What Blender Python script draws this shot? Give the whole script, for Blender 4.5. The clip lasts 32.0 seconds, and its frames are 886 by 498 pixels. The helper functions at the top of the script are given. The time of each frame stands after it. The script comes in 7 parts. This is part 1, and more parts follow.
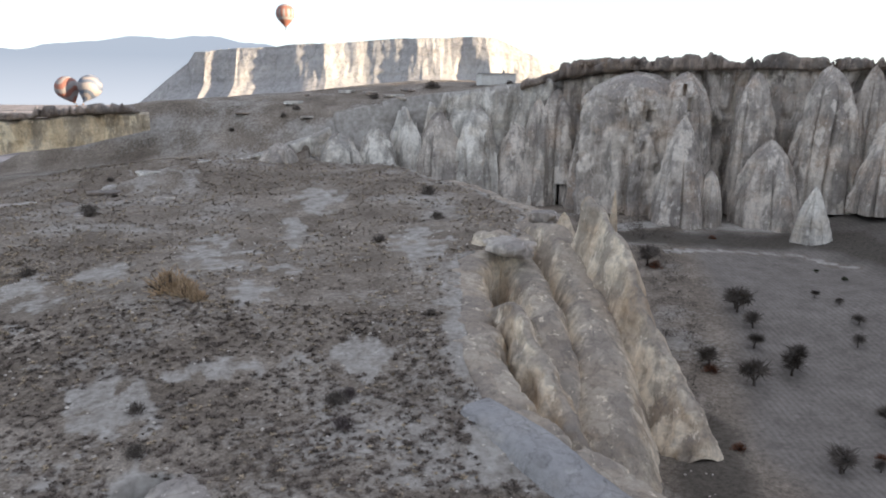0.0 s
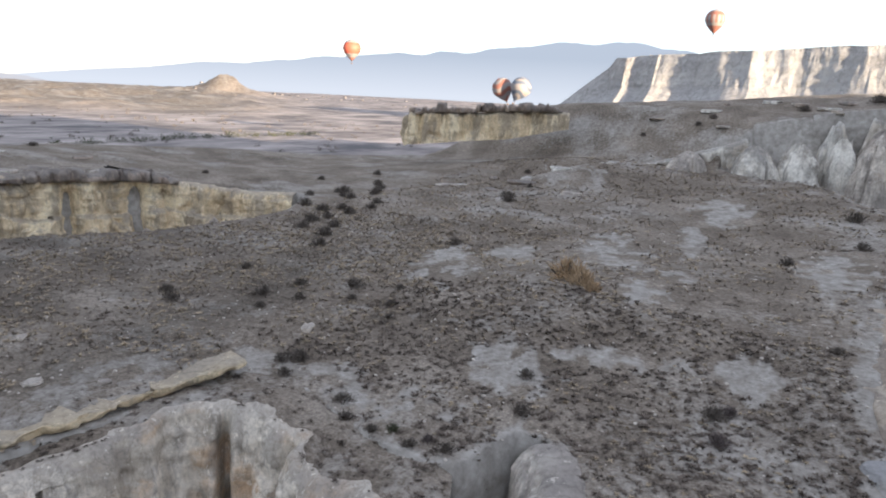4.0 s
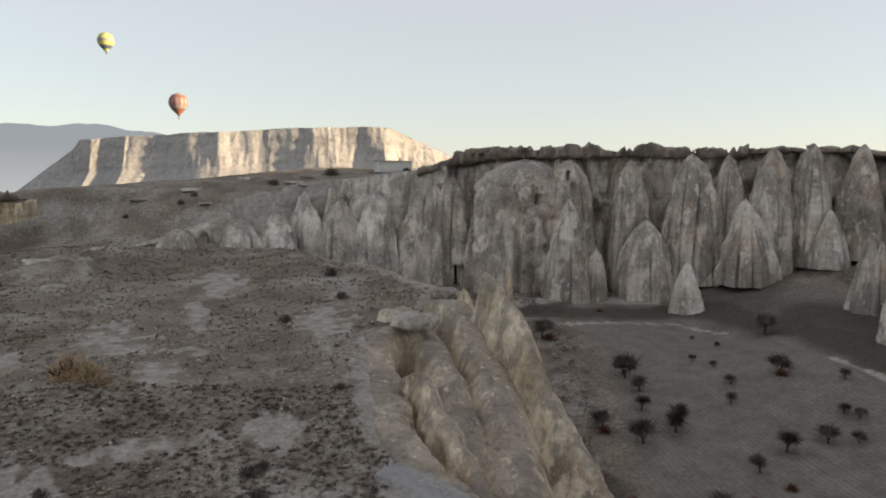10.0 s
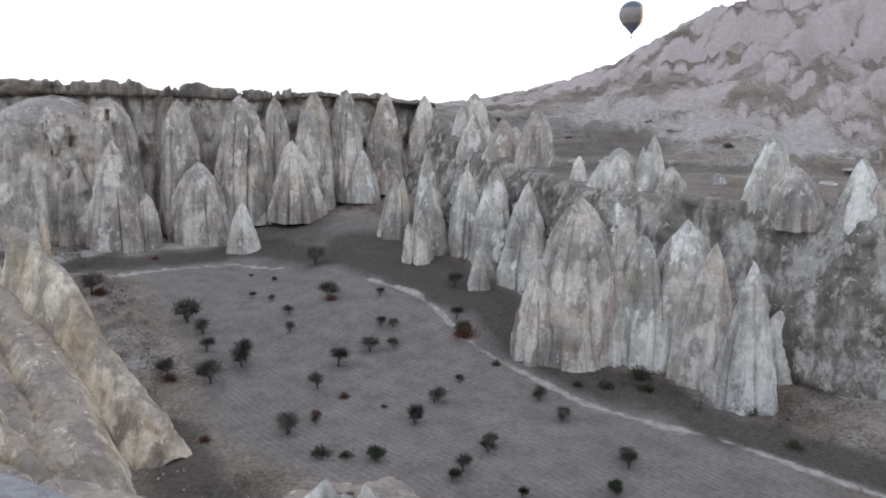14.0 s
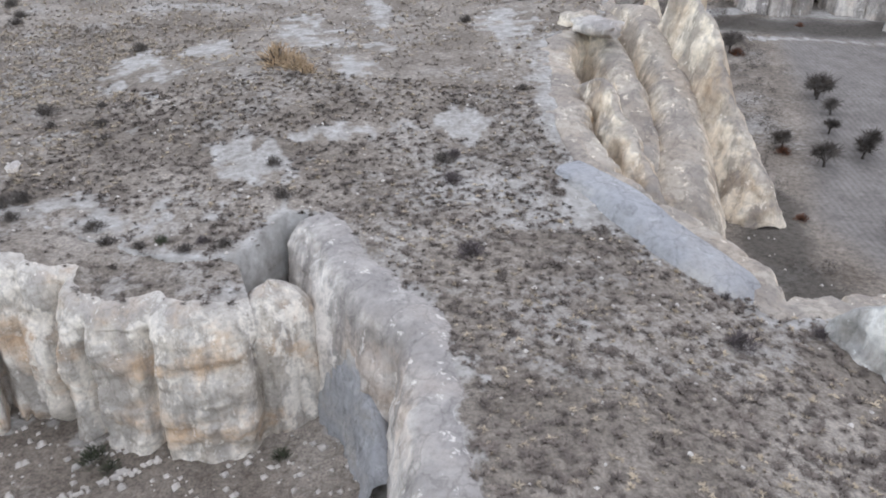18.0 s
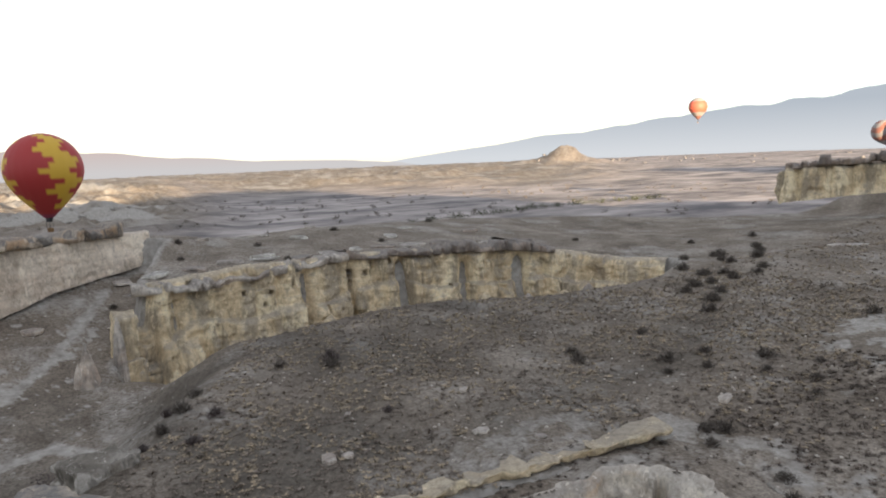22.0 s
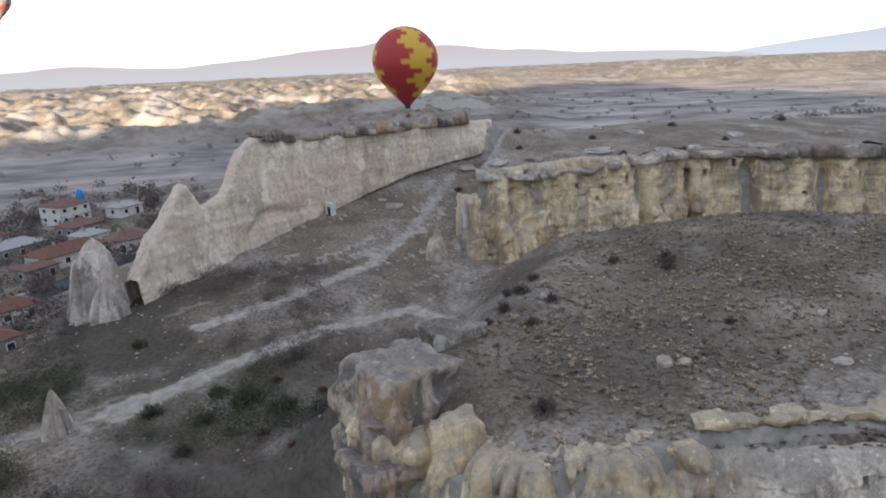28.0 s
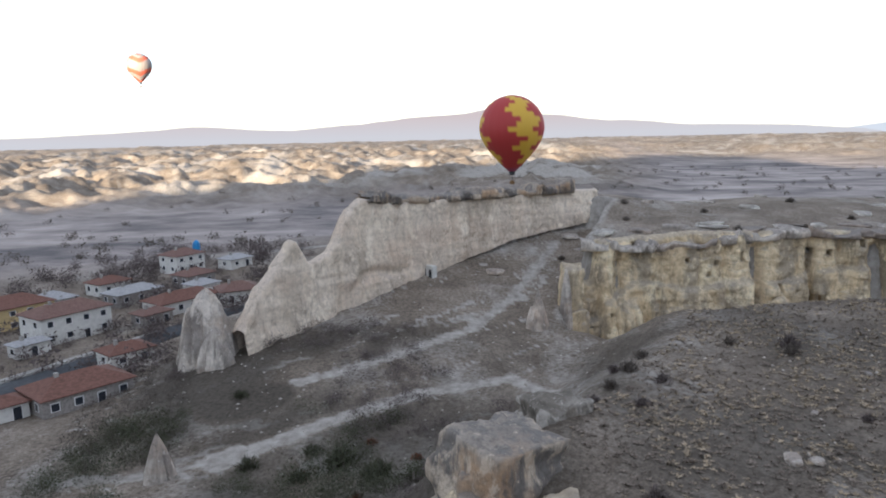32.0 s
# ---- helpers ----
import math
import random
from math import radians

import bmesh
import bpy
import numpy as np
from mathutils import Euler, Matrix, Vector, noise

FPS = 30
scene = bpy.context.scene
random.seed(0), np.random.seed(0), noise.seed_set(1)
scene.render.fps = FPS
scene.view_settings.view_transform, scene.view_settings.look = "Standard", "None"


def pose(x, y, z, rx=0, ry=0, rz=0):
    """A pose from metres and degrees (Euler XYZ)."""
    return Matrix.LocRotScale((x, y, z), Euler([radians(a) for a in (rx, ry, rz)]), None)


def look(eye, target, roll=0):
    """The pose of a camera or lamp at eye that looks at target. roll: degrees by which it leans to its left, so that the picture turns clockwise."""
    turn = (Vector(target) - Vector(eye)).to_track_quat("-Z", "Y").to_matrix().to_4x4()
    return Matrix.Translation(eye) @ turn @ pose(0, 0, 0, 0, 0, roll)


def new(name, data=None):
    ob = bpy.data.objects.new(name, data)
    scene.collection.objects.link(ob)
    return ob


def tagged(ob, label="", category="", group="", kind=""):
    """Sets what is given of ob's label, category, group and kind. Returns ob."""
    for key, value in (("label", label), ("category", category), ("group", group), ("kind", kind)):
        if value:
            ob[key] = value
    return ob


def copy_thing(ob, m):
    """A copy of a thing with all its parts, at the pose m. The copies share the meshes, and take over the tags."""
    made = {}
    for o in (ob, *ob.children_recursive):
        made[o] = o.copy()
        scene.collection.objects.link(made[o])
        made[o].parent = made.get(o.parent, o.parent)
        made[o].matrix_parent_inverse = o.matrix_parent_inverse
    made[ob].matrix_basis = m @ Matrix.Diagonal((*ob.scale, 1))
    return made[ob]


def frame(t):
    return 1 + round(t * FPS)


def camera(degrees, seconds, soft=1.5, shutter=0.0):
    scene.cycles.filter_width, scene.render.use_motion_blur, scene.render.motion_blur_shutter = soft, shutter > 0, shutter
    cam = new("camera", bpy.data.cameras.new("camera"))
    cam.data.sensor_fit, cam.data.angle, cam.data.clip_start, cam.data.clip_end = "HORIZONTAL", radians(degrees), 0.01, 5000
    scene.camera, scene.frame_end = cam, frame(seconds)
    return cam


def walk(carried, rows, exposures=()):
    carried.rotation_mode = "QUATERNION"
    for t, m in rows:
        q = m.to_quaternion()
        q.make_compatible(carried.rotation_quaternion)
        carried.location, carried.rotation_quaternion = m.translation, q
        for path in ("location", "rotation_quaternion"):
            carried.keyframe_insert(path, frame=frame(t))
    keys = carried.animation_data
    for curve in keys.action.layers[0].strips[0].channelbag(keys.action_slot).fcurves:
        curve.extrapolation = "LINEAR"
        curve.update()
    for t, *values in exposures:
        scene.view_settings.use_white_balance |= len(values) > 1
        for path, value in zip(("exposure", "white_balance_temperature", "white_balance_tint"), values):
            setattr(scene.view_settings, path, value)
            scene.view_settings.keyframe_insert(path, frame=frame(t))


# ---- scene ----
cam = camera(64.37, 32.0, soft=1.9)
# seconds, place, heading clockwise from north, pitch, roll
PATH = [
    (0.0, 0.00, 0.00, -0.00, 0.17, -12.13, 0.27),
    (0.5, -0.13, -0.45, 0.03, -5.40, -11.79, 0.07),
    (1.0, -0.25, -0.88, 0.04, -9.82, -11.21, 0.83),
    (1.5, -0.36, -1.29, 0.05, -14.17, -10.76, 1.18),
    (2.0, -0.45, -1.64, 0.04, -18.88, -13.46, 1.52),
    (2.5, -0.52, -1.94, 0.01, -22.05, -13.97, 0.69),
    (3.0, -0.56, -2.16, -0.06, -24.28, -14.51, 0.82),
    (3.5, -0.57, -2.30, -0.15, -28.62, -13.56, 2.70),
    (5.5, -0.52, -2.55, -0.60, -34.07, -11.29, 2.29),
    (6.0, -0.54, -2.70, -0.66, -30.56, -10.04, 2.26),
    (6.5, -0.60, -2.93, -0.68, -22.26, -9.83, 2.19),
    (7.0, -0.68, -3.22, -0.65, -17.18, -10.72, 1.43),
    (7.5, -0.79, -3.55, -0.60, -11.00, -10.42, 1.89),
    (8.0, -0.89, -3.89, -0.54, -6.80, -10.50, 1.24),
    (8.5, -1.00, -4.20, -0.48, -4.95, -9.54, 1.51),
    (9.0, -1.08, -4.46, -0.43, -8.05, -4.06, -1.09),
    (9.5, -1.15, -4.65, -0.40, -3.25, -2.89, -0.71),
    (10.0, -1.19, -4.78, -0.39, 8.53, -5.17, 0.04),
    (10.5, -1.21, -4.87, -0.40, 16.03, -7.38, -0.67),
    (11.0, -1.22, -4.95, -0.40, 22.74, -6.98, 0.49),
    (11.5, -1.24, -5.03, -0.40, 28.15, -7.90, -0.31),
    (12.0, -1.25, -5.14, -0.38, 32.92, -10.14, 0.88),
    (12.5, -1.27, -5.30, -0.34, 37.34, -8.28, 1.16),
    (13.0, -1.32, -5.49, -0.30, 40.88, -8.70, 0.70),
    (13.5, -1.41, -5.72, -0.27, 43.65, -9.14, 0.45),
    (15.5, -2.38, -6.85, -0.45, 39.20, -16.65, 1.99),
    (16.0, -2.76, -7.14, -0.55, 29.05, -22.10, 1.86),
    (16.5, -3.14, -7.41, -0.64, 21.38, -24.09, 2.65),
    (17.0, -3.49, -7.65, -0.68, 13.75, -26.29, 2.02),
    (17.5, -3.80, -7.86, -0.66, 4.19, -28.80, 0.90),
    (18.0, -4.06, -8.04, -0.58, -4.46, -28.33, -0.03),
    (18.5, -4.27, -8.21, -0.47, -10.26, -28.90, 0.50),
    (19.0, -4.45, -8.37, -0.33, -20.93, -27.58, 0.46),
    (19.5, -4.59, -8.53, -0.18, -31.38, -22.18, 0.46),
    (20.0, -4.69, -8.71, -0.03, -37.59, -18.79, 0.54),
    (20.5, -4.77, -8.91, 0.11, -43.73, -16.01, -0.31),
    (21.0, -4.82, -9.12, 0.23, -48.64, -12.76, 0.66),
    (21.5, -4.87, -9.35, 0.33, -54.24, -10.79, -1.55),
    (22.0, -4.91, -9.57, 0.42, -58.58, -7.48, -2.29),
    (22.5, -4.97, -9.78, 0.49, -61.74, -6.93, -2.60),
    (23.0, -5.04, -9.98, 0.54, -64.59, -7.43, -2.59),
    (23.5, -5.15, -10.15, 0.58, -67.21, -6.82, -1.48),
    (24.0, -5.28, -10.30, 0.60, -69.15, -5.61, 0.10),
    (24.5, -5.44, -10.44, 0.60, -69.50, -7.75, 0.06),
    (25.0, -5.62, -10.59, 0.59, -70.18, -7.20, 0.27),
    (25.5, -5.82, -10.75, 0.57, -71.48, -6.85, -1.20),
    (26.0, -6.03, -10.94, 0.53, -76.59, -9.41, -2.18),
    (26.5, -6.26, -11.15, 0.49, -80.22, -12.88, -2.26),
    (28.5, -7.21, -12.14, 0.28, -86.17, -15.10, -2.14),
    (29.0, -7.42, -12.37, 0.25, -87.98, -15.35, -1.41),
    (29.5, -7.63, -12.56, 0.23, -89.15, -13.76, -1.08),
    (30.0, -7.81, -12.73, 0.22, -89.90, -13.08, -0.96),
    (30.5, -7.99, -12.87, 0.23, -90.58, -12.64, -0.82),
    (31.0, -8.16, -13.00, 0.24, -91.11, -12.65, -0.98),
    (31.5, -8.32, -13.12, 0.26, -91.74, -13.10, -1.35),
    (32.0, -8.48, -13.24, 0.28, -92.37, -9.40, -1.24),
]
EXPOSURES = [
    (0.0, 2.05, 6000, 10), (3.0, 2.22, 5950, 10), (6.0, 1.92, 5950, 10), (8.0, 1.94, 6050, 10), (9.0, 1.82, 6300, 8), (9.6, 1.6, 6650, 8), (10.3, 1.4, 6700, 8), (11.0, 1.58, 6250, 11), (12.0, 1.7, 6050, 10), (13.5, 2.1, 5980, 10), (15.5, 2.95, 6050, 10), (17.5, 3.0, 6000, 10), (20.0, 2.9, 6000, 10),
    (21.2, 2.35, 6150, 8), (22.0, 1.95, 6400, 8), (22.6, 1.42, 6450, 10), (25.5, 1.32, 6450, 11), (26.5, 1.5, 6250, 10), (29.0, 2.22, 5900, 9), (30.0, 2.05, 5900, 9), (31.0, 1.9, 5900, 9), (32.0, 2.05, 5900, 9),
]


def heading(px, py, pz, yaw, pitch, roll):
    a, b = radians(yaw), radians(pitch)
    eye = Vector((px, py, pz))
    way = Vector((math.sin(a) * math.cos(b), math.cos(a) * math.cos(b), math.sin(b)))
    return look(eye, eye + way * 10, roll)


walk(cam, [(r[0], heading(*r[1:])) for r in PATH], exposures=EXPOSURES)

# ---- world and sun ----
SUN_HEADING, SUN_HEIGHT = 106.0, 7.2
world = bpy.data.worlds.new("sky")
scene.world = world
world.use_nodes = True
wn = world.node_tree.nodes
sky = wn.new("ShaderNodeTexSky")
sky.sky_type = "NISHITA"
sky.sun_disc = False
sky.sun_elevation = radians(SUN_HEIGHT)
sky.sun_rotation = radians(SUN_HEADING)
sky.altitude = 1100
sky.air_density, sky.dust_density, sky.ozone_density = 1.0, 1.0, 1.5
haze = wn.new("ShaderNodeMix")
haze.data_type = "RGBA"
haze.inputs[0].default_value = 0.60
haze.inputs[7].default_value = (3.62, 3.48, 3.50, 1)
world.node_tree.links.new(sky.outputs[0], haze.inputs[6])
world.node_tree.links.new(haze.outputs[2], wn["Background"].inputs[0])
wn["Background"].inputs[1].default_value = 0.088
sun = new("sun", bpy.data.lights.new("sun", "SUN"))
sun.data.energy, sun.data.angle, sun.data.color = 5.0, radians(0.6), (1.0, 0.76, 0.50)
sa, sb = radians(SUN_HEADING), radians(SUN_HEIGHT)
sun_way = Vector((math.sin(sa) * math.cos(sb), math.cos(sa) * math.cos(sb), math.sin(sb)))
sun.matrix_world = look(sun_way * 500, (0, 0, 0))


# ---- number helpers ----
def smooth(a, b, x):
    t = np.clip((x - a) / (b - a), 0, 1)
    return t * t * (3 - 2 * t)


def hash3(i, j, k, seed):
    h = (i.astype(np.int64) * 374761393 + j.astype(np.int64) * 668265263 + k.astype(np.int64) * 2147483647 + seed * 974711) & 0x7FFFFFFF
    h = ((h ^ (h >> 13)) * 1274126177) & 0x7FFFFFFF
    h = ((h ^ (h >> 16)) * 668265263) & 0x7FFFFFFF
    return (h & 0xFFFFF) / float(0xFFFFF)


def vnoise(x, y, z, seed=0):
    """Value noise in -1..1 on arrays."""
    x, y, z = np.broadcast_arrays(np.asarray(x, float), np.asarray(y, float), np.asarray(z, float))
    i, j, k = np.floor(x), np.floor(y), np.floor(z)
    u, v, w = x - i, y - j, z - k
    u, v, w = u * u * (3 - 2 * u), v * v * (3 - 2 * v), w * w * (3 - 2 * w)
    out = 0
    for a in (0, 1):
        for b in (0, 1):
            for c in (0, 1):
                out = out + hash3(i + a, j + b, k + c, seed) * (u if a else 1 - u) * (v if b else 1 - v) * (w if c else 1 - w)
    return out * 2 - 1


def fbm(x, y, z=0.0, octaves=4, seed=0):
    total, amp, freq = 0, 0.5, 1.0
    for o in range(octaves):
        total = total + amp * vnoise(np.asarray(x) * freq + 17.3 * o, np.asarray(y) * freq - 9.1 * o, np.asarray(z) * freq + 4.7 * o, seed + o)
        amp, freq = amp * 0.5, freq * 2.03
    return total


def signed(x, y, poly):
    """Distance to a closed outline, positive inside."""
    best = np.full(np.shape(x), 1e9)
    inside = np.zeros(np.shape(x), bool)
    n = len(poly)
    for i in range(n):
        ax, ay = poly[i]
        bx, by = poly[(i + 1) % n]
        dx, dy = bx - ax, by - ay
        t = np.clip(((x - ax) * dx + (y - ay) * dy) / (dx * dx + dy * dy + 1e-9), 0, 1)
        best = np.minimum(best, (x - ax - t * dx) ** 2 + (y - ay - t * dy) ** 2)
        cross = ((ay > y) != (by > y)) & (x < (bx - ax) * (y - ay) / ((by - ay) if by != ay else 1e-9) + ax)
        inside ^= cross
    d = np.sqrt(best)
    return np.where(inside, d, -d)


def levels(x, y, known, soft=12.0):
    """Ground levels spread smoothly between known heights."""
    top, bottom = 0, 0
    for kx, ky, kz in known:
        q = (x - kx) ** 2 + (y - ky) ** 2 + soft * soft
        w = 1.0 / (q * np.sqrt(q))
        top, bottom = top + w * kz, bottom + w
    return top / bottom


# ---- plan of the land ----
PLATEAU = [
    (-54, 12, -30), (-53, 4, -30.6), (-53.5, 20, -28.8),
    (-31, 77, -20.3), (-21, 76, -20.4), (-24, 50, -24), (-67, 133, -21.5), (-48, 46, -26.6), (-39, 45, -26.4), (-54, 64, -24.4),
    (-9, 32, -29), (15, 36, -31), (-3, 44, -26.3), (-22, 44, -24.6), (-72, 33, -26.6), (-57, 33, -27.4), (-67, 14, -27.8),
    (-82, -2, -27), (4, 66, -22.3), (4, 92, -19.7), (14, 110, -19), (0, 150, -17.5), (-10, 178, -16.5), (-60, 180, -15.5),
    (-90, 72, -26.3), (-104, 45, -24.6), (-98, 55, -24.8), (-110, 31, -26), (-112, 22, -29), (-96, 18, -28), (-86, 8, -28.5), (30, 33, -33), (-27, 34, -29.5), (-20, 37, -31), (-34, 36, -30.5), (-24, 36, -29.5), (-16, 41, -27), (-32, 39, -28.5), (-12, 30, -30.5),
]
UPPER = [
    (-25, 202, -7), (0, 208, 0.5), (-33, 236, 4.1), (-18, 238, 5.1), (3, 240, 7.2), (-52, 232, 2.2), (-62, 229, 0.3), (-80, 223, -0.9), (-58, 204, -6.5), (20, 205, 4), (40, 203, 8), (64, 195, 8.5), (95, 180, 9), (125, 165, 9), (0, 320, 8), (142, 152, 6), (-100, 206, -3.5), (-150, 230, -20),
    (120, 112, -5), (114, 95, -7), (108, 80, -9.5), (106, 66, -12), (116, 50, -12), (118, 30, -14), (130, 54, -8), (160, -20, -14), (220, 120, 9), (260, 40, 9), (330, 160, 22),
]
LEFT = [(-141, 7, -22), (-145, 20, -23), (-147, 38, -21.5), (-150, 54, -20.5), (-148, 78, -21.5), (-141, 108, -23.5), (-127, 116, -26), (-155, 32, -17.5), (-178, 14, -14.2), (-168, -5, -14), (-156, -20, -13.5), (-143, -37, -12.5), (-190, 60, -18), (-240, 120, -21), (-110, 128, -25), (-95, 150, -23), (-230, 40, -26)]
VALLEY = [
    (60, 60, -38), (60, 80, -37.7), (75, 130, -36), (75, 150, -34.5), (45, 172, -28), (60, 162, -28.5), (76, 158, -26.5), (90, 156, -22.5), (110, 145, -18), (135, 140, -13),
    (105, 118, -26), (106, 95, -26), (100, 75, -28), (95, 83, -29.5), (90, 60, -36), (85, 45, -38), (93, 30, -38.5), (20, 180, -29), (14, 60, -38), (60, 0, -40), (115, 36, -38),
]
COURT = [(-42, 16, -41.5), (-30, 23, -42), (-20, 28, -41.5), (-15, 10, -42), (-35, -5, -42), (-50, -20, -40)]
SLOPE = [
    (-176, 8, -21.6), (-164, -5, -23.5), (-154, -17, -26.5), (-145, -29, -30), (-138, -36, -31.5), (-129, -43, -33.2), (-119, -51, -34.8), (-122, -62, -37), (-132, -2, -38.5), (-145, 0, -30),
    (-110, -36, -36), (-100, -12, -37), (-85, -18, -38), (-70, -30, -39), (-90, -50, -40), (-125, -78, -41.8), (-112, -75, -41.8), (-131, -86, -41.8), (-150, -100, -41.8), (-165, -120, -42.5), (-60, -70, -41), (-50, -20, -40), (-60, -10, -38), (-180, -60, -43),
]
DITCH = [(-130, 20, -40), (-138, 45, -38.5), (-138, 70, -37.5), (-134, 95, -37), (-118, 100, -35), (-124, 40, -38)]

V1 = [
    (62, -12), (52, 2), (46, 14), (41, 21), (36, 29), (34.5, 34), (36, 41), (29, 43), (22, 40.5), (18, 40), (17.5, 44), (14, 49), (10, 52), (6, 57), (4.5, 63), (4.5, 76),
    (4.5, 90), (14, 103), (18, 126), (11, 140), (2, 158), (-10, 180), (-34, 192), (-28, 199), (-6, 203), (14, 202), (34, 197), (50, 194), (64, 187), (80, 181), (95, 173), (110, 164), (125, 158), (142, 150),
    (128, 128), (118, 112), (114, 95), (108, 80), (103, 66), (107, 56), (110, 44), (116, 28), (128, 0), (130, -40), (80, -60),
]
V2 = [
    (-52.5, 13), (-51, 20), (-49, 28), (-47, 35.5), (-42, 40.5), (-36, 39), (-31, 38), (-27, 37.5), (-23, 38.5), (-20.6, 45), (-19, 43), (-17.5, 38.5), (-13.6, 35), (-9.6, 31), (-8.6, 24.4),
    (-7.5, 18), (-5, 4), (4, -30), (-40, -60), (-75, -40), (-61, -15), (-50, -3),
]
V3 = [
    (-54, -3), (-60, -2), (-64, -5), (-69, -14), (-74, -7), (-80, -1), (-92, 6), (-106, 15), (-121, 18), (-138, 8), (-150, 8), (-176, 18), (-178, 12), (-168, -5), (-158, -17), (-150, -28), (-146, -32),
    (-152, -36), (-165, -32), (-185, -25), (-215, -10), (-300, -20), (-300, -260), (60, -260), (30, -60), (-40, -60), (-50, -20),
]
V4 = [
    (-141, 7), (-145, 20), (-146, 38), (-148, 52), (-147, 64), (-145, 78), (-141, 92), (-136, 106), (-127, 111), (-115, 118), (-104, 108), (-104, 92), (-106, 76), (-112, 60), (-116, 44), (-118, 30), (-119, 12), (-120, 2), (-130, 4),
]
PLAIN_Z = -45.0


def land(x, y, valleys=True):
    """Height of the land and how bare it is, for arrays x, y."""
    d0 = np.hypot(x + 3, y + 6)
    wob = 0.9 * fbm(x / 7, y / 7, 0, 3, 3) + 0.5 * np.abs(fbm(x / 2.2, y / 2.2, 0, 2, 8))
    zp = levels(x, y, PLATEAU)
    zu = levels(x, y, UPPER, soft=20)
    zl = levels(x, y, LEFT, soft=14)
    upper = smooth(-12, 12, y - 195 + 0.25 * (x + 30)) * (x < 60) + (x >= 60)
    left = smooth(-6, 6, -(x + 134) + 0.75 * np.maximum(0, y - 84)) * (1 - smooth(-16, 16, y - 152 - 0.35 * (x + 126)) * smooth(-190, -150, x))
    z = zp * (1 - upper) + zu * upper
    z = z * (1 - left) + zl * left
    # pale badlands and the hill that hides the low sun
    # second mass, south and out of view, is added only to block the sun
    hill = 118 * np.exp(-(((x - 520) / 150) ** 2 + ((y + 75) / 200) ** 2)) + 112 * np.exp(-(((x - 500) / 150) ** 2 + ((y + 370) / 280) ** 2)) + 5 * np.exp(-(((x - 330) / 90) ** 2 + ((y - 230) / 90) ** 2))
    hill = hill + 52 * np.exp(-(((x - 405) / 85) ** 2 + ((y - 95) / 85) ** 2))
    z = z + hill * smooth(130, 330, x)
    gully = 1 - 2.2 * np.abs(fbm(x / 55, y / 38, 0, 5, 21))
    calm = 1 - smooth(95, 190, y - 0.15 * (x - 200))
    z = z + smooth(190, 250, x) * (1 - 0.7 * smooth(360, 430, x)) * 14 * gully * (0.12 + 0.88 * calm) + smooth(140, 180, x) * 4.2 * (1 - 2 * np.abs(fbm(x / 14, y / 9, 0, 4, 22)))
    rill = np.abs(fbm(x / 48, y / 13, 0, 4, 23))
    z = z + smooth(205, 250, x) * (1 - smooth(330, 380, x)) * (0.25 + 0.75 * calm) * (11 * np.minimum(rill, 0.5) + 2 * np.abs(fbm(x / 9, y / 6, 0, 3, 24)))
    # low knolls
    z = z + 0.55 * fbm(x / 9, y / 9, 0, 4, 5) + 0.12 * fbm(x / 1.4, y / 1.4, 0, 3, 6)
    bare = 0.5 + 0.9 * fbm(x / 11, y / 8, 0, 4, 31)
    # the far plain
    west = smooth(225, 300, np.hypot(x + 0, (y - 20) * 0.95) + 14 * fbm(x / 40, y / 40, 0, 3, 9))
    east = smooth(-40, 80, x + 0.12 * y + 90 * smooth(150, 220, y) * (1 - smooth(330, 420, y)))
    plain = west * (1 - east)
    zpl = PLAIN_Z + 5 * fbm(x / 260, y / 260, 0, 4, 12) * smooth(350, 900, d0)
    az = np.degrees(np.arctan2(x, y))
    bad = smooth(-74, -84, az) * (1 - smooth(-150, -160, -az * -1)) * smooth(430, 620, d0) * (1 - smooth(1500, 2300, d0))
    zpl = zpl + bad * (11 * np.clip(1 - 2.4 * np.abs(fbm(x / 120, y / 95, 0, 5, 91)), 0, 1) ** 1.4 + 7 * np.clip(1 - 2.6 * np.abs(fbm(x / 36, y / 27, 0, 4, 92)), 0, 1) ** 1.3 + 7 * smooth(700, 1200, d0))
    bad2 = smooth(-40, -52, az) * smooth(900, 1250, d0) * (1 - smooth(3000, 4200, d0)) * (1 - bad)
    zpl = zpl + bad2 * 16 * np.clip(1 - 2.2 * np.abs(fbm(x / 210, y / 190, 0, 6, 95)), 0, 1) ** 1.3
    bad = np.maximum(bad, 0.75 * bad2)
    lone = np.exp(-(((x + 1690) / 45) ** 2 + ((y - 1480) / 45) ** 2)) * (44 + 30 * fbm(x / 25, y / 25, 0, 4, 33)) + np.exp(-(((x + 1720) / 150) ** 2 + ((y - 1500) / 120) ** 2)) * 22
    z = z * (1 - plain) + (zpl + lone) * plain
    rim = np.zeros_like(z)
    for poly, floor, soft, wide in ((V1, VALLEY, 18, 1.6), (V2, COURT, 10, 1.3), (V3, SLOPE, 16, 2.0), (V4, DITCH, 12, 2.5)) if valleys else ():
        s = signed(x, y, poly) + wob * (1.0 if poly is not V2 else 0.6)
        fl = levels(x, y, floor, soft=soft) + 0.25 * fbm(x / 6, y / 6, 0, 3, 41)
        talus = 1.8 * np.exp(-np.maximum(s, 0) / 3.0)
        gentle = smooth(-135, -115, x) * smooth(-30, -16, y) * (x < -52) if poly is V3 else (smooth(-136, -128, x - 0.8 * np.maximum(0, y - 84)) if poly is V4 else 0.0)
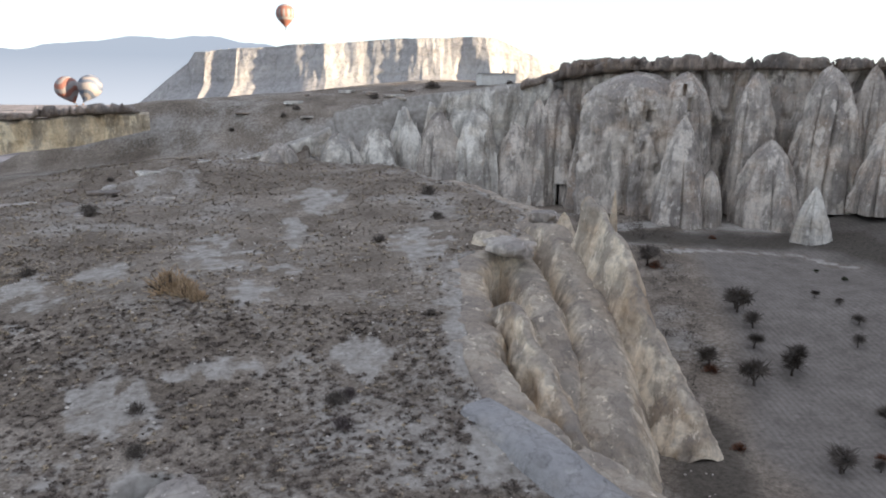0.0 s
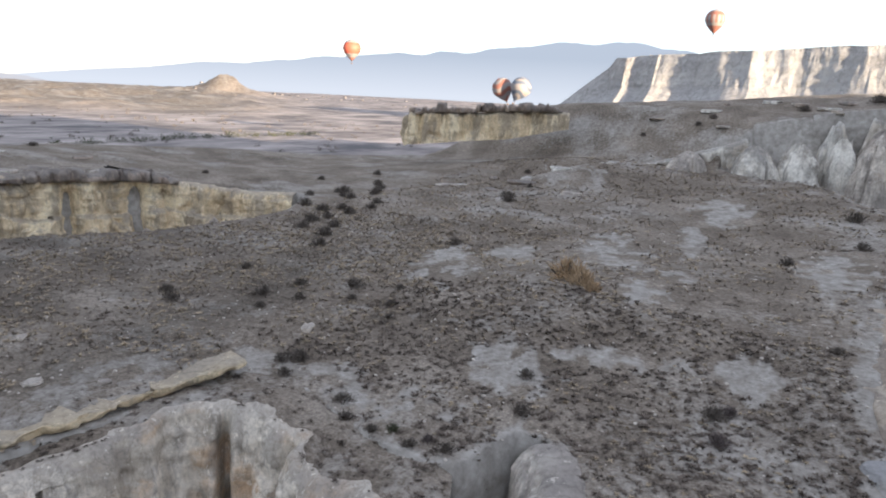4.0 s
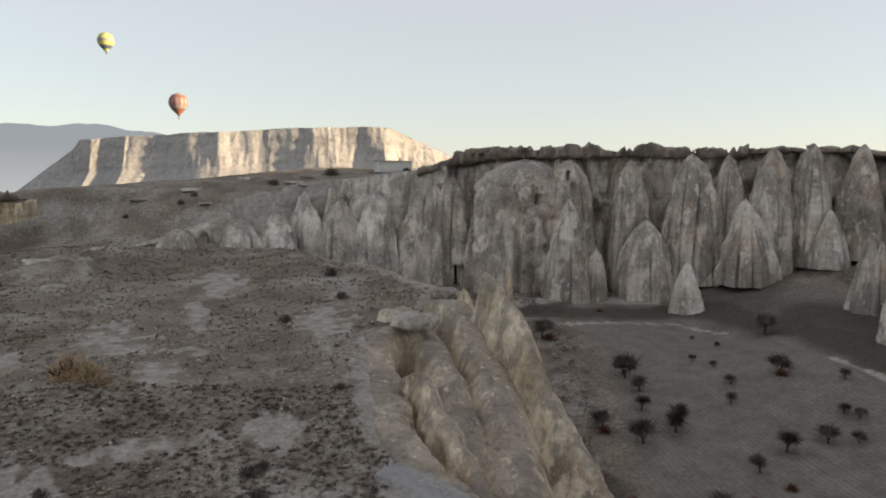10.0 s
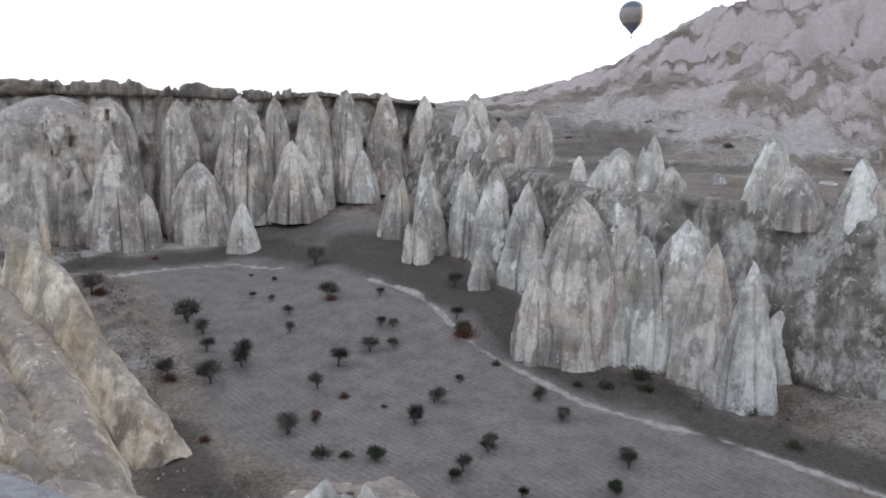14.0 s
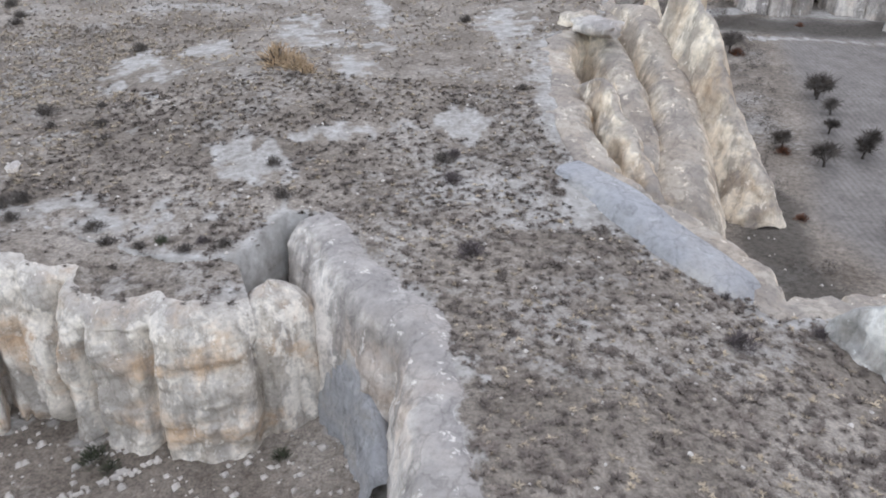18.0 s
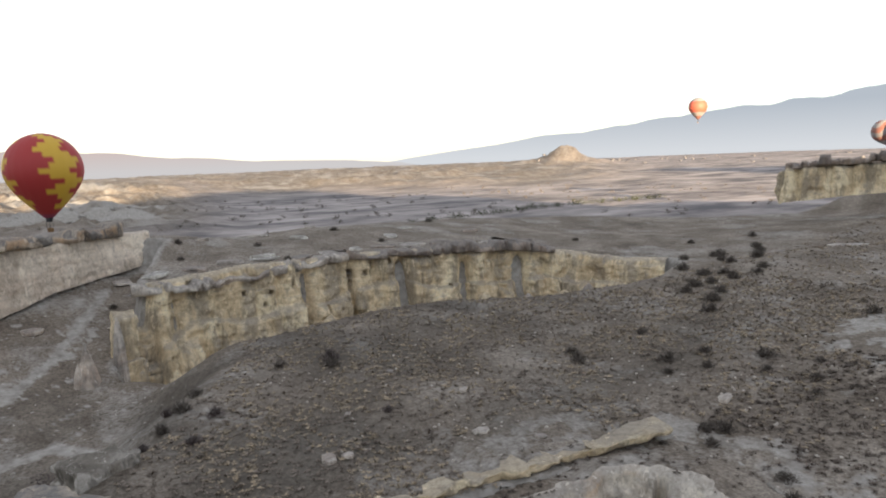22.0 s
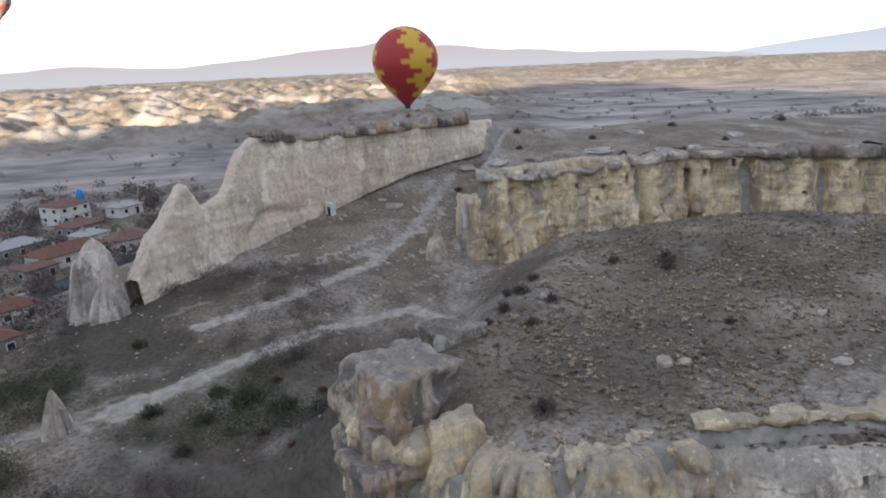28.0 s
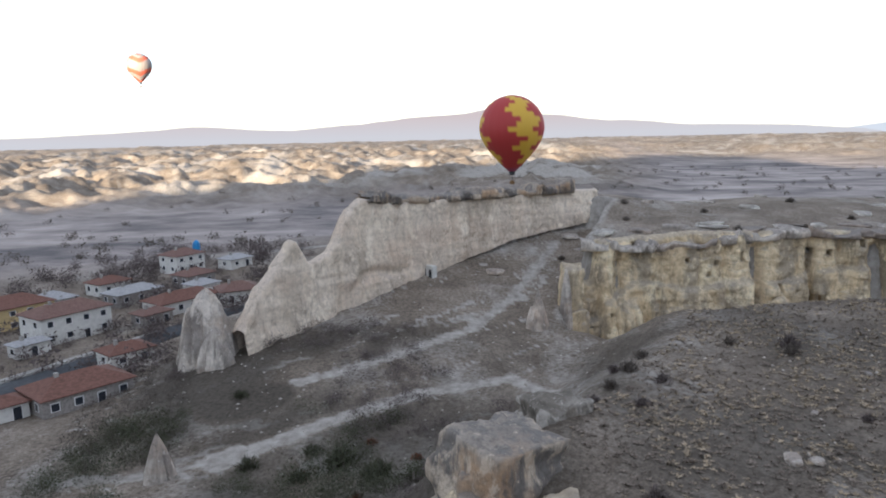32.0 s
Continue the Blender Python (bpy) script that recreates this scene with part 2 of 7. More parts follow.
        drop = smooth(-2.0, -0.4, s) * (1 - gentle) + smooth(-3.0, 15.0, s) * gentle
        low = np.minimum(fl + talus, z)
        z = z * (1 - drop) + low * drop
        rim = np.maximum(rim, np.exp(-((s + 1.5) / 2.5) ** 2) * (1 - gentle))
    return z, bare, rim, bad * plain, plain


# ---- materials ----
def nodes_of(name):
    m = bpy.data.materials.new(name)
    m.use_nodes = True
    return m, m.node_tree.nodes, m.node_tree.links, m.node_tree.nodes["Principled BSDF"]


def ramp(n, stops):
    r = n.new("ShaderNodeValToRGB")
    while len(r.color_ramp.elements) < len(stops):
        r.color_ramp.elements.new(0.5)
    for e, (p, c) in zip(r.color_ramp.elements, stops):
        e.position, e.color = p, (*c, 1)
    return r


def grain(n, l, scale, detail=6.0, rough=0.6, coords=None, stretch=None):
    """A noise texture in world metres."""
    geo = n.new("ShaderNodeNewGeometry")
    tex = n.new("ShaderNodeTexNoise")
    tex.inputs["Scale"].default_value = scale
    tex.inputs["Detail"].default_value = detail
    tex.inputs["Roughness"].default_value = rough
    src = geo.outputs["Position"]
    if coords == "object":
        tc = n.new("ShaderNodeTexCoord")
        src = tc.outputs["Object"]
    if stretch:
        mp = n.new("ShaderNodeMapping")
        mp.inputs["Scale"].default_value = stretch
        l.new(src, mp.inputs["Vector"])
        src = mp.outputs["Vector"]
    l.new(src, tex.inputs["Vector"])
    return tex


def mix(n, l, fac, a, b, mode="MIX"):
    m = n.new("ShaderNodeMix")
    m.data_type, m.blend_type = "RGBA", mode
    for sock, v in ((m.inputs[0], fac), (m.inputs[6], a), (m.inputs[7], b)):
        if isinstance(v, (int, float)):
            sock.default_value = v
        elif isinstance(v, tuple):
            sock.default_value = (*v, 1)
        else:
            l.new(v, sock)
    return m.outputs[2]


def bump(n, l, bsdf, height, strength, distance):
    b = n.new("ShaderNodeBump")
    b.inputs["Strength"].default_value = strength
    b.inputs["Distance"].default_value = distance
    l.new(height, b.inputs["Height"])
    l.new(b.outputs[0], bsdf.inputs["Normal"])


def rock_material(name, light, mid, dark, stain=(0.17, 0.158, 0.148), streak=0.55, ochre=(0.40, 0.27, 0.14), ochre_amount=0.5, freq=1.0):
    """Weathered tuff: pale stone with rain streaks, lichen on the heads, ochre patches, fresh scars, cracks and small pits."""
    m, n, l, b = nodes_of(name)
    big = grain(n, l, 0.13 * freq, 9, 0.62, stretch=(1, 1, 0.55))
    col = ramp(n, [(0.38, dark), (0.465, mid), (0.485, mid), (0.56, light)])
    l.new(big.outputs[0], col.inputs[0])
    warm = grain(n, l, 0.09 * freq, 7, 0.62, stretch=(1, 1, 1.9))
    wr = ramp(n, [(0.49, (0, 0, 0)), (0.64, (ochre_amount,) * 3)])
    l.new(warm.outputs[0], wr.inputs[0])
    c1 = mix(n, l, wr.outputs[0], col.outputs[0], ochre)
    # runs of water down the face, broad and narrow
    run = grain(n, l, 0.26 * freq, 8, 0.64, stretch=(1, 1, 0.28))
    rr = ramp(n, [(0.465, (0, 0, 0)), (0.565, (min(1.0, streak * 1.25),) * 3)])
    l.new(run.outputs[0], rr.inputs[0])
    c2 = mix(n, l, rr.outputs[0], c1, stain)
    thin = grain(n, l, 1.9 * freq, 5, 0.6, stretch=(1, 1, 0.07))
    tr = ramp(n, [(0.36, (0.72, 0.71, 0.70)), (0.5, (1, 1, 1)), (0.66, (1.14, 1.14, 1.13))])
    l.new(thin.outputs[0], tr.inputs[0])
    c2 = mix(n, l, 0.22, c2, tr.outputs[0], "MULTIPLY")
    bed = grain(n, l, 0.35 * freq, 5, 0.6, stretch=(0.12, 0.12, 3.0))
    br = ramp(n, [(0.40, (0.80, 0.79, 0.78)), (0.58, (1.06, 1.06, 1.05))])
    l.new(bed.outputs[0], br.inputs[0])
    c2 = mix(n, l, 0.4, c2, br.outputs[0], "MULTIPLY")
    fresh = grain(n, l, 0.17 * freq, 9, 0.66, stretch=(1, 1, 0.6))
    fw = ramp(n, [(0.55, (0, 0, 0)), (0.595, (0.75, 0.75, 0.75))])
    l.new(fresh.outputs[0], fw.inputs[0])
    c2 = mix(n, l, fw.outputs[0], c2, tuple(min(0.85, v * 1.14) for v in light))
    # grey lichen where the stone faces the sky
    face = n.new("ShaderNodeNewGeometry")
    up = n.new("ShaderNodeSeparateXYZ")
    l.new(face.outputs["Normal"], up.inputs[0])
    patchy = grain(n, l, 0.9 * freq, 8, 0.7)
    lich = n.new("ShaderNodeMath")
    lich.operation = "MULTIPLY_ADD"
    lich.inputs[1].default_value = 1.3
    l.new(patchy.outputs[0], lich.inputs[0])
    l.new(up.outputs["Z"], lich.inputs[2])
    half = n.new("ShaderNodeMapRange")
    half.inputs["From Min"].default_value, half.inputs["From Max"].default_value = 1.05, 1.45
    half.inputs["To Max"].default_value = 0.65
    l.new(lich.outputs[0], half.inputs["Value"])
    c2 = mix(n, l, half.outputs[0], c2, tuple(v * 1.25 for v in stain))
    fine = grain(n, l, 1.5 * freq, 12, 0.74)
    fr = ramp(n, [(0.34, (0.58, 0.57, 0.56)), (0.50, (1.0, 1.0, 1.0)), (0.66, (1.20, 1.195, 1.19))])
    l.new(fine.outputs[0], fr.inputs[0])
    c3 = mix(n, l, 0.55, c2, fr.outputs[0], "MULTIPLY")
    # small pale flakes
    flake = grain(n, l, 0.8 * freq, 9, 0.7, stretch=(1, 1, 0.6))
    fl = ramp(n, [(0.605, (0, 0, 0)), (0.63, (0.7, 0.7, 0.7))])
    l.new(flake.outputs[0], fl.inputs[0])
    c3 = mix(n, l, fl.outputs[0], c3, tuple(min(0.85, v * 1.1) for v in light))
    # worn, paler ridges
    worn = n.new("ShaderNodeMapRange")
    worn.inputs["From Min"].default_value, worn.inputs["From Max"].default_value = 0.53, 0.66
    worn.inputs["To Max"].default_value = 0.5
    l.new(face.outputs["Pointiness"], worn.inputs["Value"])
    c3 = mix(n, l, worn.outputs[0], c3, tuple(min(0.85, v * 1.12) for v in light))
    crack = n.new("ShaderNodeTexVoronoi")
    crack.feature = "DISTANCE_TO_EDGE"
    crack.inputs["Scale"].default_value = 0.3 * freq
    geo2 = n.new("ShaderNodeNewGeometry")
    warp = grain(n, l, 0.5 * freq, 5, 0.6)
    bend = n.new("ShaderNodeVectorMath")
    bend.operation = "MULTIPLY_ADD"
    bend.inputs[1].default_value = (3.0 / freq, 3.0 / freq, 4.0 / freq)
    l.new(warp.outputs[1], bend.inputs[0])
    l.new(geo2.outputs["Position"], bend.inputs[2])
    flat = n.new("ShaderNodeMapping")
    flat.inputs["Scale"].default_value = (1, 1, 0.3)
    l.new(bend.outputs[0], flat.inputs["Vector"])
    l.new(flat.outputs["Vector"], crack.inputs["Vector"])
    cr = ramp(n, [(0.0, (0.36, 0.35, 0.34)), (0.035, (1, 1, 1))])
    l.new(crack.outputs["Distance"], cr.inputs[0])
    c3 = mix(n, l, 0.35, c3, cr.outputs[0], "MULTIPLY")
    pit = n.new("ShaderNodeTexVoronoi")
    pit.inputs["Scale"].default_value = 0.7 * freq
    geo = n.new("ShaderNodeNewGeometry")
    l.new(geo.outputs["Position"], pit.inputs["Vector"])
    pr = ramp(n, [(0.06, (0.35, 0.34, 0.33)), (0.15, (1, 1, 1))])
    l.new(pit.outputs["Distance"], pr.inputs[0])
    c4 = mix(n, l, 0.3, c3, pr.outputs[0], "MULTIPLY")
    l.new(c4, b.inputs["Base Color"])
    b.inputs["Roughness"].default_value = 0.95
    b.inputs["Specular IOR Level"].default_value = 0.12
    relief = n.new("ShaderNodeMath")
    relief.operation = "MULTIPLY_ADD"
    relief.inputs[1].default_value = 0.25
    l.new(thin.outputs[0], relief.inputs[0])
    l.new(fine.outputs[0], relief.inputs[2])
    bump(n, l, b, relief.outputs[0], 0.8, 0.3 / freq)
    return m


def plain_material(name, color, rough=0.8, vary=0.25, scale=3.0, metal=0.0, coords="object"):
    m, n, l, b = nodes_of(name)
    t = grain(n, l, scale, 5, 0.6, coords)
    lo = tuple(max(0.0, c * (1 - vary)) for c in color)
    hi = tuple(min(1.0, c * (1 + vary)) for c in color)
    r = ramp(n, [(0.3, lo), (0.7, hi)])
    l.new(t.outputs[0], r.inputs[0])
    l.new(r.outputs[0], b.inputs["Base Color"])
    b.inputs["Roughness"].default_value = rough
    b.inputs["Metallic"].default_value = metal
    b.inputs["Specular IOR Level"].default_value = 0.3
    return m


def land_material():
    """Dry steppe: grey-brown earth with dead grass, pale bare tuff where the sheet says so, ploughed field and distant fields."""
    m, n, l, b = nodes_of("dry_land")
    a = n.new("ShaderNodeAttribute")
    a.attribute_name = "cover"
    sep = n.new("ShaderNodeSeparateColor")
    l.new(a.outputs["Color"], sep.inputs[0])
    big = grain(n, l, 0.10, 6, 0.6)
    earth = ramp(n, [(0.30, (0.155, 0.130, 0.106)), (0.5, (0.235, 0.201, 0.168)), (0.70, (0.345, 0.304, 0.26))])
    l.new(big.outputs[0], earth.inputs[0])
    fine = grain(n, l, 1.6, 8, 0.72)
    fr = ramp(n, [(0.34, (0.62, 0.60, 0.58)), (0.50, (0.97, 0.97, 0.97)), (0.68, (1.26, 1.24, 1.21))])
    l.new(fine.outputs[0], fr.inputs[0])
    c1 = mix(n, l, 1.0, earth.outputs[0], fr.outputs[0], "MULTIPLY")
    grit = grain(n, l, 4.5, 6, 0.7)
    gr = ramp(n, [(0.38, (0.66, 0.65, 0.63)), (0.50, (1.0, 1.0, 1.0)), (0.62, (1.22, 1.21, 1.18))])
    l.new(grit.outputs[0], gr.inputs[0])
    c1 = mix(n, l, 0.9, c1, gr.outputs[0], "MULTIPLY")
    stone = grain(n, l, 0.7, 7, 0.6)
    sr = ramp(n, [(0.3, (0.26, 0.238, 0.212)), (0.55, (0.41, 0.385, 0.352)), (0.75, (0.52, 0.495, 0.46))])
    l.new(stone.outputs[0], sr.inputs[0])
    edge = n.new("ShaderNodeMath")
    edge.operation = "ADD"
    l.new(sep.outputs[0], edge.inputs[0])
    sub = n.new("ShaderNodeMath")
    sub.operation = "MULTIPLY_ADD"
    sub.inputs[1].default_value, sub.inputs[2].default_value = 0.9, -0.45
    l.new(fine.outputs[0], sub.inputs[0])
    l.new(sub.outputs[0], edge.inputs[1])
    er = ramp(n, [(0.36, (0, 0, 0)), (0.70, (1, 1, 1))])
    l.new(edge.outputs[0], er.inputs[0])
    rosy = mix(n, l, a.outputs["Alpha"], sr.outputs[0], mix(n, l, 0.5, sr.outputs[0], (0.54, 0.43, 0.42)))
    c2 = mix(n, l, er.outputs[0], c1, rosy)
    # ploughed field: warm grey soil
    field = grain(n, l, 0.25, 6, 0.6)
    fld = ramp(n, [(0.35, (0.185, 0.166, 0.150)), (0.65, (0.25, 0.227, 0.207))])
    l.new(field.outputs[0], fld.inputs[0])
    plough = n.new("ShaderNodeTexWave")
    plough.inputs["Scale"].default_value = 0.36
    plough.inputs["Distortion"].default_value = 22.0
    plough.inputs["Detail"].default_value = 3.0
    plough.inputs["Detail Scale"].default_value = 0.05
    place = n.new("ShaderNodeNewGeometry")
    l.new(place.outputs["Position"], plough.inputs["Vector"])
    pw = ramp(n, [(0.15, (0.84, 0.835, 0.83)), (0.6, (1.07, 1.07, 1.065))])
    l.new(plough.outputs["Fac"], pw.inputs[0])
    c2b = mix(n, l, 0.7, fld.outputs[0], fr.outputs[0], "MULTIPLY")
    c2b = mix(n, l, field.outputs[0], c2b, pw.outputs[0], "MULTIPLY")
    c3 = mix(n, l, sep.outputs[1], c2, c2b)
    soil = n.new("ShaderNodeAttribute")
    soil.attribute_name = "soil"
    litter = mix(n, l, 1.0, (0.088, 0.078, 0.066), fr.outputs[0], "MULTIPLY")
    c3 = mix(n, l, soil.outputs["Fac"], c3, litter)
    # far plain: strips of stubble, bare earth and scrub, paled and tinted to paint in haze
    far = grain(n, l, 0.012, 9, 0.66, stretch=(1.8, 1, 1))
    fa = ramp(n, [(0.38, (0.15, 0.140, 0.144)), (0.46, (0.26, 0.233, 0.226)), (0.54, (0.36, 0.322, 0.308)), (0.63, (0.48, 0.43, 0.41))])
    l.new(far.outputs[0], fa.inputs[0])
    c4 = mix(n, l, sep.outputs[2], c3, fa.outputs[0])
    c4 = mix(n, l, 1.0, c4, (0.86, 0.86, 0.86), "MULTIPLY")
    l.new(c4, b.inputs["Base Color"])
    b.inputs["Roughness"].default_value = 1.0
    b.inputs["Specular IOR Level"].default_value = 0.1
    bump(n, l, b, fine.outputs[0], 0.8, 0.25)
    return m


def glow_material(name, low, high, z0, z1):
    """Far hills for the backdrop alone: morning haze painted as emission, graded by height."""
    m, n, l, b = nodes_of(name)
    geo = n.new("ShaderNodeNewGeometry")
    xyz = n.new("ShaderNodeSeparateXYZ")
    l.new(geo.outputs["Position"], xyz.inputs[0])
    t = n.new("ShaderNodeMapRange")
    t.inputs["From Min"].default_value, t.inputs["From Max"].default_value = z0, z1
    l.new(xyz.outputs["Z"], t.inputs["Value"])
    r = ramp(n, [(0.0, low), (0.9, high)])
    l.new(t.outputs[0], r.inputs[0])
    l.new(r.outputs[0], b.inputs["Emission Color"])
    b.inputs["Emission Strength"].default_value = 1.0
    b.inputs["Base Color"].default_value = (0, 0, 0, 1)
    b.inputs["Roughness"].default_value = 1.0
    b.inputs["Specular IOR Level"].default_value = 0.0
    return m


LAND = land_material()
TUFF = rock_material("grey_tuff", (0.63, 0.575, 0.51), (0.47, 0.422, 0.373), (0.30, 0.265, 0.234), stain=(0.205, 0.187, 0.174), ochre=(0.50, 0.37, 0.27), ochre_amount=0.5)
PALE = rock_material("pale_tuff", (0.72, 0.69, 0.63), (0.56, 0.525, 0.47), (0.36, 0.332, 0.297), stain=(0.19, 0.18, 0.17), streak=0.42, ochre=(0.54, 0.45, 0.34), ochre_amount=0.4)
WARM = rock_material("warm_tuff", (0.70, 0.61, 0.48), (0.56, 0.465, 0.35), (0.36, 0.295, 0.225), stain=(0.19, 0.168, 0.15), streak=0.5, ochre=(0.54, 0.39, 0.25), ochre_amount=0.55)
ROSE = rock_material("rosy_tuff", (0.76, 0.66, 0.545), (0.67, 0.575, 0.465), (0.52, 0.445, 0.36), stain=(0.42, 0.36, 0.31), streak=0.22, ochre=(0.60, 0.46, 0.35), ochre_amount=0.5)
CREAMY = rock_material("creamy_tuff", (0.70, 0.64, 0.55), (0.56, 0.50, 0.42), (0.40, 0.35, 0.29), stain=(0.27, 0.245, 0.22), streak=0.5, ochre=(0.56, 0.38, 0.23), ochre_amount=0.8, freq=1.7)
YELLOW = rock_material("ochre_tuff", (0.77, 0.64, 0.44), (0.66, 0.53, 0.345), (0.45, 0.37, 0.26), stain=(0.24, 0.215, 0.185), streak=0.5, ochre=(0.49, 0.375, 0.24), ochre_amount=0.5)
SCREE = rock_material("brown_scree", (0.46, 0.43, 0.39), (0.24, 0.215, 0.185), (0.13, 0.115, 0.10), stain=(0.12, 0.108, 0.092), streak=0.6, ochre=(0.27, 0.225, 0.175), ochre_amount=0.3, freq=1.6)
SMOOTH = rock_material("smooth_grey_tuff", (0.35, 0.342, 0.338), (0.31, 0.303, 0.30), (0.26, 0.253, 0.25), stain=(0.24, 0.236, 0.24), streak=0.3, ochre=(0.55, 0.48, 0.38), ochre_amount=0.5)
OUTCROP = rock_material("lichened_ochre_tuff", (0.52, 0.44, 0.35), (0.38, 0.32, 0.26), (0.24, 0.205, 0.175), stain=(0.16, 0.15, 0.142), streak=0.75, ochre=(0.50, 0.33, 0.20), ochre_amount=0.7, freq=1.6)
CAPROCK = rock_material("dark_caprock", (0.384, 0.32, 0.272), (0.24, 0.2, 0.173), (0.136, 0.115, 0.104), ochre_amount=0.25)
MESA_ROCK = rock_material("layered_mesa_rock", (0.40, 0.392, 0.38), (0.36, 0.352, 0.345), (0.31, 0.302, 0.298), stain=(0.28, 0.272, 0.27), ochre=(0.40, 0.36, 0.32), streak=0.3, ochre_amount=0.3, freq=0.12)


# ---- mesh helpers ----
def mesh_from(name, verts, faces, material, smooth_faces=True):
    me = bpy.data.meshes.new(name)
    verts, faces = np.asarray(verts, np.float32), np.asarray(faces, np.int32)
    k = faces.shape[1]
    me.vertices.add(len(verts))
    me.vertices.foreach_set("co", verts.ravel())
    me.loops.add(faces.size)
    me.loops.foreach_set("vertex_index", faces.ravel())
    me.polygons.add(len(faces))
    me.polygons.foreach_set("loop_start", np.arange(0, faces.size, k, dtype=np.int32))
    me.polygons.foreach_set("loop_total", np.full(len(faces), k, np.int32))
    me.update(calc_edges=True)
    me.validate()
    if smooth_faces:
        me.polygons.foreach_set("use_smooth", np.ones(len(me.polygons), bool))
    me.materials.append(material)
    return me


def grid_faces(rows, cols, wrap=False):
    i = np.arange(rows - 1)[:, None] * cols
    j = np.arange(cols if wrap else cols - 1)[None, :]
    j2 = (j + 1) % cols
    return np.stack([i + j, i + j2, i + cols + j2, i + cols + j], -1).reshape(-1, 4)


def part(name, bm, material, parent, label=""):
    me = bm if isinstance(bm, bpy.types.Mesh) else bpy.data.meshes.new(name)
    if not isinstance(bm, bpy.types.Mesh):
        bm.to_mesh(me)
        bm.free()
        me.materials.append(material)
    ob = new(name, me)
    ob.parent = parent
    return tagged(ob, label)


def spot(x, y):
    """The land's height at one place."""
    return float(land(np.array([float(x)]), np.array([float(y)]))[0][0])


def line_gap(x, y, line, reach):
    """Distance to a broken line, worked out only where it is within reach."""
    p = np.array(line, float)
    gap = np.full(x.shape, 1e9)
    k = (x > p[:, 0].min() - reach) & (x < p[:, 0].max() + reach) & (y > p[:, 1].min() - reach) & (y < p[:, 1].max() + reach)
    xs, ys = x[k], y[k]
    near = np.full(xs.shape, 1e9)
    for (ax, ay), (bx, by) in zip(line, line[1:]):
        t = np.clip(((xs - ax) * (bx - ax) + (ys - ay) * (by - ay)) / ((bx - ax) ** 2 + (by - ay) ** 2), 0, 1)
        near = np.minimum(near, np.hypot(xs - ax - t * (bx - ax), ys - ay - t * (by - ay)))
    gap[k] = near
    return gap


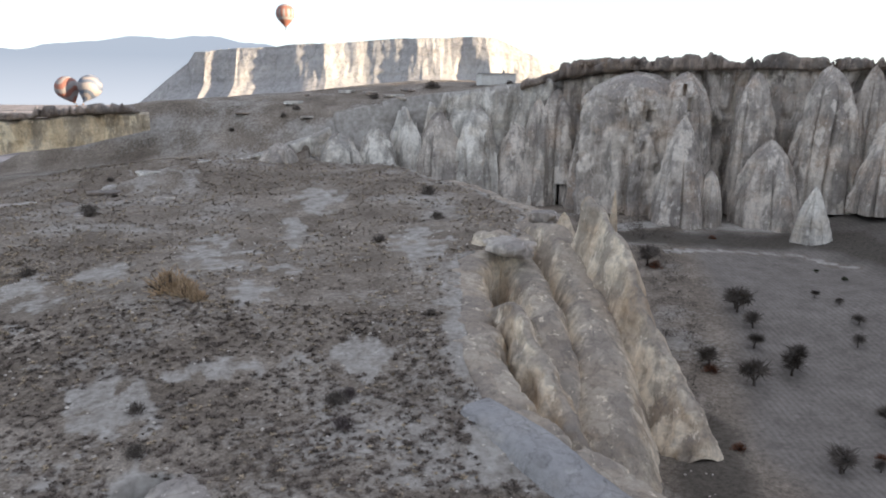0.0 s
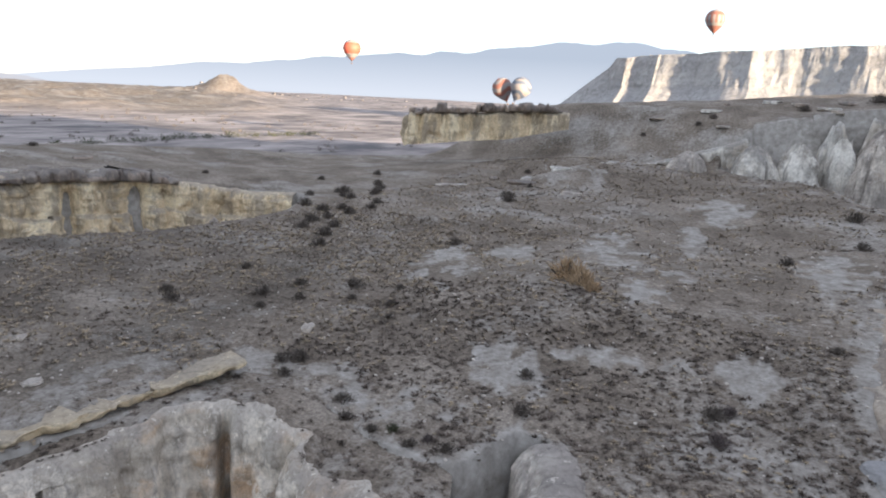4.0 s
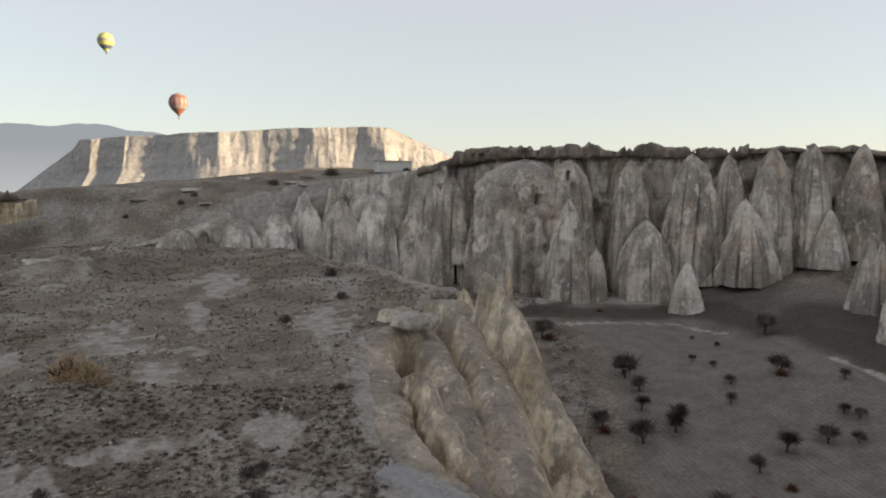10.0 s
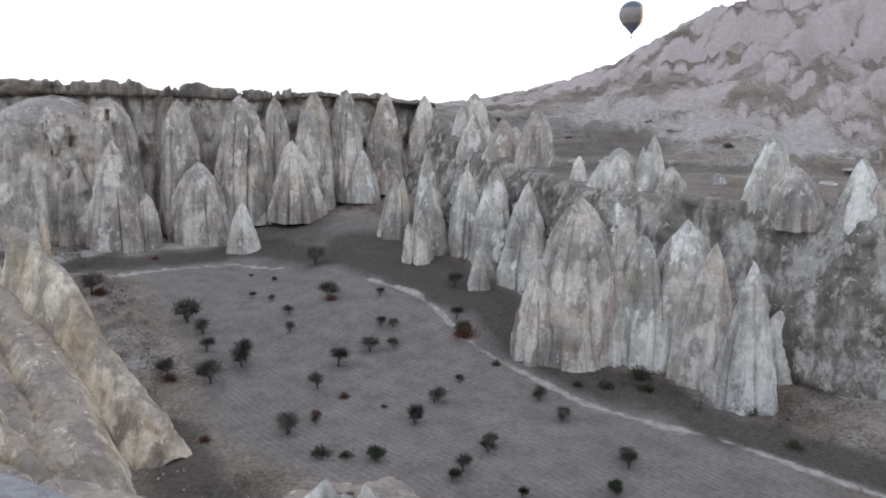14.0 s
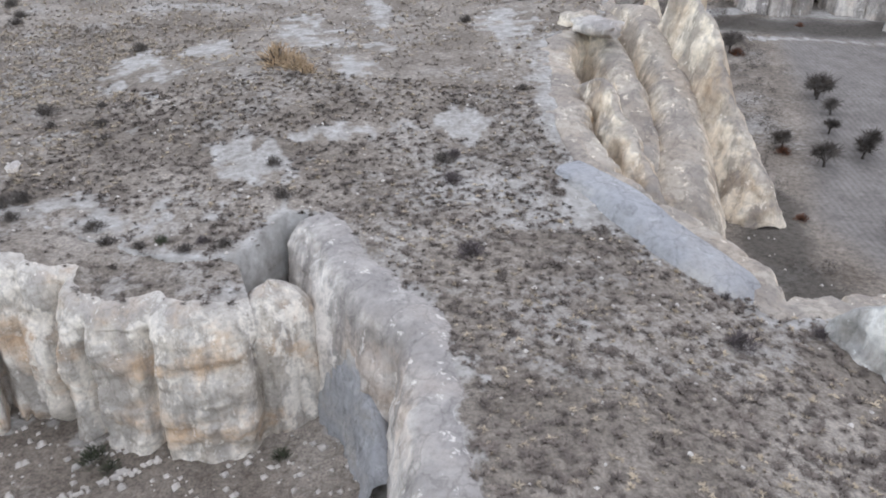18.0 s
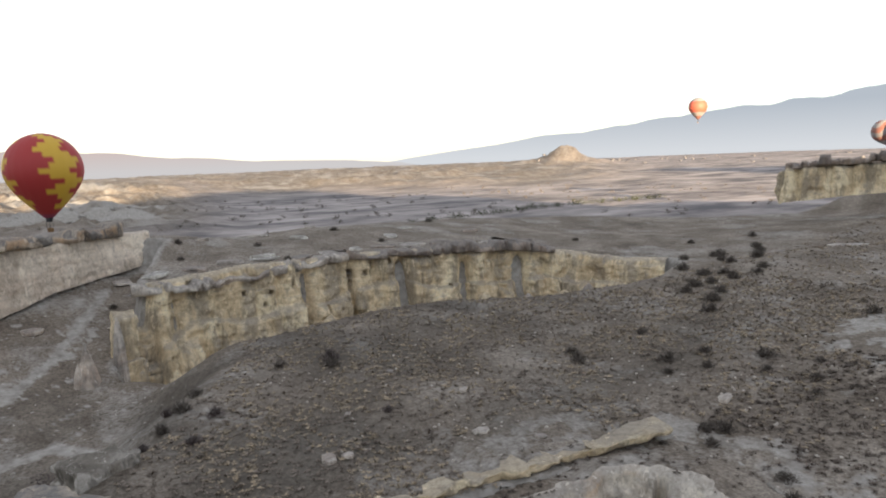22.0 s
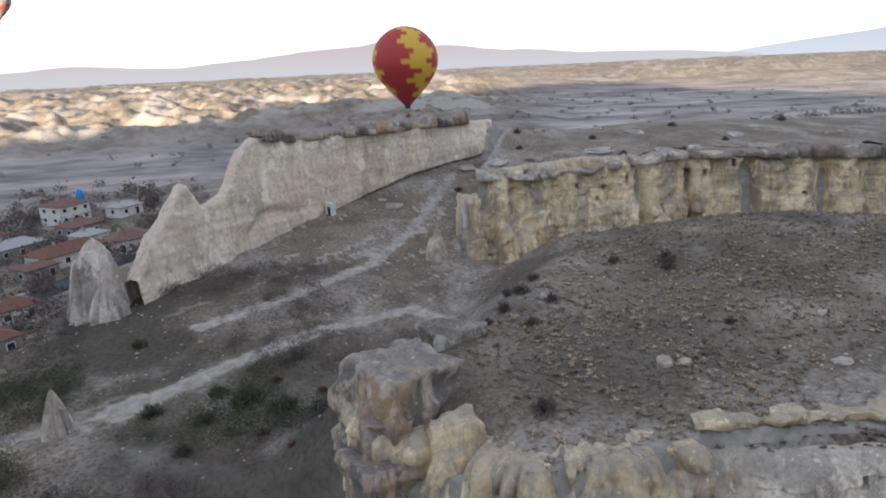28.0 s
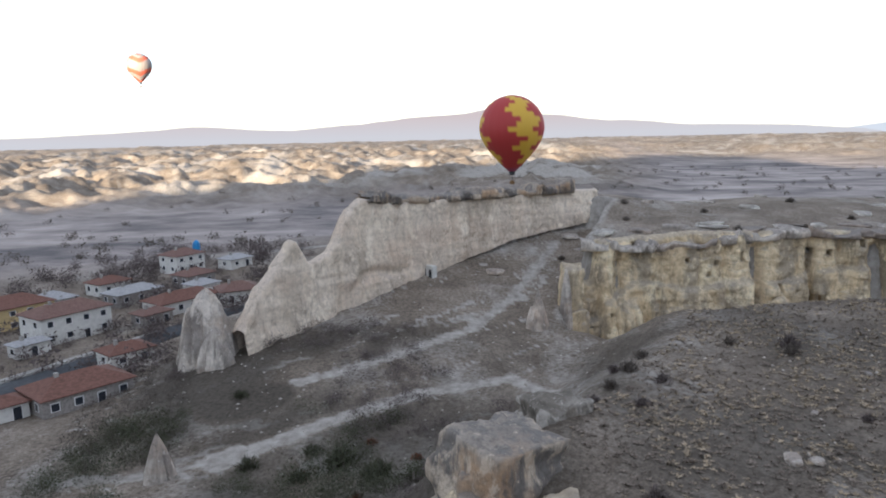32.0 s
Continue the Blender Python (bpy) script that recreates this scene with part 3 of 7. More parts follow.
# ---- ground: one sheet from below the camera to the horizon ----
def build_ground():
    cx, cy = -3.0, -6.0
    az = np.radians(np.concatenate([np.arange(-136, 80, 0.22), np.arange(80, 224, 3.0)]))
    r = [0.6]
    while r[-1] < 4950:
        q = r[-1]
        r.append(q * (1.14 if q < 18 else 1.0095 if q < 260 else 1.012 if q < 520 else 1.010 if q < 1200 else 1.028 if q < 2600 else 1.06))
    r = np.array(r)
    x = cx + r[:, None] * np.sin(az)[None, :]
    y = cy + r[:, None] * np.cos(az)[None, :]
    k = int(np.searchsorted(r, 345))
    z, bare, rim, bad, plain = (np.concatenate(q, 0) for q in zip(land(x[:k], y[:k]), land(x[k:], y[k:], False)))
    me = mesh_from("ground", np.stack([x, y, z], -1).reshape(-1, 3), grid_faces(len(r), len(az), True)[:, ::-1], LAND)
    zx = np.gradient(z, axis=0) / np.maximum(np.hypot(np.gradient(x, axis=0), np.gradient(y, axis=0)), 1e-3)
    steep = smooth(0.5, 1.1, np.abs(zx))
    cover = np.clip(bare + 0.35 * fbm(x / 2.4, y / 1.6, 0, 4, 79), 0, 1) * 0.60
    shape = 1.1 * fbm(x / 3.5, y / 3.5, 0, 4, 77) + 1.5 * fbm(x / 1.3, y / 1.9, 0, 3, 78)
    for px, py, pw, ph, pa, amount in PATCHES:
        ca, sa_ = math.cos(radians(pa)), math.sin(radians(pa))
        u, v = ((x - px) * ca + (y - py) * sa_) / pw, (-(x - px) * sa_ + (y - py) * ca) / ph
        d = np.sqrt(u * u + v * v) + shape
        cover = np.maximum(cover, 0.74 * amount * (1 - smooth(0.40, 1.25, d)))
    cover = np.maximum(cover, np.maximum(steep, 0.80 * rim * smooth(-0.5, 0.0, fbm(x / 4, y / 4, 0, 3, 55))))
    track = np.zeros(x.shape)
    worn = 1.5 * fbm(x / 3, y / 3, 0, 4, 44)
    edges = fbm(x / 7, y / 7, 0, 4, 47)
    for line, wide in TRACKS:
        near = line_gap(x, y, line, wide * 4)
        cover = np.maximum(cover, 0.85 * (1 - smooth(wide * 0.4, wide * 1.2, near + 0.7 * worn)))
        track = np.maximum(track, 1 - smooth(wide * 0.5, wide * 1.3, near + 0.9 * worn))
    inval = smooth(1, 6, signed(x, y, FIELD)) * (1 - track)
    soil = np.zeros(x.shape)
    for line, wide, amount in SCRUB:
        soil = np.maximum(soil, amount * (1 - smooth(wide * 0.5, wide * 1.2, line_gap(x, y, line, wide * 4) + 3.0 * edges)))
    knoll = smooth(-126, -112, x) * (1 - smooth(-66, -54, x)) * smooth(-4, 4, y) * (1 - smooth(60, 90, y))
    soil = np.maximum(soil, knoll * np.clip(0.34 + 0.9 * fbm(x / 12, y / 9, 0, 4, 51), 0, 0.7))
    slope = smooth(-134, -124, x) * (1 - smooth(-66, -58, x)) * smooth(-70, -60, y) * (1 - smooth(-6, 0, y))
    soil = np.maximum(soil, slope * np.clip(0.55 + 1.3 * fbm(x / 16, y / 10, 0, 4, 49), 0, 0.9)) * (1 - track)
    runs = np.abs(fbm((0.56 * x - 0.83 * y) / 34 + 0.2 * edges, (0.83 * x + 0.56 * y) / 5.5 + 0.5 * edges, 0, 5, 58))
    below = smooth(-180, -165, x) * (1 - smooth(-62, -54, x)) * smooth(-75, -66, y) * (1 - smooth(2, 12, y)) * (signed(x, y, V3) > 2)
    cover = np.maximum(cover, below * 0.8 * (1 - smooth(0.012, 0.06, runs)))
    fallow = 1 - smooth(0.7, 1.05, np.hypot((x + 103) / 6.5, (y + 46) / 8.5) + 0.3 * edges)
    soil = np.maximum(soil, 0.9 * fallow)
    cover = cover * (1 - fallow)
    d0 = np.hypot(x, y)
    far = plain * (1 - np.clip(bad * 1.3, 0, 1))
    rill = np.abs(fbm(x / 48, y / 13, 0, 4, 23))
    pale_east = smooth(120, 160, x) * (0.36 + 1.9 * fbm(x / 26, y / 12, 0, 5, 61)) * (1 - smooth(215, 250, x)) + smooth(215, 250, x) * (1 - smooth(375, 410, x)) * np.clip(smooth(0.03, 0.20, rill) * (0.75 + 0.9 * fbm(x / 30, y / 22, 0, 4, 62)), 0, 1)
    cover = np.clip(np.maximum(cover, pale_east), 0, 1)
    cover = np.maximum(cover, bad * np.clip(0.30 + 1.4 * fbm(x / 50, y / 40, 0, 5, 93), 0, 1))
    pink = smooth(150, 230, x)
    data = np.stack([cover, inval, far, pink], -1).reshape(-1, 4).astype(np.float32)
    at = me.attributes.new("cover", "FLOAT_COLOR", "POINT")
    at.data.foreach_set("color", data.ravel())
    at = me.attributes.new("soil", "FLOAT", "POINT")
    at.data.foreach_set("value", soil.astype(np.float32).ravel())
    ob = new("ground", me)
    return tagged(ob, "dry grey-brown steppe with pale bare tuff patches and ploughed valley floor", "ground", kind="structure")


PATCHES = [
    (-22.2, 78.6, 2.7, 4.8, 16, 0.95),
    (-20.3, 89.3, 2.4, 4.0, 13, 0.90),
    (-24.8, 116.7, 1.9, 14.0, 12, 0.90),
    (-24.6, 141.4, 6.0, 14.0, 10, 0.90),
    (-33.6, 101.1, 5.1, 14.0, 18, 0.95),
    (-46.3, 93.6, 3.6, 5.7, 26, 0.90),
    (-50.3, 81.8, 4.9, 12.1, 32, 0.95),
    (-3.0, 103.6, 5.3, 13.1, 2, 0.90),
    (-7.6, 64.7, 4.0, 4.6, 7, 0.85),
    (-20.0, 62.0, 6.1, 2.1, 18, 0.85),
    (-28.2, 55.9, 4.6, 6.3, 27, 0.85),
    (-22.0, 45.6, 1.7, 4.8, 26, 0.90),
    (1.8, 71.7, 1.9, 12.0, -1, 0.85),
    (4.7, 51.2, 2.5, 6.2, -5, 0.95),
    (-106.4, 191.6, 5.3, 10.0, 29, 0.80),
    (-68.9, 165.0, 6.5, 11.9, 23, 0.80),
    (-58.2, 160.9, 2.8, 6.7, 20, 0.80),
    (-71.3, 135.3, 8.7, 8.9, 28, 0.70),
    (9.4, 48.4, 3.2, 3.3, -11, 0.95),
    (-40, 41, 13, 5.5, 20, 0.9), (-57, 31, 7, 9, 10, 0.8), (-44, 44, 10, 5, 0, 0.8), (-60, 40, 9, 6, 0, 0.7), (-66, 52, 9, 3, 20, 0.7), (-85, 78, 12, 4, 35, 0.7), (-78, 108, 14, 5, 20, 0.7), (-14.5, 40, 2.2, 6, 35, 0.85), (-9, 33, 2.0, 5, 20, 0.85), (-28, 38, 10, 5, 0, 0.85), (-55, 20, 5, 9, -20, 0.5), (-13, 33, 3, 9, 30, 0.8), (-6.5, 22, 2.2, 8, 0, 0.8), (-46, 61, 12, 1.6, 15, 0.7), (-107, 69, 14, 3, 40, 0.6),
    (-60, 150, 30, 9, 0, 0.55), (-170, 40, 30, 20, 0, 0.5), (-150, 90, 14, 14, 0, 0.55), (-100, 135, 20, 14, 0, 0.5), (27, 33, 4, 9, 0, 0.7), (174, 118, 14, 6, 20, 0.8), (181, 98, 12, 7, 30, 0.8), (186, 74, 20, 8, 40, 0.9), (185, 58, 16, 7, 40, 0.9), (146, 116, 7, 5, 0, 0.8), (150, 130, 8, 4, 0, 0.9), (124, 69, 8, 4, 0, 0.8), (-98, -52, 9, 7, 0, 0.6), (-112, -30, 5, 3, 0, 0.6),
]
TRACKS = [
    ([(-86, -44), (-91, -39), (-97, -31), (-104, -21), (-109, -8), (-103, -2)], 1.9),
    ([(-106, -44), (-111, -34), (-117, -26), (-128, -14), (-141, -6), (-168, 6)], 1.5),
    ([(40, 158), (52, 163), (66, 160), (80, 156)], 4.5),
    ([(-83, -62), (-85, -49), (-90, -43)], 1.2),
    ([(83, 104), (84, 92), (82, 83), (77, 67), (76, 56), (75, 45), (77, 35), (79, 29), (80, 5)], 0.8), ([(46, 139), (58, 141), (72, 140), (79, 130)], 1.0),
    ([(-400, -80), (-300, -60), (-240, -52), (-230, -120)], 3.0),
    ([(-420, -300), (-330, -120), (-300, 20), (-330, 200), (-420, 420)], 9.0),
]
SCRUB = [
    ([(44, 150), (62, 148), (76, 149), (84, 142), (89, 128), (91, 110), (90, 90), (88, 74), (84, 62), (83, 50), (86, 42), (83, 30), (86, 10)], 6.5, 0.9),
    ([(100, 165), (94, 150), (88, 140), (92, 160)], 11.0, 0.6), ([(95, 128), (100, 118), (96, 100), (94, 88), (90, 78)], 8.0, 0.85),
    ([(29, 74), (28, 67), (27, 59), (27, 52), (31, 47)], 4.0, 0.85), ([(150, 128), (165, 110), (160, 90), (135, 105)], 10.0, 0.55), ([(125, 85), (140, 75), (150, 60)], 8.0, 0.6),
]
FIELD = [(30, 70), (40, 100), (50, 150), (66, 172), (95, 170), (112, 135), (98, 84), (86, 62), (84, 46), (86, 20), (70, 0), (50, 20), (34, 50)]
build_ground()


# ---- mesa, far hills ----
def build_mesa():
    """A flat-topped mesa: talus fans between ribs, a pale cliff band and a thin cap."""
    line = [(-440, 945), (-327, 936), (-255, 922), (-141, 891), (-30, 876), (59, 869), (150, 893)]
    cols, rows = 640, 96
    us = np.linspace(0, len(line) - 1, cols)
    i = np.minimum(us.astype(int), len(line) - 2)
    t = us - i
    pts = np.array(line, float)
    px, py = (pts[i] * (1 - t[:, None]) + pts[i + 1] * t[:, None]).T
    v = np.linspace(0, 1, rows)[:, None]
    u = us[None, :]
    top = 54 + 16 * np.clip((us - 0.9) / 3.2, 0, 1)[None, :] + 1.5 * fbm(us * 5, 0, 0, 4, 71)[None, :]
    rib = 1.2 - 2.6 * np.abs(vnoise(u * 1.7 + 0.2 * v, 0.3 * v, 0, 72))
    rib2 = 1 - 2 * np.abs(vnoise(u * 3.4 + 0.5 * v, 0.9 * v, 3, 73))
    foot = np.clip(v / 0.46, 0, 1)
    out = 20 + 130 * (1 - foot) ** 1.25 + (26 * rib + 9 * rib2) * (0.25 + 0.75 * (1 - foot)) * smooth(0.0, 0.12, v)
    wall = np.clip((v - 0.46) / 0.28, 0, 1)
    out = np.where(v < 0.46, out, 20 * (1 - wall) + (26 * rib + 9 * rib2) * 0.25 * (1 - 0.6 * wall) + 0.35 * np.sin(wall * 19 + rib) * (wall < 1))
    out = out + 3.0 * fbm(u * 9, v * 3, 0, 4, 74) * (v < 0.76)
    back = smooth(0.76, 1.0, v) * 160
    end = np.minimum(np.clip(us / 1.15, 0, 1), 0.66 + 0.34 * np.clip((len(line) - 1 - us) / 0.95, 0, 1))[None, :]
    z = -46 + (top + 46) * np.minimum(1, v / 0.74) * (0.05 + 0.95 * end)
    y = py[None, :] - out + back
    x = px[None, :] + 0 * v
    root = tagged(new("mesa"), "distant flat-topped mesa of pale banded rock", "mesa")
    v = np.stack([x, y, z], -1)
    for name, a, b in (("talus", 0, 45), ("cliff_band", 44, 72), ("tableland", 71, 96)):
        part(name, mesh_from(name, v[a:b].reshape(-1, 3), grid_faces(b - a, cols), MESA_ROCK), MESA_ROCK, root)


build_mesa()


def build_range(name, label, material, dist, a0, a1, heights, seed, base=-60):
    """A long far range of hills: a ridge line with a sloping face."""
    n = 260
    az = np.radians(np.linspace(a0, a1, n))
    t = np.linspace(0, len(heights) - 1, n)
    h = np.interp(t, np.arange(len(heights)), heights)
    rough = 0.22 * np.maximum(h, 20) * fbm(t * 2.5, 0, 0, 5, seed)
    v = np.linspace(0, 1, 14)[:, None]
    r = dist + 300 * v + 60 * fbm(t * 4, v * 3, 0, 3, seed + 1) * (1 - v)
    z = base + (np.radians(h + 0) * 0 + h + rough - base)[None, :] * v ** 0.8
    me = mesh_from(name, np.stack([r * np.sin(az), r * np.cos(az), z], -1).reshape(-1, 3), grid_faces(14, n), material)
    tagged(new(name, me), label, "hills", kind="structure")


# haze and dawn colour are painted into these hills, which glow by themselves
BLUE_HAZE_GLOW = glow_material("painted_haze_blue_hills", (0.18, 0.184, 0.192), (0.125, 0.135, 0.15), -20, 260)
ROSE_HAZE_GLOW = glow_material("painted_haze_rose_hills", (0.165, 0.157, 0.157), (0.165, 0.137, 0.131), -20, 110)
build_range("backdrop_blue_hills", "long blue mountain backdrop behind the plain, glowing with painted haze", BLUE_HAZE_GLOW, 4300, -66, 12, [-50, 50, 130, 230, 300, 330, 300, 200, 110], 81)
build_range("backdrop_rose_hills", "rose-coloured hill backdrop on the horizon, glowing with painted haze", ROSE_HAZE_GLOW, 4200, -150, -58, [-50, 20, 50, 10, 25, 60, 30, 80, 130, 70, 20, 0, -50], 85)


# ---- balloons ----
def build_balloon(place, radius, colors, pattern, seed, label, lean=0.0):
    root = tagged(new("hot_air_balloon"), label, "balloon", group="balloons over the valley")
    root.matrix_world = Matrix.Translation(place) @ Matrix.Rotation(radians(lean), 4, Vector((place[0], place[1], 0)).normalized()) @ pose(0, 0, 0, 0, 0, seed * 37)
    rows, cols = 40, 96
    v = np.linspace(0, 1, rows)[:, None]
    a = np.linspace(0, 2 * np.pi, cols, endpoint=False)[None, :]
    th = v * np.pi * 0.985
    prof = np.where(th < np.pi / 2, np.sin(th), np.sin(th) * 0.0 + np.cos((th - np.pi / 2) * 0.93) ** 1.12)
    prof = np.maximum(prof, 0.10)
    zz = np.where(th < np.pi / 2, np.cos(th), -(th - np.pi / 2) / (np.pi / 2) * 1.38)
    gore = 1 + 0.012 * np.abs(np.sin(a * 12))
    x, y, z = radius * prof * gore * np.cos(a), radius * prof * gore * np.sin(a), radius * (zz + 1.75) + 0 * a
    m, n, l, b = nodes_of("balloon_fabric_" + pattern)
    at = n.new("ShaderNodeAttribute")
    at.attribute_name = "dye"
    l.new(at.outputs["Color"], b.inputs["Base Color"])
    b.inputs["Roughness"].default_value = 0.6
    b.inputs["Transmission Weight"].default_value = 0.0
    me = mesh_from("envelope", np.stack([x, y, z], -1).reshape(-1, 3), grid_faces(rows, cols, True), m)
    c = np.zeros((rows, cols, 3))
    g, row = np.arange(cols)[None, :], np.arange(rows)[:, None]
    base = np.array(colors)
    if pattern == "zigzag":
        step = row // 2
        cell = g // 2
        shift = np.abs((step % 4) - 2) * 2 + step // 3
        which = ((cell - 43 + 4 - shift) % 16 < 6) & (row > 3) & (row < 36)
        c[:] = base[0]
        c = np.where(which[..., None], base[1], c)
        c = np.where((row > 37)[..., None], base[2], c)
        c = np.where((row < 1)[..., None], base[2], c)
    else:
        edges = np.linspace(0, rows, len(base) + 1)
        wave = (2.2 * np.sin(a * (3 if pattern == "waves" else 0))) + 0 * v
        idx = np.clip(np.searchsorted(edges, row + wave, side="right") - 1, 0, len(base) - 1)
        c = base[idx]
        if pattern == "gores":
            c = np.where(((g // 4) % 2 == 0)[..., None] & (row > 8)[..., None] & (row < 26)[..., None], base[-1], c)
    dye = np.concatenate([c, np.ones((rows, cols, 1))], -1).astype(np.float32)
    attr = me.attributes.new("dye", "FLOAT_COLOR", "POINT")
    attr.data.foreach_set("color", dye.ravel())
    env = part("envelope", me, m, root)
    bm = bmesh.new()
    bmesh.ops.create_cone(bm, cap_ends=False, segments=24, radius1=0.075 * radius, radius2=0.10 * radius, depth=0.12 * radius, matrix=pose(0, 0, radius * 0.35))
    part("skirt", bm, FABRIC_DARK, root, "dark fabric skirt")
    bm = bmesh.new()
    w = radius * 0.10
    bmesh.ops.create_cube(bm, size=1, matrix=Matrix.Translation((0, 0, 0.06 * radius)) @ Matrix.Diagonal((w * 1.7, w, 0.12 * radius, 1)))
    bmesh.ops.bevel(bm, geom=bm.edges[:], offset=0.02 * radius, segments=2, affect="EDGES")
    basket = part("basket", bm, WICKER, root, "brown wicker basket")
    for sx in (-1, 1):
        for sy in (-1, 1):
            bm = bmesh.new()
            p, q = Vector((sx * w * 0.8, sy * w * 0.45, 0.12 * radius)), Vector((sx * w * 0.6, sy * w * 0.6, 0.31 * radius))
            d = q - p
            bmesh.ops.create_cone(bm, cap_ends=True, segments=6, radius1=0.06, radius2=0.05, depth=d.length, matrix=Matrix.Translation((p + q) / 2) @ d.to_track_quat("Z", "Y").to_matrix().to_4x4())
            part("rope", bm, FABRIC_DARK, root)
    return root


FABRIC_DARK = plain_material("dark_fabric", (0.05, 0.05, 0.055))
WICKER = plain_material("brown_wicker", (0.20, 0.12, 0.06), 0.9, 0.4, 8)


def sighted(az, el, dist, down=0.0):
    a, e = radians(az), radians(el)
    return (dist * math.sin(a), dist * math.cos(a), dist * math.tan(e) - down)


build_balloon((-218, -1, -15.3), 9.4, [(0.36, 0.03, 0.03), (0.58, 0.36, 0.035), (0.24, 0.04, 0.08)], "zigzag", 1, "large red balloon with a yellow stepped zigzag")
CREAM, RUST, ORANGE, NAVY, LIME = (0.26, 0.235, 0.225), (0.26, 0.11, 0.08), (0.45, 0.10, 0.06), (0.10, 0.12, 0.16), (0.42, 0.46, 0.16)
build_balloon((-144, 678, 60), 8.5, [RUST, CREAM, RUST, CREAM, CREAM, CREAM, RUST, RUST], "gores", 2, "far balloon banded in rust and cream")
build_balloon((-463, 565, 23), 8.6, [CREAM, CREAM, ORANGE, ORANGE, ORANGE, CREAM, RUST], "bands", 3, "far balloon with a broad orange band")
build_balloon((-240, 481, -6), 7.6, [CREAM, NAVY, CREAM, NAVY, CREAM, CREAM, NAVY, CREAM, NAVY], "waves", 4, "half-sunken cream balloon with dark bands leaning over", lean=24)
build_balloon((-248, 489, -7), 7.6, [RUST, CREAM, RUST, CREAM, RUST, CREAM, RUST], "waves", 5, "rust and cream balloon low behind the plateau", lean=-22)
build_balloon((-243, 807, 138), 8.5, [LIME, LIME, LIME, CREAM, LIME, NAVY, LIME], "bands", 6, "far lime-green balloon high in the sky")
build_balloon((412, 252, 59), 8.4, [CREAM, NAVY, NAVY, CREAM, CREAM, CREAM, NAVY, NAVY], "bands", 7, "far grey and dark balloon above the rim")
build_balloon((-423, -205, 30), 7.0, [ORANGE, CREAM, ORANGE, CREAM, CREAM, ORANGE, CREAM, ORANGE], "waves", 8, "far cream balloon with orange waves")


# ---- cliffs ----
def along(pts, step):
    """Points spread evenly along a line of corners (x, y, top, bottom), with the distance of each."""
    p = np.array(pts, float)
    s = np.concatenate([[0], np.cumsum(np.hypot(*np.diff(p[:, :2], axis=0).T))])
    return p, s


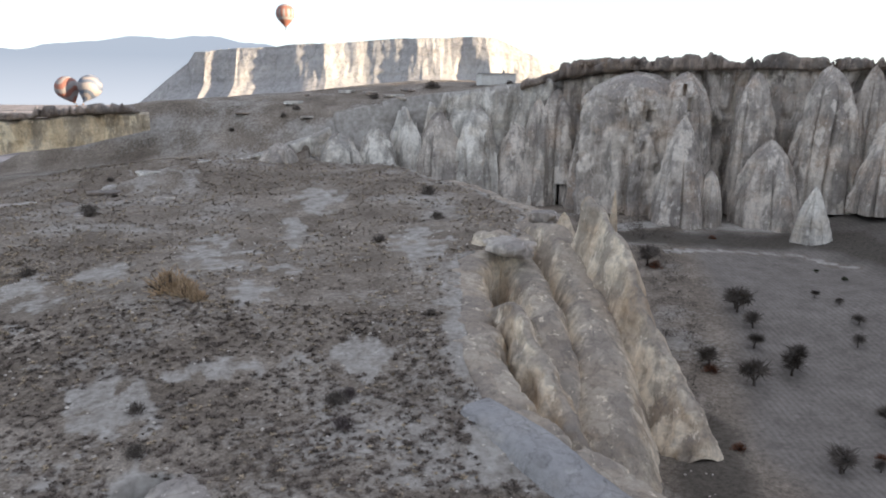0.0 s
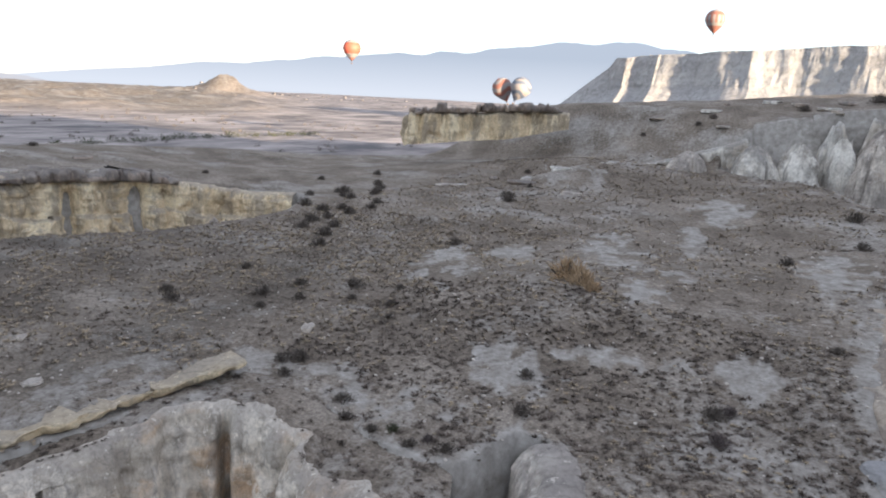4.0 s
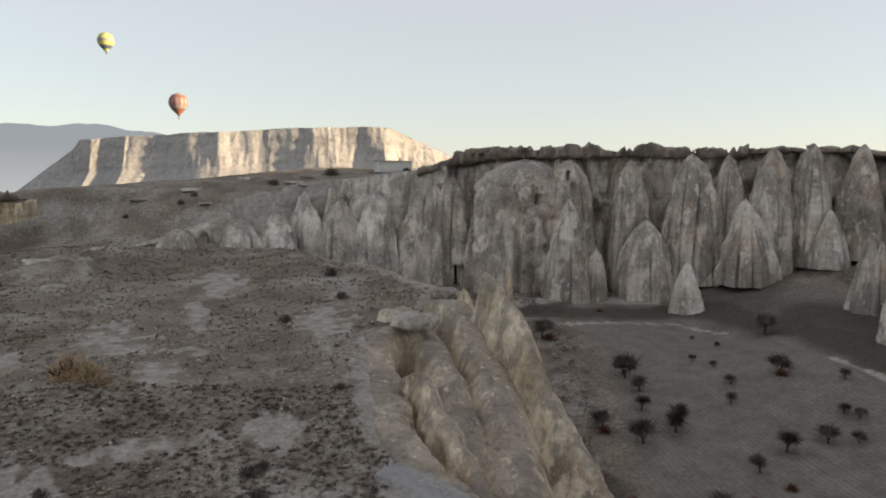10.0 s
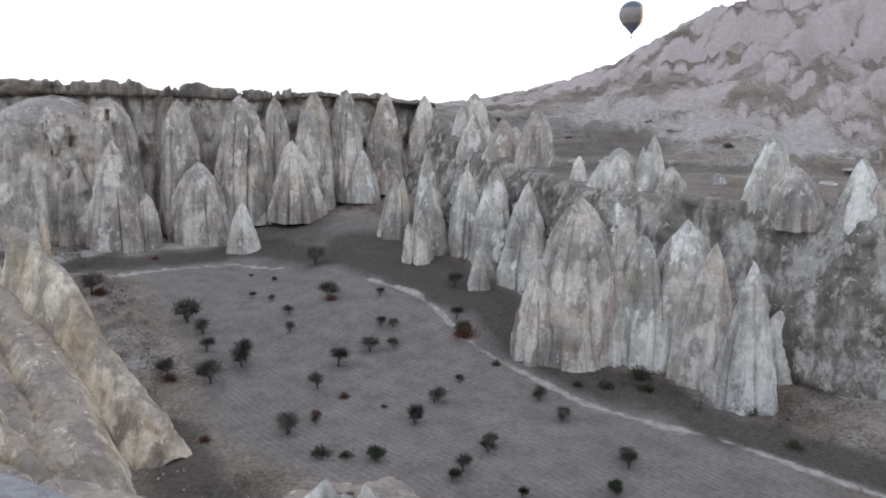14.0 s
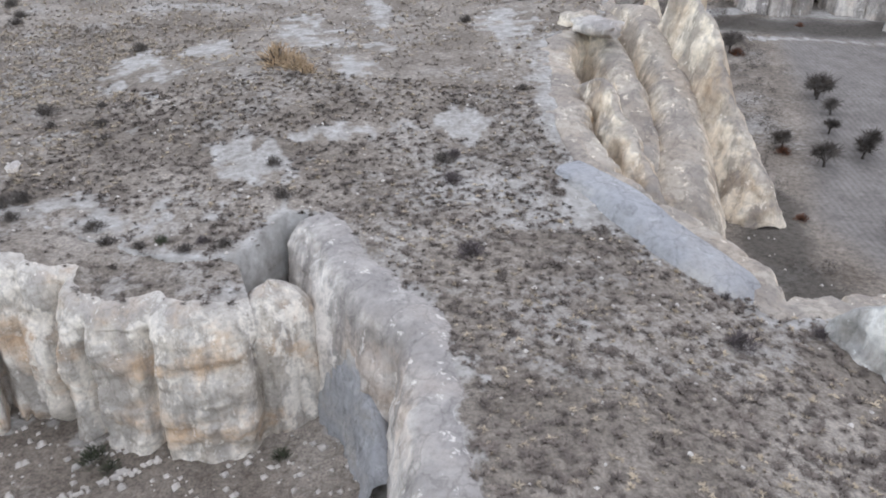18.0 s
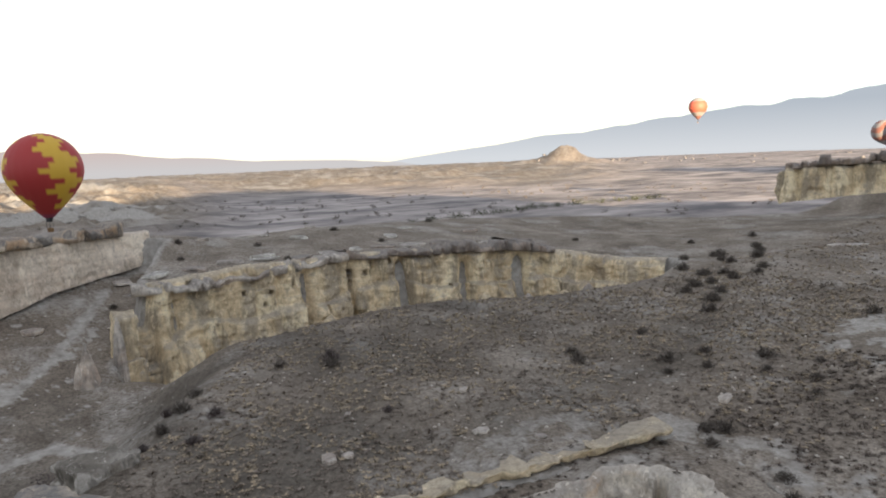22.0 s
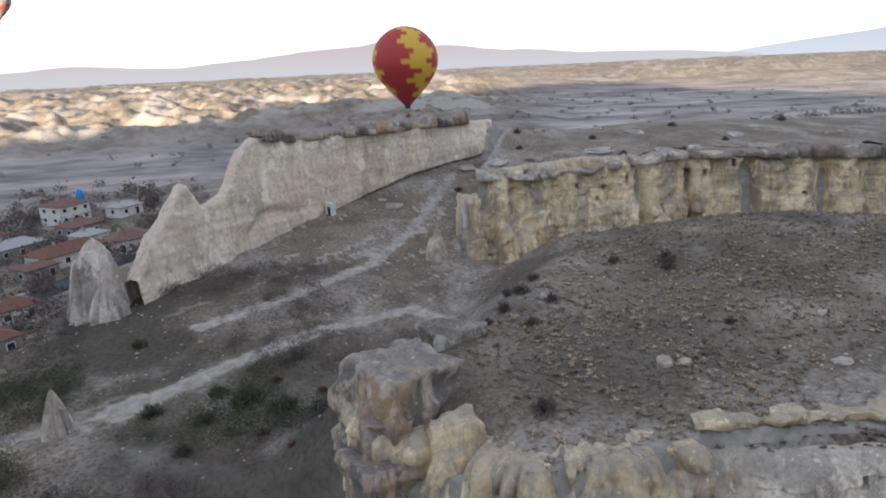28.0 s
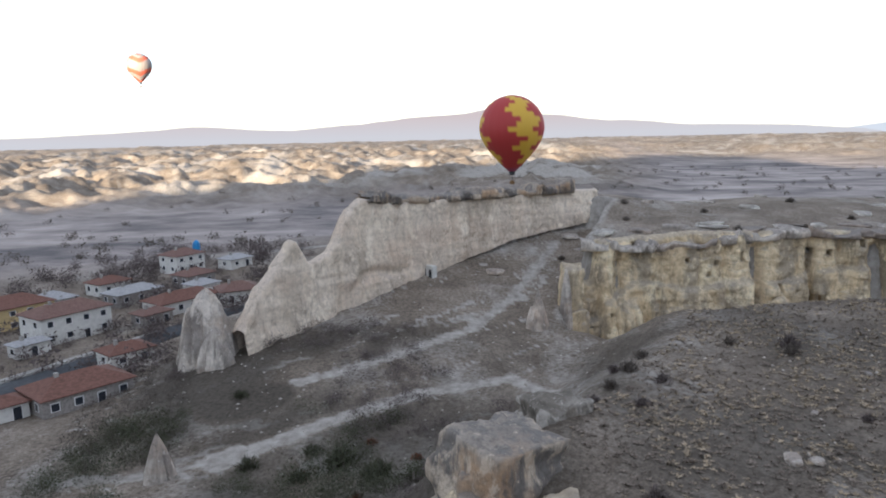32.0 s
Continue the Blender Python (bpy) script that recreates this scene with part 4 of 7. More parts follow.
def cliff_face(pts, caves=(), step=0.45, rows=30, seed=0, flute=1.2, wave=5.0, batter=0.10, rough=0.5, lip=3.6, inset=2.6, back=False, level=False, facing=(-3, -6), shelf=0.0, crown=0.7, clefts=(), brow=1.4, brow_from=0.86, apron=0.0):
    """Mesh data of a standing rock face that looks towards the valley, fluted by rain, with rooms cut into it."""
    p, s = along(pts, step)
    us = np.arange(0, s[-1], step)
    vs = np.linspace(0, 1, rows)
    cut = []
    for cx, cy, cz, cw, ch in caves:
        k = np.argmin([(np.hypot(np.interp(u, s, p[:, 0]) - cx, np.interp(u, s, p[:, 1]) - cy)) for u in us])
        u0 = us[k]
        zt, zb = np.interp(u0, s, p[:, 2]), np.interp(u0, s, p[:, 3])
        v0, dv = (cz - zb) / (zt - zb), ch / 2 / (zt - zb)
        cut.append((u0 - cw / 2, u0 + cw / 2, v0 - dv, v0 + dv))
    e = 0.03
    us = np.unique(np.concatenate([us] + [np.array([a - e, a + e, b - e, b + e]) for a, b, _, _ in cut]))
    vs = np.unique(np.clip(np.concatenate([vs] + [np.array([c - 0.004, c + 0.004, d - 0.004, d + 0.004]) for _, _, c, d in cut]), 0, 1))
    x, y = np.interp(us, s, p[:, 0]), np.interp(us, s, p[:, 1])
    zt, zb = np.interp(us, s, p[:, 2]), np.interp(us, s, p[:, 3])
    zt = zt + crown * fbm(us / 4, seed, 0, 4, seed + 5)
    xs, ys = np.interp(us, s, p[:, 0]), np.interp(us, s, p[:, 1])
    wide = np.maximum(1, int(3 / step))
    tx, ty = np.gradient(np.convolve(np.pad(xs, wide, "edge"), np.ones(2 * wide + 1) / (2 * wide + 1), "valid")), np.gradient(np.convolve(np.pad(ys, wide, "edge"), np.ones(2 * wide + 1) / (2 * wide + 1), "valid"))
    nx, ny = ty, -tx
    ln = np.hypot(nx, ny) + 1e-9
    nx, ny = nx / ln, ny / ln
    flip = np.sign(nx * (facing[0] - xs) + ny * (facing[1] - ys))
    nx, ny = nx * flip, ny * flip
    if level:
        behind = np.maximum(land(x - nx * (lip + 1.2), y - ny * (lip + 1.2))[0], land(x - nx * 2.6, y - ny * 2.6)[0] - 3)
        zt = np.maximum(behind, zb + 1.5)
    calm = np.ones_like(us)[None, :]
    for a, b, _, _ in cut:
        calm = np.minimum(calm, smooth(0.6, 2.2, np.abs(us - (a + b) / 2))[None, :])
    v, u = vs[:, None], us[None, :]
    z = zb[None, :] + (zt - zb)[None, :] * v
    n1 = vnoise(u / wave, z / 14 + 0.1 * seed, seed, seed + 1)
    groove = np.exp(-((n1 / 0.16) ** 2))
    n2 = vnoise(u / (wave * 0.37), z / 9, seed, seed + 2)
    groove2 = np.exp(-((n2 / 0.18) ** 2)) + 0.45 * np.exp(-((vnoise(u / (wave * 0.15), z / 7, seed, seed + 7) / 0.2) ** 2))
    out = 1.0 + batter * (1 - v) ** 1.3 * (zt - zb)[None, :] - calm * flute * groove - 0.45 * calm * flute * groove2 + (0.15 + 0.35 * calm) * flute * fbm(u / wave, z / 8, seed, 2, seed + 3)
    out = out + rough * fbm(u / 1.8, z / 1.6, seed * 3.1, 4, seed + 4) + 0.12 * rough * np.sign(fbm(u / 3, z / 0.9, 0, 2, seed + 6))
    for cx, cy, cw, cd in clefts:
        u0 = us[np.argmin(np.hypot(xs - cx, ys - cy))] + 0.5 * fbm(z / 5, cx, 0, 2, seed + 12)
        out = out - cd * np.exp(-((u - u0) / cw) ** 2) * (1 - 0.7 * smooth(0.72, 0.98, v))
    step_at = 0.50 + 0.10 * vnoise(u / 9, 0, seed, seed + 8)
    out = out - brow * (1 - np.sqrt(1 - np.clip((v - brow_from) / (1 - brow_from), 0, 1) ** 2)) + shelf * smooth(0.05, -0.02, v - step_at)
    for a, b, c, d in cut:
        inside = (u > a) & (u < b) & (v > c) & (v < d)
        out = np.where(inside, out.mean(axis=0, keepdims=True) * 0 + out - inset, out)
    if apron:
        # a slope that rises from the brow to the land behind
        share = np.linspace(0, 1, 14)[1:, None]
        ax_, ay_ = x[None, :] + nx[None, :] * (out[-1:] - apron * share), y[None, :] + ny[None, :] * (out[-1:] - apron * share)
        behind = land(ax_[-1], ay_[-1])[0] - 0.2
        az_ = z[-1:] + (behind[None, :] - z[-1:]) * share ** 0.8 + 0.35 * fbm(ax_ / 2, ay_ / 2, 0, 3, seed + 14) * np.sin(share * np.pi)
        APRONS.append((np.stack([np.concatenate([(x[None, :] + nx[None, :] * out[-1:]), ax_]), np.concatenate([(y[None, :] + ny[None, :] * out[-1:]), ay_]), np.concatenate([z[-1:], az_])], -1), len(us)))
    # lip that runs back on to the land above
    z = np.concatenate([z, z[-1:] + 0.12, z[-1:] - 0.5], 0)
    out = np.concatenate([out, out[-1:] - lip * 0.5, out[-1:] - lip], 0)
    extra = 2
    if back:
        z = np.concatenate([z, z[-1:] * 0 + zb[None, :]], 0)
        out = np.concatenate([out, out[-1:] - 1.0], 0)
        extra = 3
    X, Y = x[None, :] + nx[None, :] * out, y[None, :] + ny[None, :] * out
    return np.stack([X, Y, z], -1).reshape(-1, 3), grid_faces(len(vs) + extra, len(us))


def build_cliff(name, label, pts, material, **kw):
    root = tagged(new(name), label, "cliff")
    v, f = cliff_face(pts, **kw)
    part("face", mesh_from("face", v, f, material), material, root)
    while len(APRONS) > len(SLOPES):
        pts_, cols = APRONS[len(SLOPES)]
        SLOPES.append(part("grassy_brow", mesh_from("grassy_brow", pts_.reshape(-1, 3), grid_faces(len(pts_), cols), LAND), LAND, root, "pale soil slope with scattered tussocks"))
        tint = np.zeros((pts_.size // 3, 4), np.float32)
        tint[:, 0] = np.clip(0.42 + 0.5 * fbm(pts_[..., 0] / 3, pts_[..., 1] / 3, 0, 3, 15), 0.1, 0.9).ravel()
        SLOPES[-1].data.attributes.new("cover", "FLOAT_COLOR", "POINT").data.foreach_set("color", tint.ravel())
    return root


APRONS, SLOPES = [], []


def build_ledge(parent, pts, depth, thick, seed, material, label="dark overhanging caprock", ragged=1.0, grounded=False):
    """A hard layer that overhangs the softer rock: an uneven slab along a line of (x, y, z)."""
    p = np.array(pts, float)
    s = np.concatenate([[0], np.cumsum(np.hypot(*np.diff(p[:, :2], axis=0).T))])
    us = np.arange(0, s[-1], 0.5)
    x, y, zz = (np.interp(us, s, p[:, i]) for i in range(3))
    x, y = x + 0.9 * fbm(us / 5, 1, 0, 3, seed + 8), y + 0.9 * fbm(us / 5, 7, 0, 3, seed + 9)
    if grounded:
        zz = land(x, y)[0] - 0.25
    tx, ty = np.gradient(x), np.gradient(y)
    ln = np.hypot(tx, ty) + 1e-9
    nx, ny = ty / ln, -tx / ln
    flip = np.sign(nx * (-3 - x) + ny * (-6 - y))
    nx, ny = nx * flip, ny * flip
    ring = [(-3.0, 0.0), (0.3, 0.02), (0.75, 0.12), (1.0, 0.3), (0.92, 0.55), (0.97, 0.7), (0.8, 0.95), (0.45, 1.0), (-3.0, 0.92)]
    block = np.floor(us / (2.5 + 1.5 * vnoise(us / 9, 0, 0, seed)))
    jut = 1.5 * (hash3(block, block * 0, block * 0, seed) - 0.62) + 0.5 * fbm(us / 3, 0, 0, 3, seed + 2)
    rise = 1.1 * (hash3(block, block * 0 + 3, block * 0, seed) - 0.65) + 1.1 * fbm(us / 5, 2, 0, 3, seed + 3)
    rise = rise * ragged
    V = []
    for o, h in ring:
        oo = depth * (o * (1 + jut)) + 0.55 * fbm(us / 1.1, h * 3, 0, 3, seed + 4)
        V.append(np.stack([x + nx * oo, y + ny * oo, zz + thick * (h * (1 + 0.7 * rise)) + 0.3 * fbm(us / 1.2, h * 5, 0, 3, seed + 5)], -1))
    V = np.array(V).reshape(-1, 3)
    part("caprock", mesh_from("caprock", V, grid_faces(len(ring), len(us)), material), material, parent, label)


# cliff with rock-cut rooms beyond the rounded hill
cliff_f = build_cliff(
    "rock_cut_cliff", "ochre tuff cliff with small square rock-cut rooms", [(-144, 4, -22.5, -40), (-141, 7, -22.5, -41), (-145, 20, -23.5, -41), (-146, 38, -22.4, -40), (-148, 52, -21.5, -38), (-147, 64, -21.8, -37), (-145, 78, -22.3, -37), (-141, 92, -22.8, -38), (-136, 106, -24.4, -40), (-129, 110, -28, -40), (-115, 118, -28.5, -39)],
    YELLOW, facing=(-100, 40), seed=11, flute=1.7, wave=7.5, batter=0.10, rough=0.8, rows=60, step=0.35, shelf=1.3, level=True, clefts=[(-146.6, 42.5, 1.2, 3.5), (-147.9, 53.0, 0.8, 3.0), (-146.9, 66.0, 1.6, 5.0), (-144.0, 81.0, 1.5, 4.0), (-140.0, 95.0, 1.2, 4.0)],
    caves=[(-147.9, 53.3, -25.1, 1.2, 1.2), (-147.6, 56.4, -25.3, 1.2, 1.2), (-145.7, 32.5, -29.6, 0.9, 0.9), (-147.8, 54.4, -34.2, 2.2, 3.1), (-147.2, 46.1, -31.6, 1.0, 1.5), (-145.8, 33.9, -27.6, 0.8, 1.0), (-146.1, 39.0, -26.3, 0.7, 1.7), (-146.5, 41.4, -26.5, 0.7, 1.5), (-145.5, 28.3, -27.5, 0.8, 0.8), (-147.1, 62.5, -23.6, 1.0, 1.4), (-145.1, 77.0, -29.9, 1.2, 0.6), (-141.6, 8.9, -34.5, 0.7, 0.6), (-142.5, 12.0, -35.2, 0.7, 0.6)])
build_ledge(cliff_f, [(-142, 7, -22.6), (-145, 20, -23.6), (-146, 38, -22.5), (-148, 52, -21.6)], 2.2, 2.2, 21, TUFF, "grey weathered caprock")
build_ledge(cliff_f, [(-148, 52, -21.6), (-147, 64, -21.9), (-145, 78, -22.4), (-141, 92, -22.9), (-137, 104, -24.2)], 2.4, 1.9, 24, CAPROCK)
# ridge above the village
ridge = build_cliff(
    "rock_ridge", "pale tuff ridge that falls in a broken edge to the village", [(-180, 17, -14.2, -21), (-178, 12, -14.2, -22), (-168, -5, -14, -24), (-158, -17, -13.7, -27), (-150, -28.5, -13.6, -30.5), (-144, -34.5, -12.2, -32), (-140.5, -37, -15, -32.5), (-138.8, -38.6, -19.2, -33), (-137, -40, -21.4, -33.5), (-133, -43, -22.4, -34), (-131.4, -44.6, -18.4, -34.5), (-130.6, -45.2, -17.6, -34.5), (-129.4, -46.1, -20.0, -34.6), (-127, -47.8, -23.4, -35), (-125, -49, -25.4, -35.4), (-120, -52, -32, -36)],
    ROSE, facing=(-100, -20), seed=14, flute=0.8, wave=7, crown=0.6, rough=0.35, rows=48, step=0.35, batter=0.12, lip=2.6, back=True, brow=0.4)
build_ledge(ridge, [(-177, 11, -14.6), (-168, -5, -14.5), (-158, -17, -14.2), (-150, -28.5, -14), (-144.5, -34, -12.8)], 1.7, 2.2, 27, OUTCROP, "brown broken caprock")
# white cliff at the head of the valley
white = build_cliff(
    "white_cliff", "pale fluted tuff cliff at the head of the valley", [(-62, 179, -13.5, -18), (-51, 188, -12, -19), (-40, 191, -12.5, -20), (-23, 195.5, -9.5, -24), (-10, 199.5, -7.5, -28), (-3, 200, -3.6, -30), (12, 199.5, -1.6, -31), (22, 198.5, -3, -31), (33, 194, 2, -31)],
    PALE, facing=(0, 100), seed=17, flute=2.6, wave=9, batter=0.16, rows=40, level=True)
build_cliff(
    "fluted_cliff", "grey fluted cliff below the plateau rim", [(33, 195.5, 5, -29), (50, 192.5, 7.5, -28), (64, 185.5, 7.5, -27), (80, 179.5, 8, -25), (95, 171.5, 8, -22), (110, 162.5, 8.5, -18), (125, 156.5, 8, -14), (141, 149, 6, -12)],
    TUFF, facing=(50, 90), seed=19, flute=3.0, wave=8, batter=0.12, rows=44,
    caves=[(59.7, 186.2, 1.4, 2.3, 2.3), (61.6, 185.2, -2.9, 1.6, 2.9)])
rim = tagged(new("caprock_rim"), "dark layered caprock along the plateau rim", "caprock")
build_ledge(rim, [(22, 199, 2.2), (33, 195, 5.2), (42, 192, 6.6), (50, 190, 7.0), (64, 183.5, 7.0), (80, 177.5, 7.2), (95, 170, 6.6), (104, 165, 7)], 2.4, 3.0, 31, CAPROCK, ragged=0.8)
build_ledge(rim, [(103, 166, 7.4), (112, 161, 8), (125, 155, 7.6), (141, 148, 5.6)], 2.2, 1.6, 35, CAPROCK, ragged=0.8)
build_ledge(rim, [(36, 194.5, 8.0), (44, 192, 8.4), (52, 190, 8.4)], 2.8, 2.2, 33, CAPROCK, ragged=0.35)
# low wall of rock on the far edge of the plateau
far_wall = build_cliff("far_rock_wall", "low ochre rock wall on the far plateau edge", [(-126, 178, -8, -17), (-122, 174.6, -6.5, -16), (-111, 181, -6, -14.5), (-97, 189.5, -5, -13), (-80, 196.5, -4.5, -9)], YELLOW, seed=37, flute=1.6, wave=6)
build_ledge(far_wall, [(-123, 175, -7), (-111.5, 181.4, -6.2), (-97, 189.6, -5), (-82, 196, -4.4)], 2.2, 2.0, 38, CAPROCK)
# walls of the sunken court
court = build_cliff(
    "court_cliff", "pale ochre-stained cliff with rock-cut windows", [(-53.5, 9, -30, -42), (-50.6, 19.5, -29.5, -42), (-47.5, 27, -28.2, -42), (-45.5, 33.5, -27.2, -42), (-41.5, 36.5, -27.2, -42), (-37.6, 35.2, -28.0, -42), (-35.5, 33.8, -29.3, -42), (-31, 33.2, -29.2, -42), (-28.4, 32.8, -29.0, -42), (-25.5, 32.6, -28.2, -42), (-23.2, 33.4, -29.0, -42), (-21.4, 34.6, -29.8, -42)],
    CREAMY, facing=(-28, 12), seed=41, flute=0.8, wave=5.5, batter=0.07, rough=0.7, step=0.25, rows=56, inset=4.5, crown=0.4, brow=2.2, brow_from=0.62, apron=9.0, lip=0.6,
    clefts=[(-44.0, 35.0, 0.5, 3.2), (-37.6, 35.2, 0.55, 3.4), (-46.2, 31.0, 0.7, 1.6), (-34.6, 33.7, 0.6, 1.8), (-29.6, 33.0, 0.6, 2.0), (-20.6, 35.4, 0.8, 1.8)],
    caves=[(-49.3, 22.2, -33.2, 1.4, 1.3), (-49.7, 21.2, -35.5, 1.0, 1.5), (-49.7, 21.3, -38.1, 1.5, 1.6), (-47.8, 25.4, -36.7, 1.5, 0.8), (-48.6, 23.6, -33.0, 0.6, 1.3), (-50.5, 19.5, -34.6, 1.1, 0.9), (-49.3, 22.2, -30.9, 0.5, 0.8)])
build_ledge(court, [(-55.4, 12, -28.9), (-53.6, 21, -28.3), (-52.2, 27, -27.9), (-51.0, 32.5, -27.5), (-50.0, 37, -27.0), (-49.2, 42, -26.5)], 0.6, 0.8, 43, YELLOW, "thin ochre rock layer", ragged=0.2)
build_cliff("court_side_cliff", "rounded pale rock wall below a grassy shelf", [(-21, 45, -26, -33), (-19, 42.5, -26.2, -36), (-17.3, 38.5, -26.6, -40), (-13.6, 35, -27.4, -41), (-9.8, 31, -28.6, -42), (-8.8, 24.4, -29.5, -42), (-7.6, 18, -30, -42), (-5, 4, -31, -43)], TUFF, facing=(-32, 14), seed=45, flute=0.5, wave=7, rough=0.4, step=0.3, rows=40, batter=0.06, level=True, brow=1.8, brow_from=0.5)
build_cliff("court_west_cliff", "cracked ochre-white rock blocks along the court", [(-65, -17, -30, -41), (-60, -11, -30, -41), (-54, -5, -30, -42), (-50.5, 1, -30, -42), (-51, 7, -30, -42), (-53, 12, -30, -42)], YELLOW, facing=(-30, 0), seed=49, flute=2.2, wave=3.8, step=0.3, rows=36, batter=0.10, rough=0.8, level=True)
# right edge of the near plateau
near_wall = build_cliff(
    "valley_edge_cliff", "warm brown tuff cliff at the plateau edge", [(37, 28, -33, -39), (35.5, 34, -32, -39), (37, 41.5, -31.5, -39), (29, 44, -31, -39), (22, 41.5, -30.5, -39), (19, 41, -30, -39), (18.5, 44, -29, -39), (15, 50, -27.6, -39), (11, 53, -26.2, -39), (7, 58, -24.6, -39), (5.5, 63, -23.4, -39), (5.5, 76, -21.2, -39), (5.5, 90, -19.6, -38), (15, 103, -18.8, -36), (19, 126, -18.4, -34), (12, 140, -18, -32), (3, 158, -17.4, -31)],
    WARM, facing=(60, 75), seed=47, flute=1.5, wave=5, batter=0.12, step=0.35, rows=40, level=True)
build_cliff("valley_side_cliff", "pale broken tuff slope above the rock towers", [(141, 149, 4, -13), (128, 128, 0, -22), (118, 112, -4, -27), (114, 95, -6, -28), (108, 80, -9, -29), (103, 66, -11, -35), (107, 56, -12, -37), (110, 44, -12, -38), (116, 28, -14, -39), (127, 2, -14, -40)],
    SCREE, facing=(60, 75), seed=53, flute=2.0, wave=8, batter=0.42, rows=44, rough=0.9, level=True)


# ---- rock towers ----
def tower_mesh(height, radius, seed, sharp=1.0, waist=0.85, lobes=0.22, cols=84, rows=54, apex=(0.0, 0.0), strata=0.0, cleft=0.26, pleat=1.0, rooms=()):
    """A rain-carved rock tower: broad foot, pleated sides, rounded or pointed head; rooms are (angle, height share, half widths)."""
    v = np.linspace(0, 1, rows)
    a = np.linspace(0, 2 * np.pi, cols, endpoint=False)
    for ra, rv, da, dv in rooms:
        q = np.array([-1.06, -0.94, 0.94, 1.06])
        a, v = np.sort(np.append(a, ra + q * da)), np.sort(np.append(v, rv + q * dv))
    rows, cols = len(v), len(a)
    v, a = v[:, None], a[None, :]
    prof = waist * (1 - v ** (0.55 + 0.85 * sharp)) ** (0.85 if sharp < 1 else 0.66) + (1 - waist) * (1 - v) ** 2
    prof = np.maximum(prof, 0.10 * (1 - v) ** 0.4)
    ca, sn = np.cos(a), np.sin(a)
    n1 = vnoise(ca * 1.7 + seed, sn * 1.7, v * 0.8, seed)
    # flat cheeks that meet in ridges
    rf = np.random.RandomState(seed)
    cheeks, total = 6, 0.0
    for k in range(cheeks):
        at = (k + rf.uniform(-0.32, 0.32)) * 2 * np.pi / cheeks + rf.uniform(-0.5, 0.5) * v
        total = total + (np.maximum(np.cos(a - at), 0) / (rf.uniform(0.74, 1.02) + rf.uniform(-0.12, 0.12) * v)) ** 9
    cheek = np.clip(total, 1e-6, None) ** (-1 / 9)
    cheek = 1 + 0.62 * (np.minimum(cheek, 1.35) - 1)
    groove = np.exp(-((vnoise(ca * 2.0 - seed, sn * 2.0, v * 0.6, seed + 9) / 0.07) ** 2))
    fold = np.exp(-((vnoise(ca * 5.2 + seed, sn * 5.2, v * 1.2, seed + 11) / 0.14) ** 2))
    crease = np.exp(-((vnoise(ca * 11 - seed, sn * 11, v * 2.0, seed + 12) / 0.2) ** 2))
    cut = cleft * groove * (1 - v * 0.5) + pleat * (0.020 * fold + 0.008 * crease) * (1 - 0.4 * v)
    r = radius * prof * cheek * (1 + lobes * n1 - cut)
    scale = max(radius, 2.0)
    x, y = r * ca, r * sn
    z = height * v + 0 * a
    rough = fbm(x / 1.7 + seed, y / 1.7, z / 3.4, 5, seed + 3)
    r = r + 0.11 * scale * rough * np.minimum(1, prof * 2)
    r = r * (1 + strata * np.sign(np.sin(z * 2.6 + 2 * n1)))
    for ra, rv, da, dv in rooms:
        r = np.where((np.abs(a - ra) < da) & (np.abs(v - rv) < dv), r - (2.4 if da > 0.04 else 0.7), r)
    x = r * ca + apex[0] * v
    y = r * sn + apex[1] * v
    z = z + 0.04 * height * n1 * v
    z = np.where(v == 0, z - 2.5, z)
    return np.stack([x, y, z], -1).reshape(-1, 3), grid_faces(rows, cols, True)


def build_tower(place, label, material, seed, cap=None, group="", ribs=None, **kw):
    x, y, zb, zt, r = place
    root = tagged(new("rock_tower"), label, "rock tower", group=group)
    root.location = (x, y, zb)
    v, f = tower_mesh(zt - zb, r, seed, **kw)
    spare = 4 * len(kw.get("rooms", ()))
    cols, rows = kw.get("cols", 84) + spare, kw.get("rows", 54) + spare
    v, k = v.reshape(rows, cols, 3), rows // 3
    part("foot", mesh_from("foot", v[:k + 1].reshape(-1, 3), grid_faces(k + 1, cols, True), material), material, root)
    part("shaft", mesh_from("shaft", v[k:].reshape(-1, 3), grid_faces(rows - k, cols, True), material), material, root)
    rng = random.Random(seed)
    toward = math.atan2(-6 - y, -3 - x)
    for k in range(kw.get("cols", 44) // 14 if ribs is None else ribs):
        a = toward + rng.uniform(-1.7, 1.7)
        rr, hh = r * rng.uniform(0.34, 0.6), (zt - zb) * rng.uniform(0.4, 0.88)
        v, f = tower_mesh(hh, rr, seed + 7 * k + 500, sharp=rng.uniform(1.0, 2.4), waist=0.8, lobes=0.34, cols=60, rows=40)
        v[:, 0] += math.cos(a) * (r - rr * 0.75) * rng.uniform(0.6, 0.95)
        v[:, 1] += math.sin(a) * (r - rr * 0.75) * rng.uniform(0.6, 0.95)
        part("buttress", mesh_from("buttress", v, f, material), material, root)
    if cap:
        w, h = cap
        v, f = tower_mesh(h, w, seed + 40, sharp=3.0, waist=0.95, cols=28, rows=12)
        v[:, 2] += zt - zb - h * 0.5
        part("capstone", mesh_from("capstone", v, f, CAPROCK), CAPROCK, root, "dark capstone")
    return root


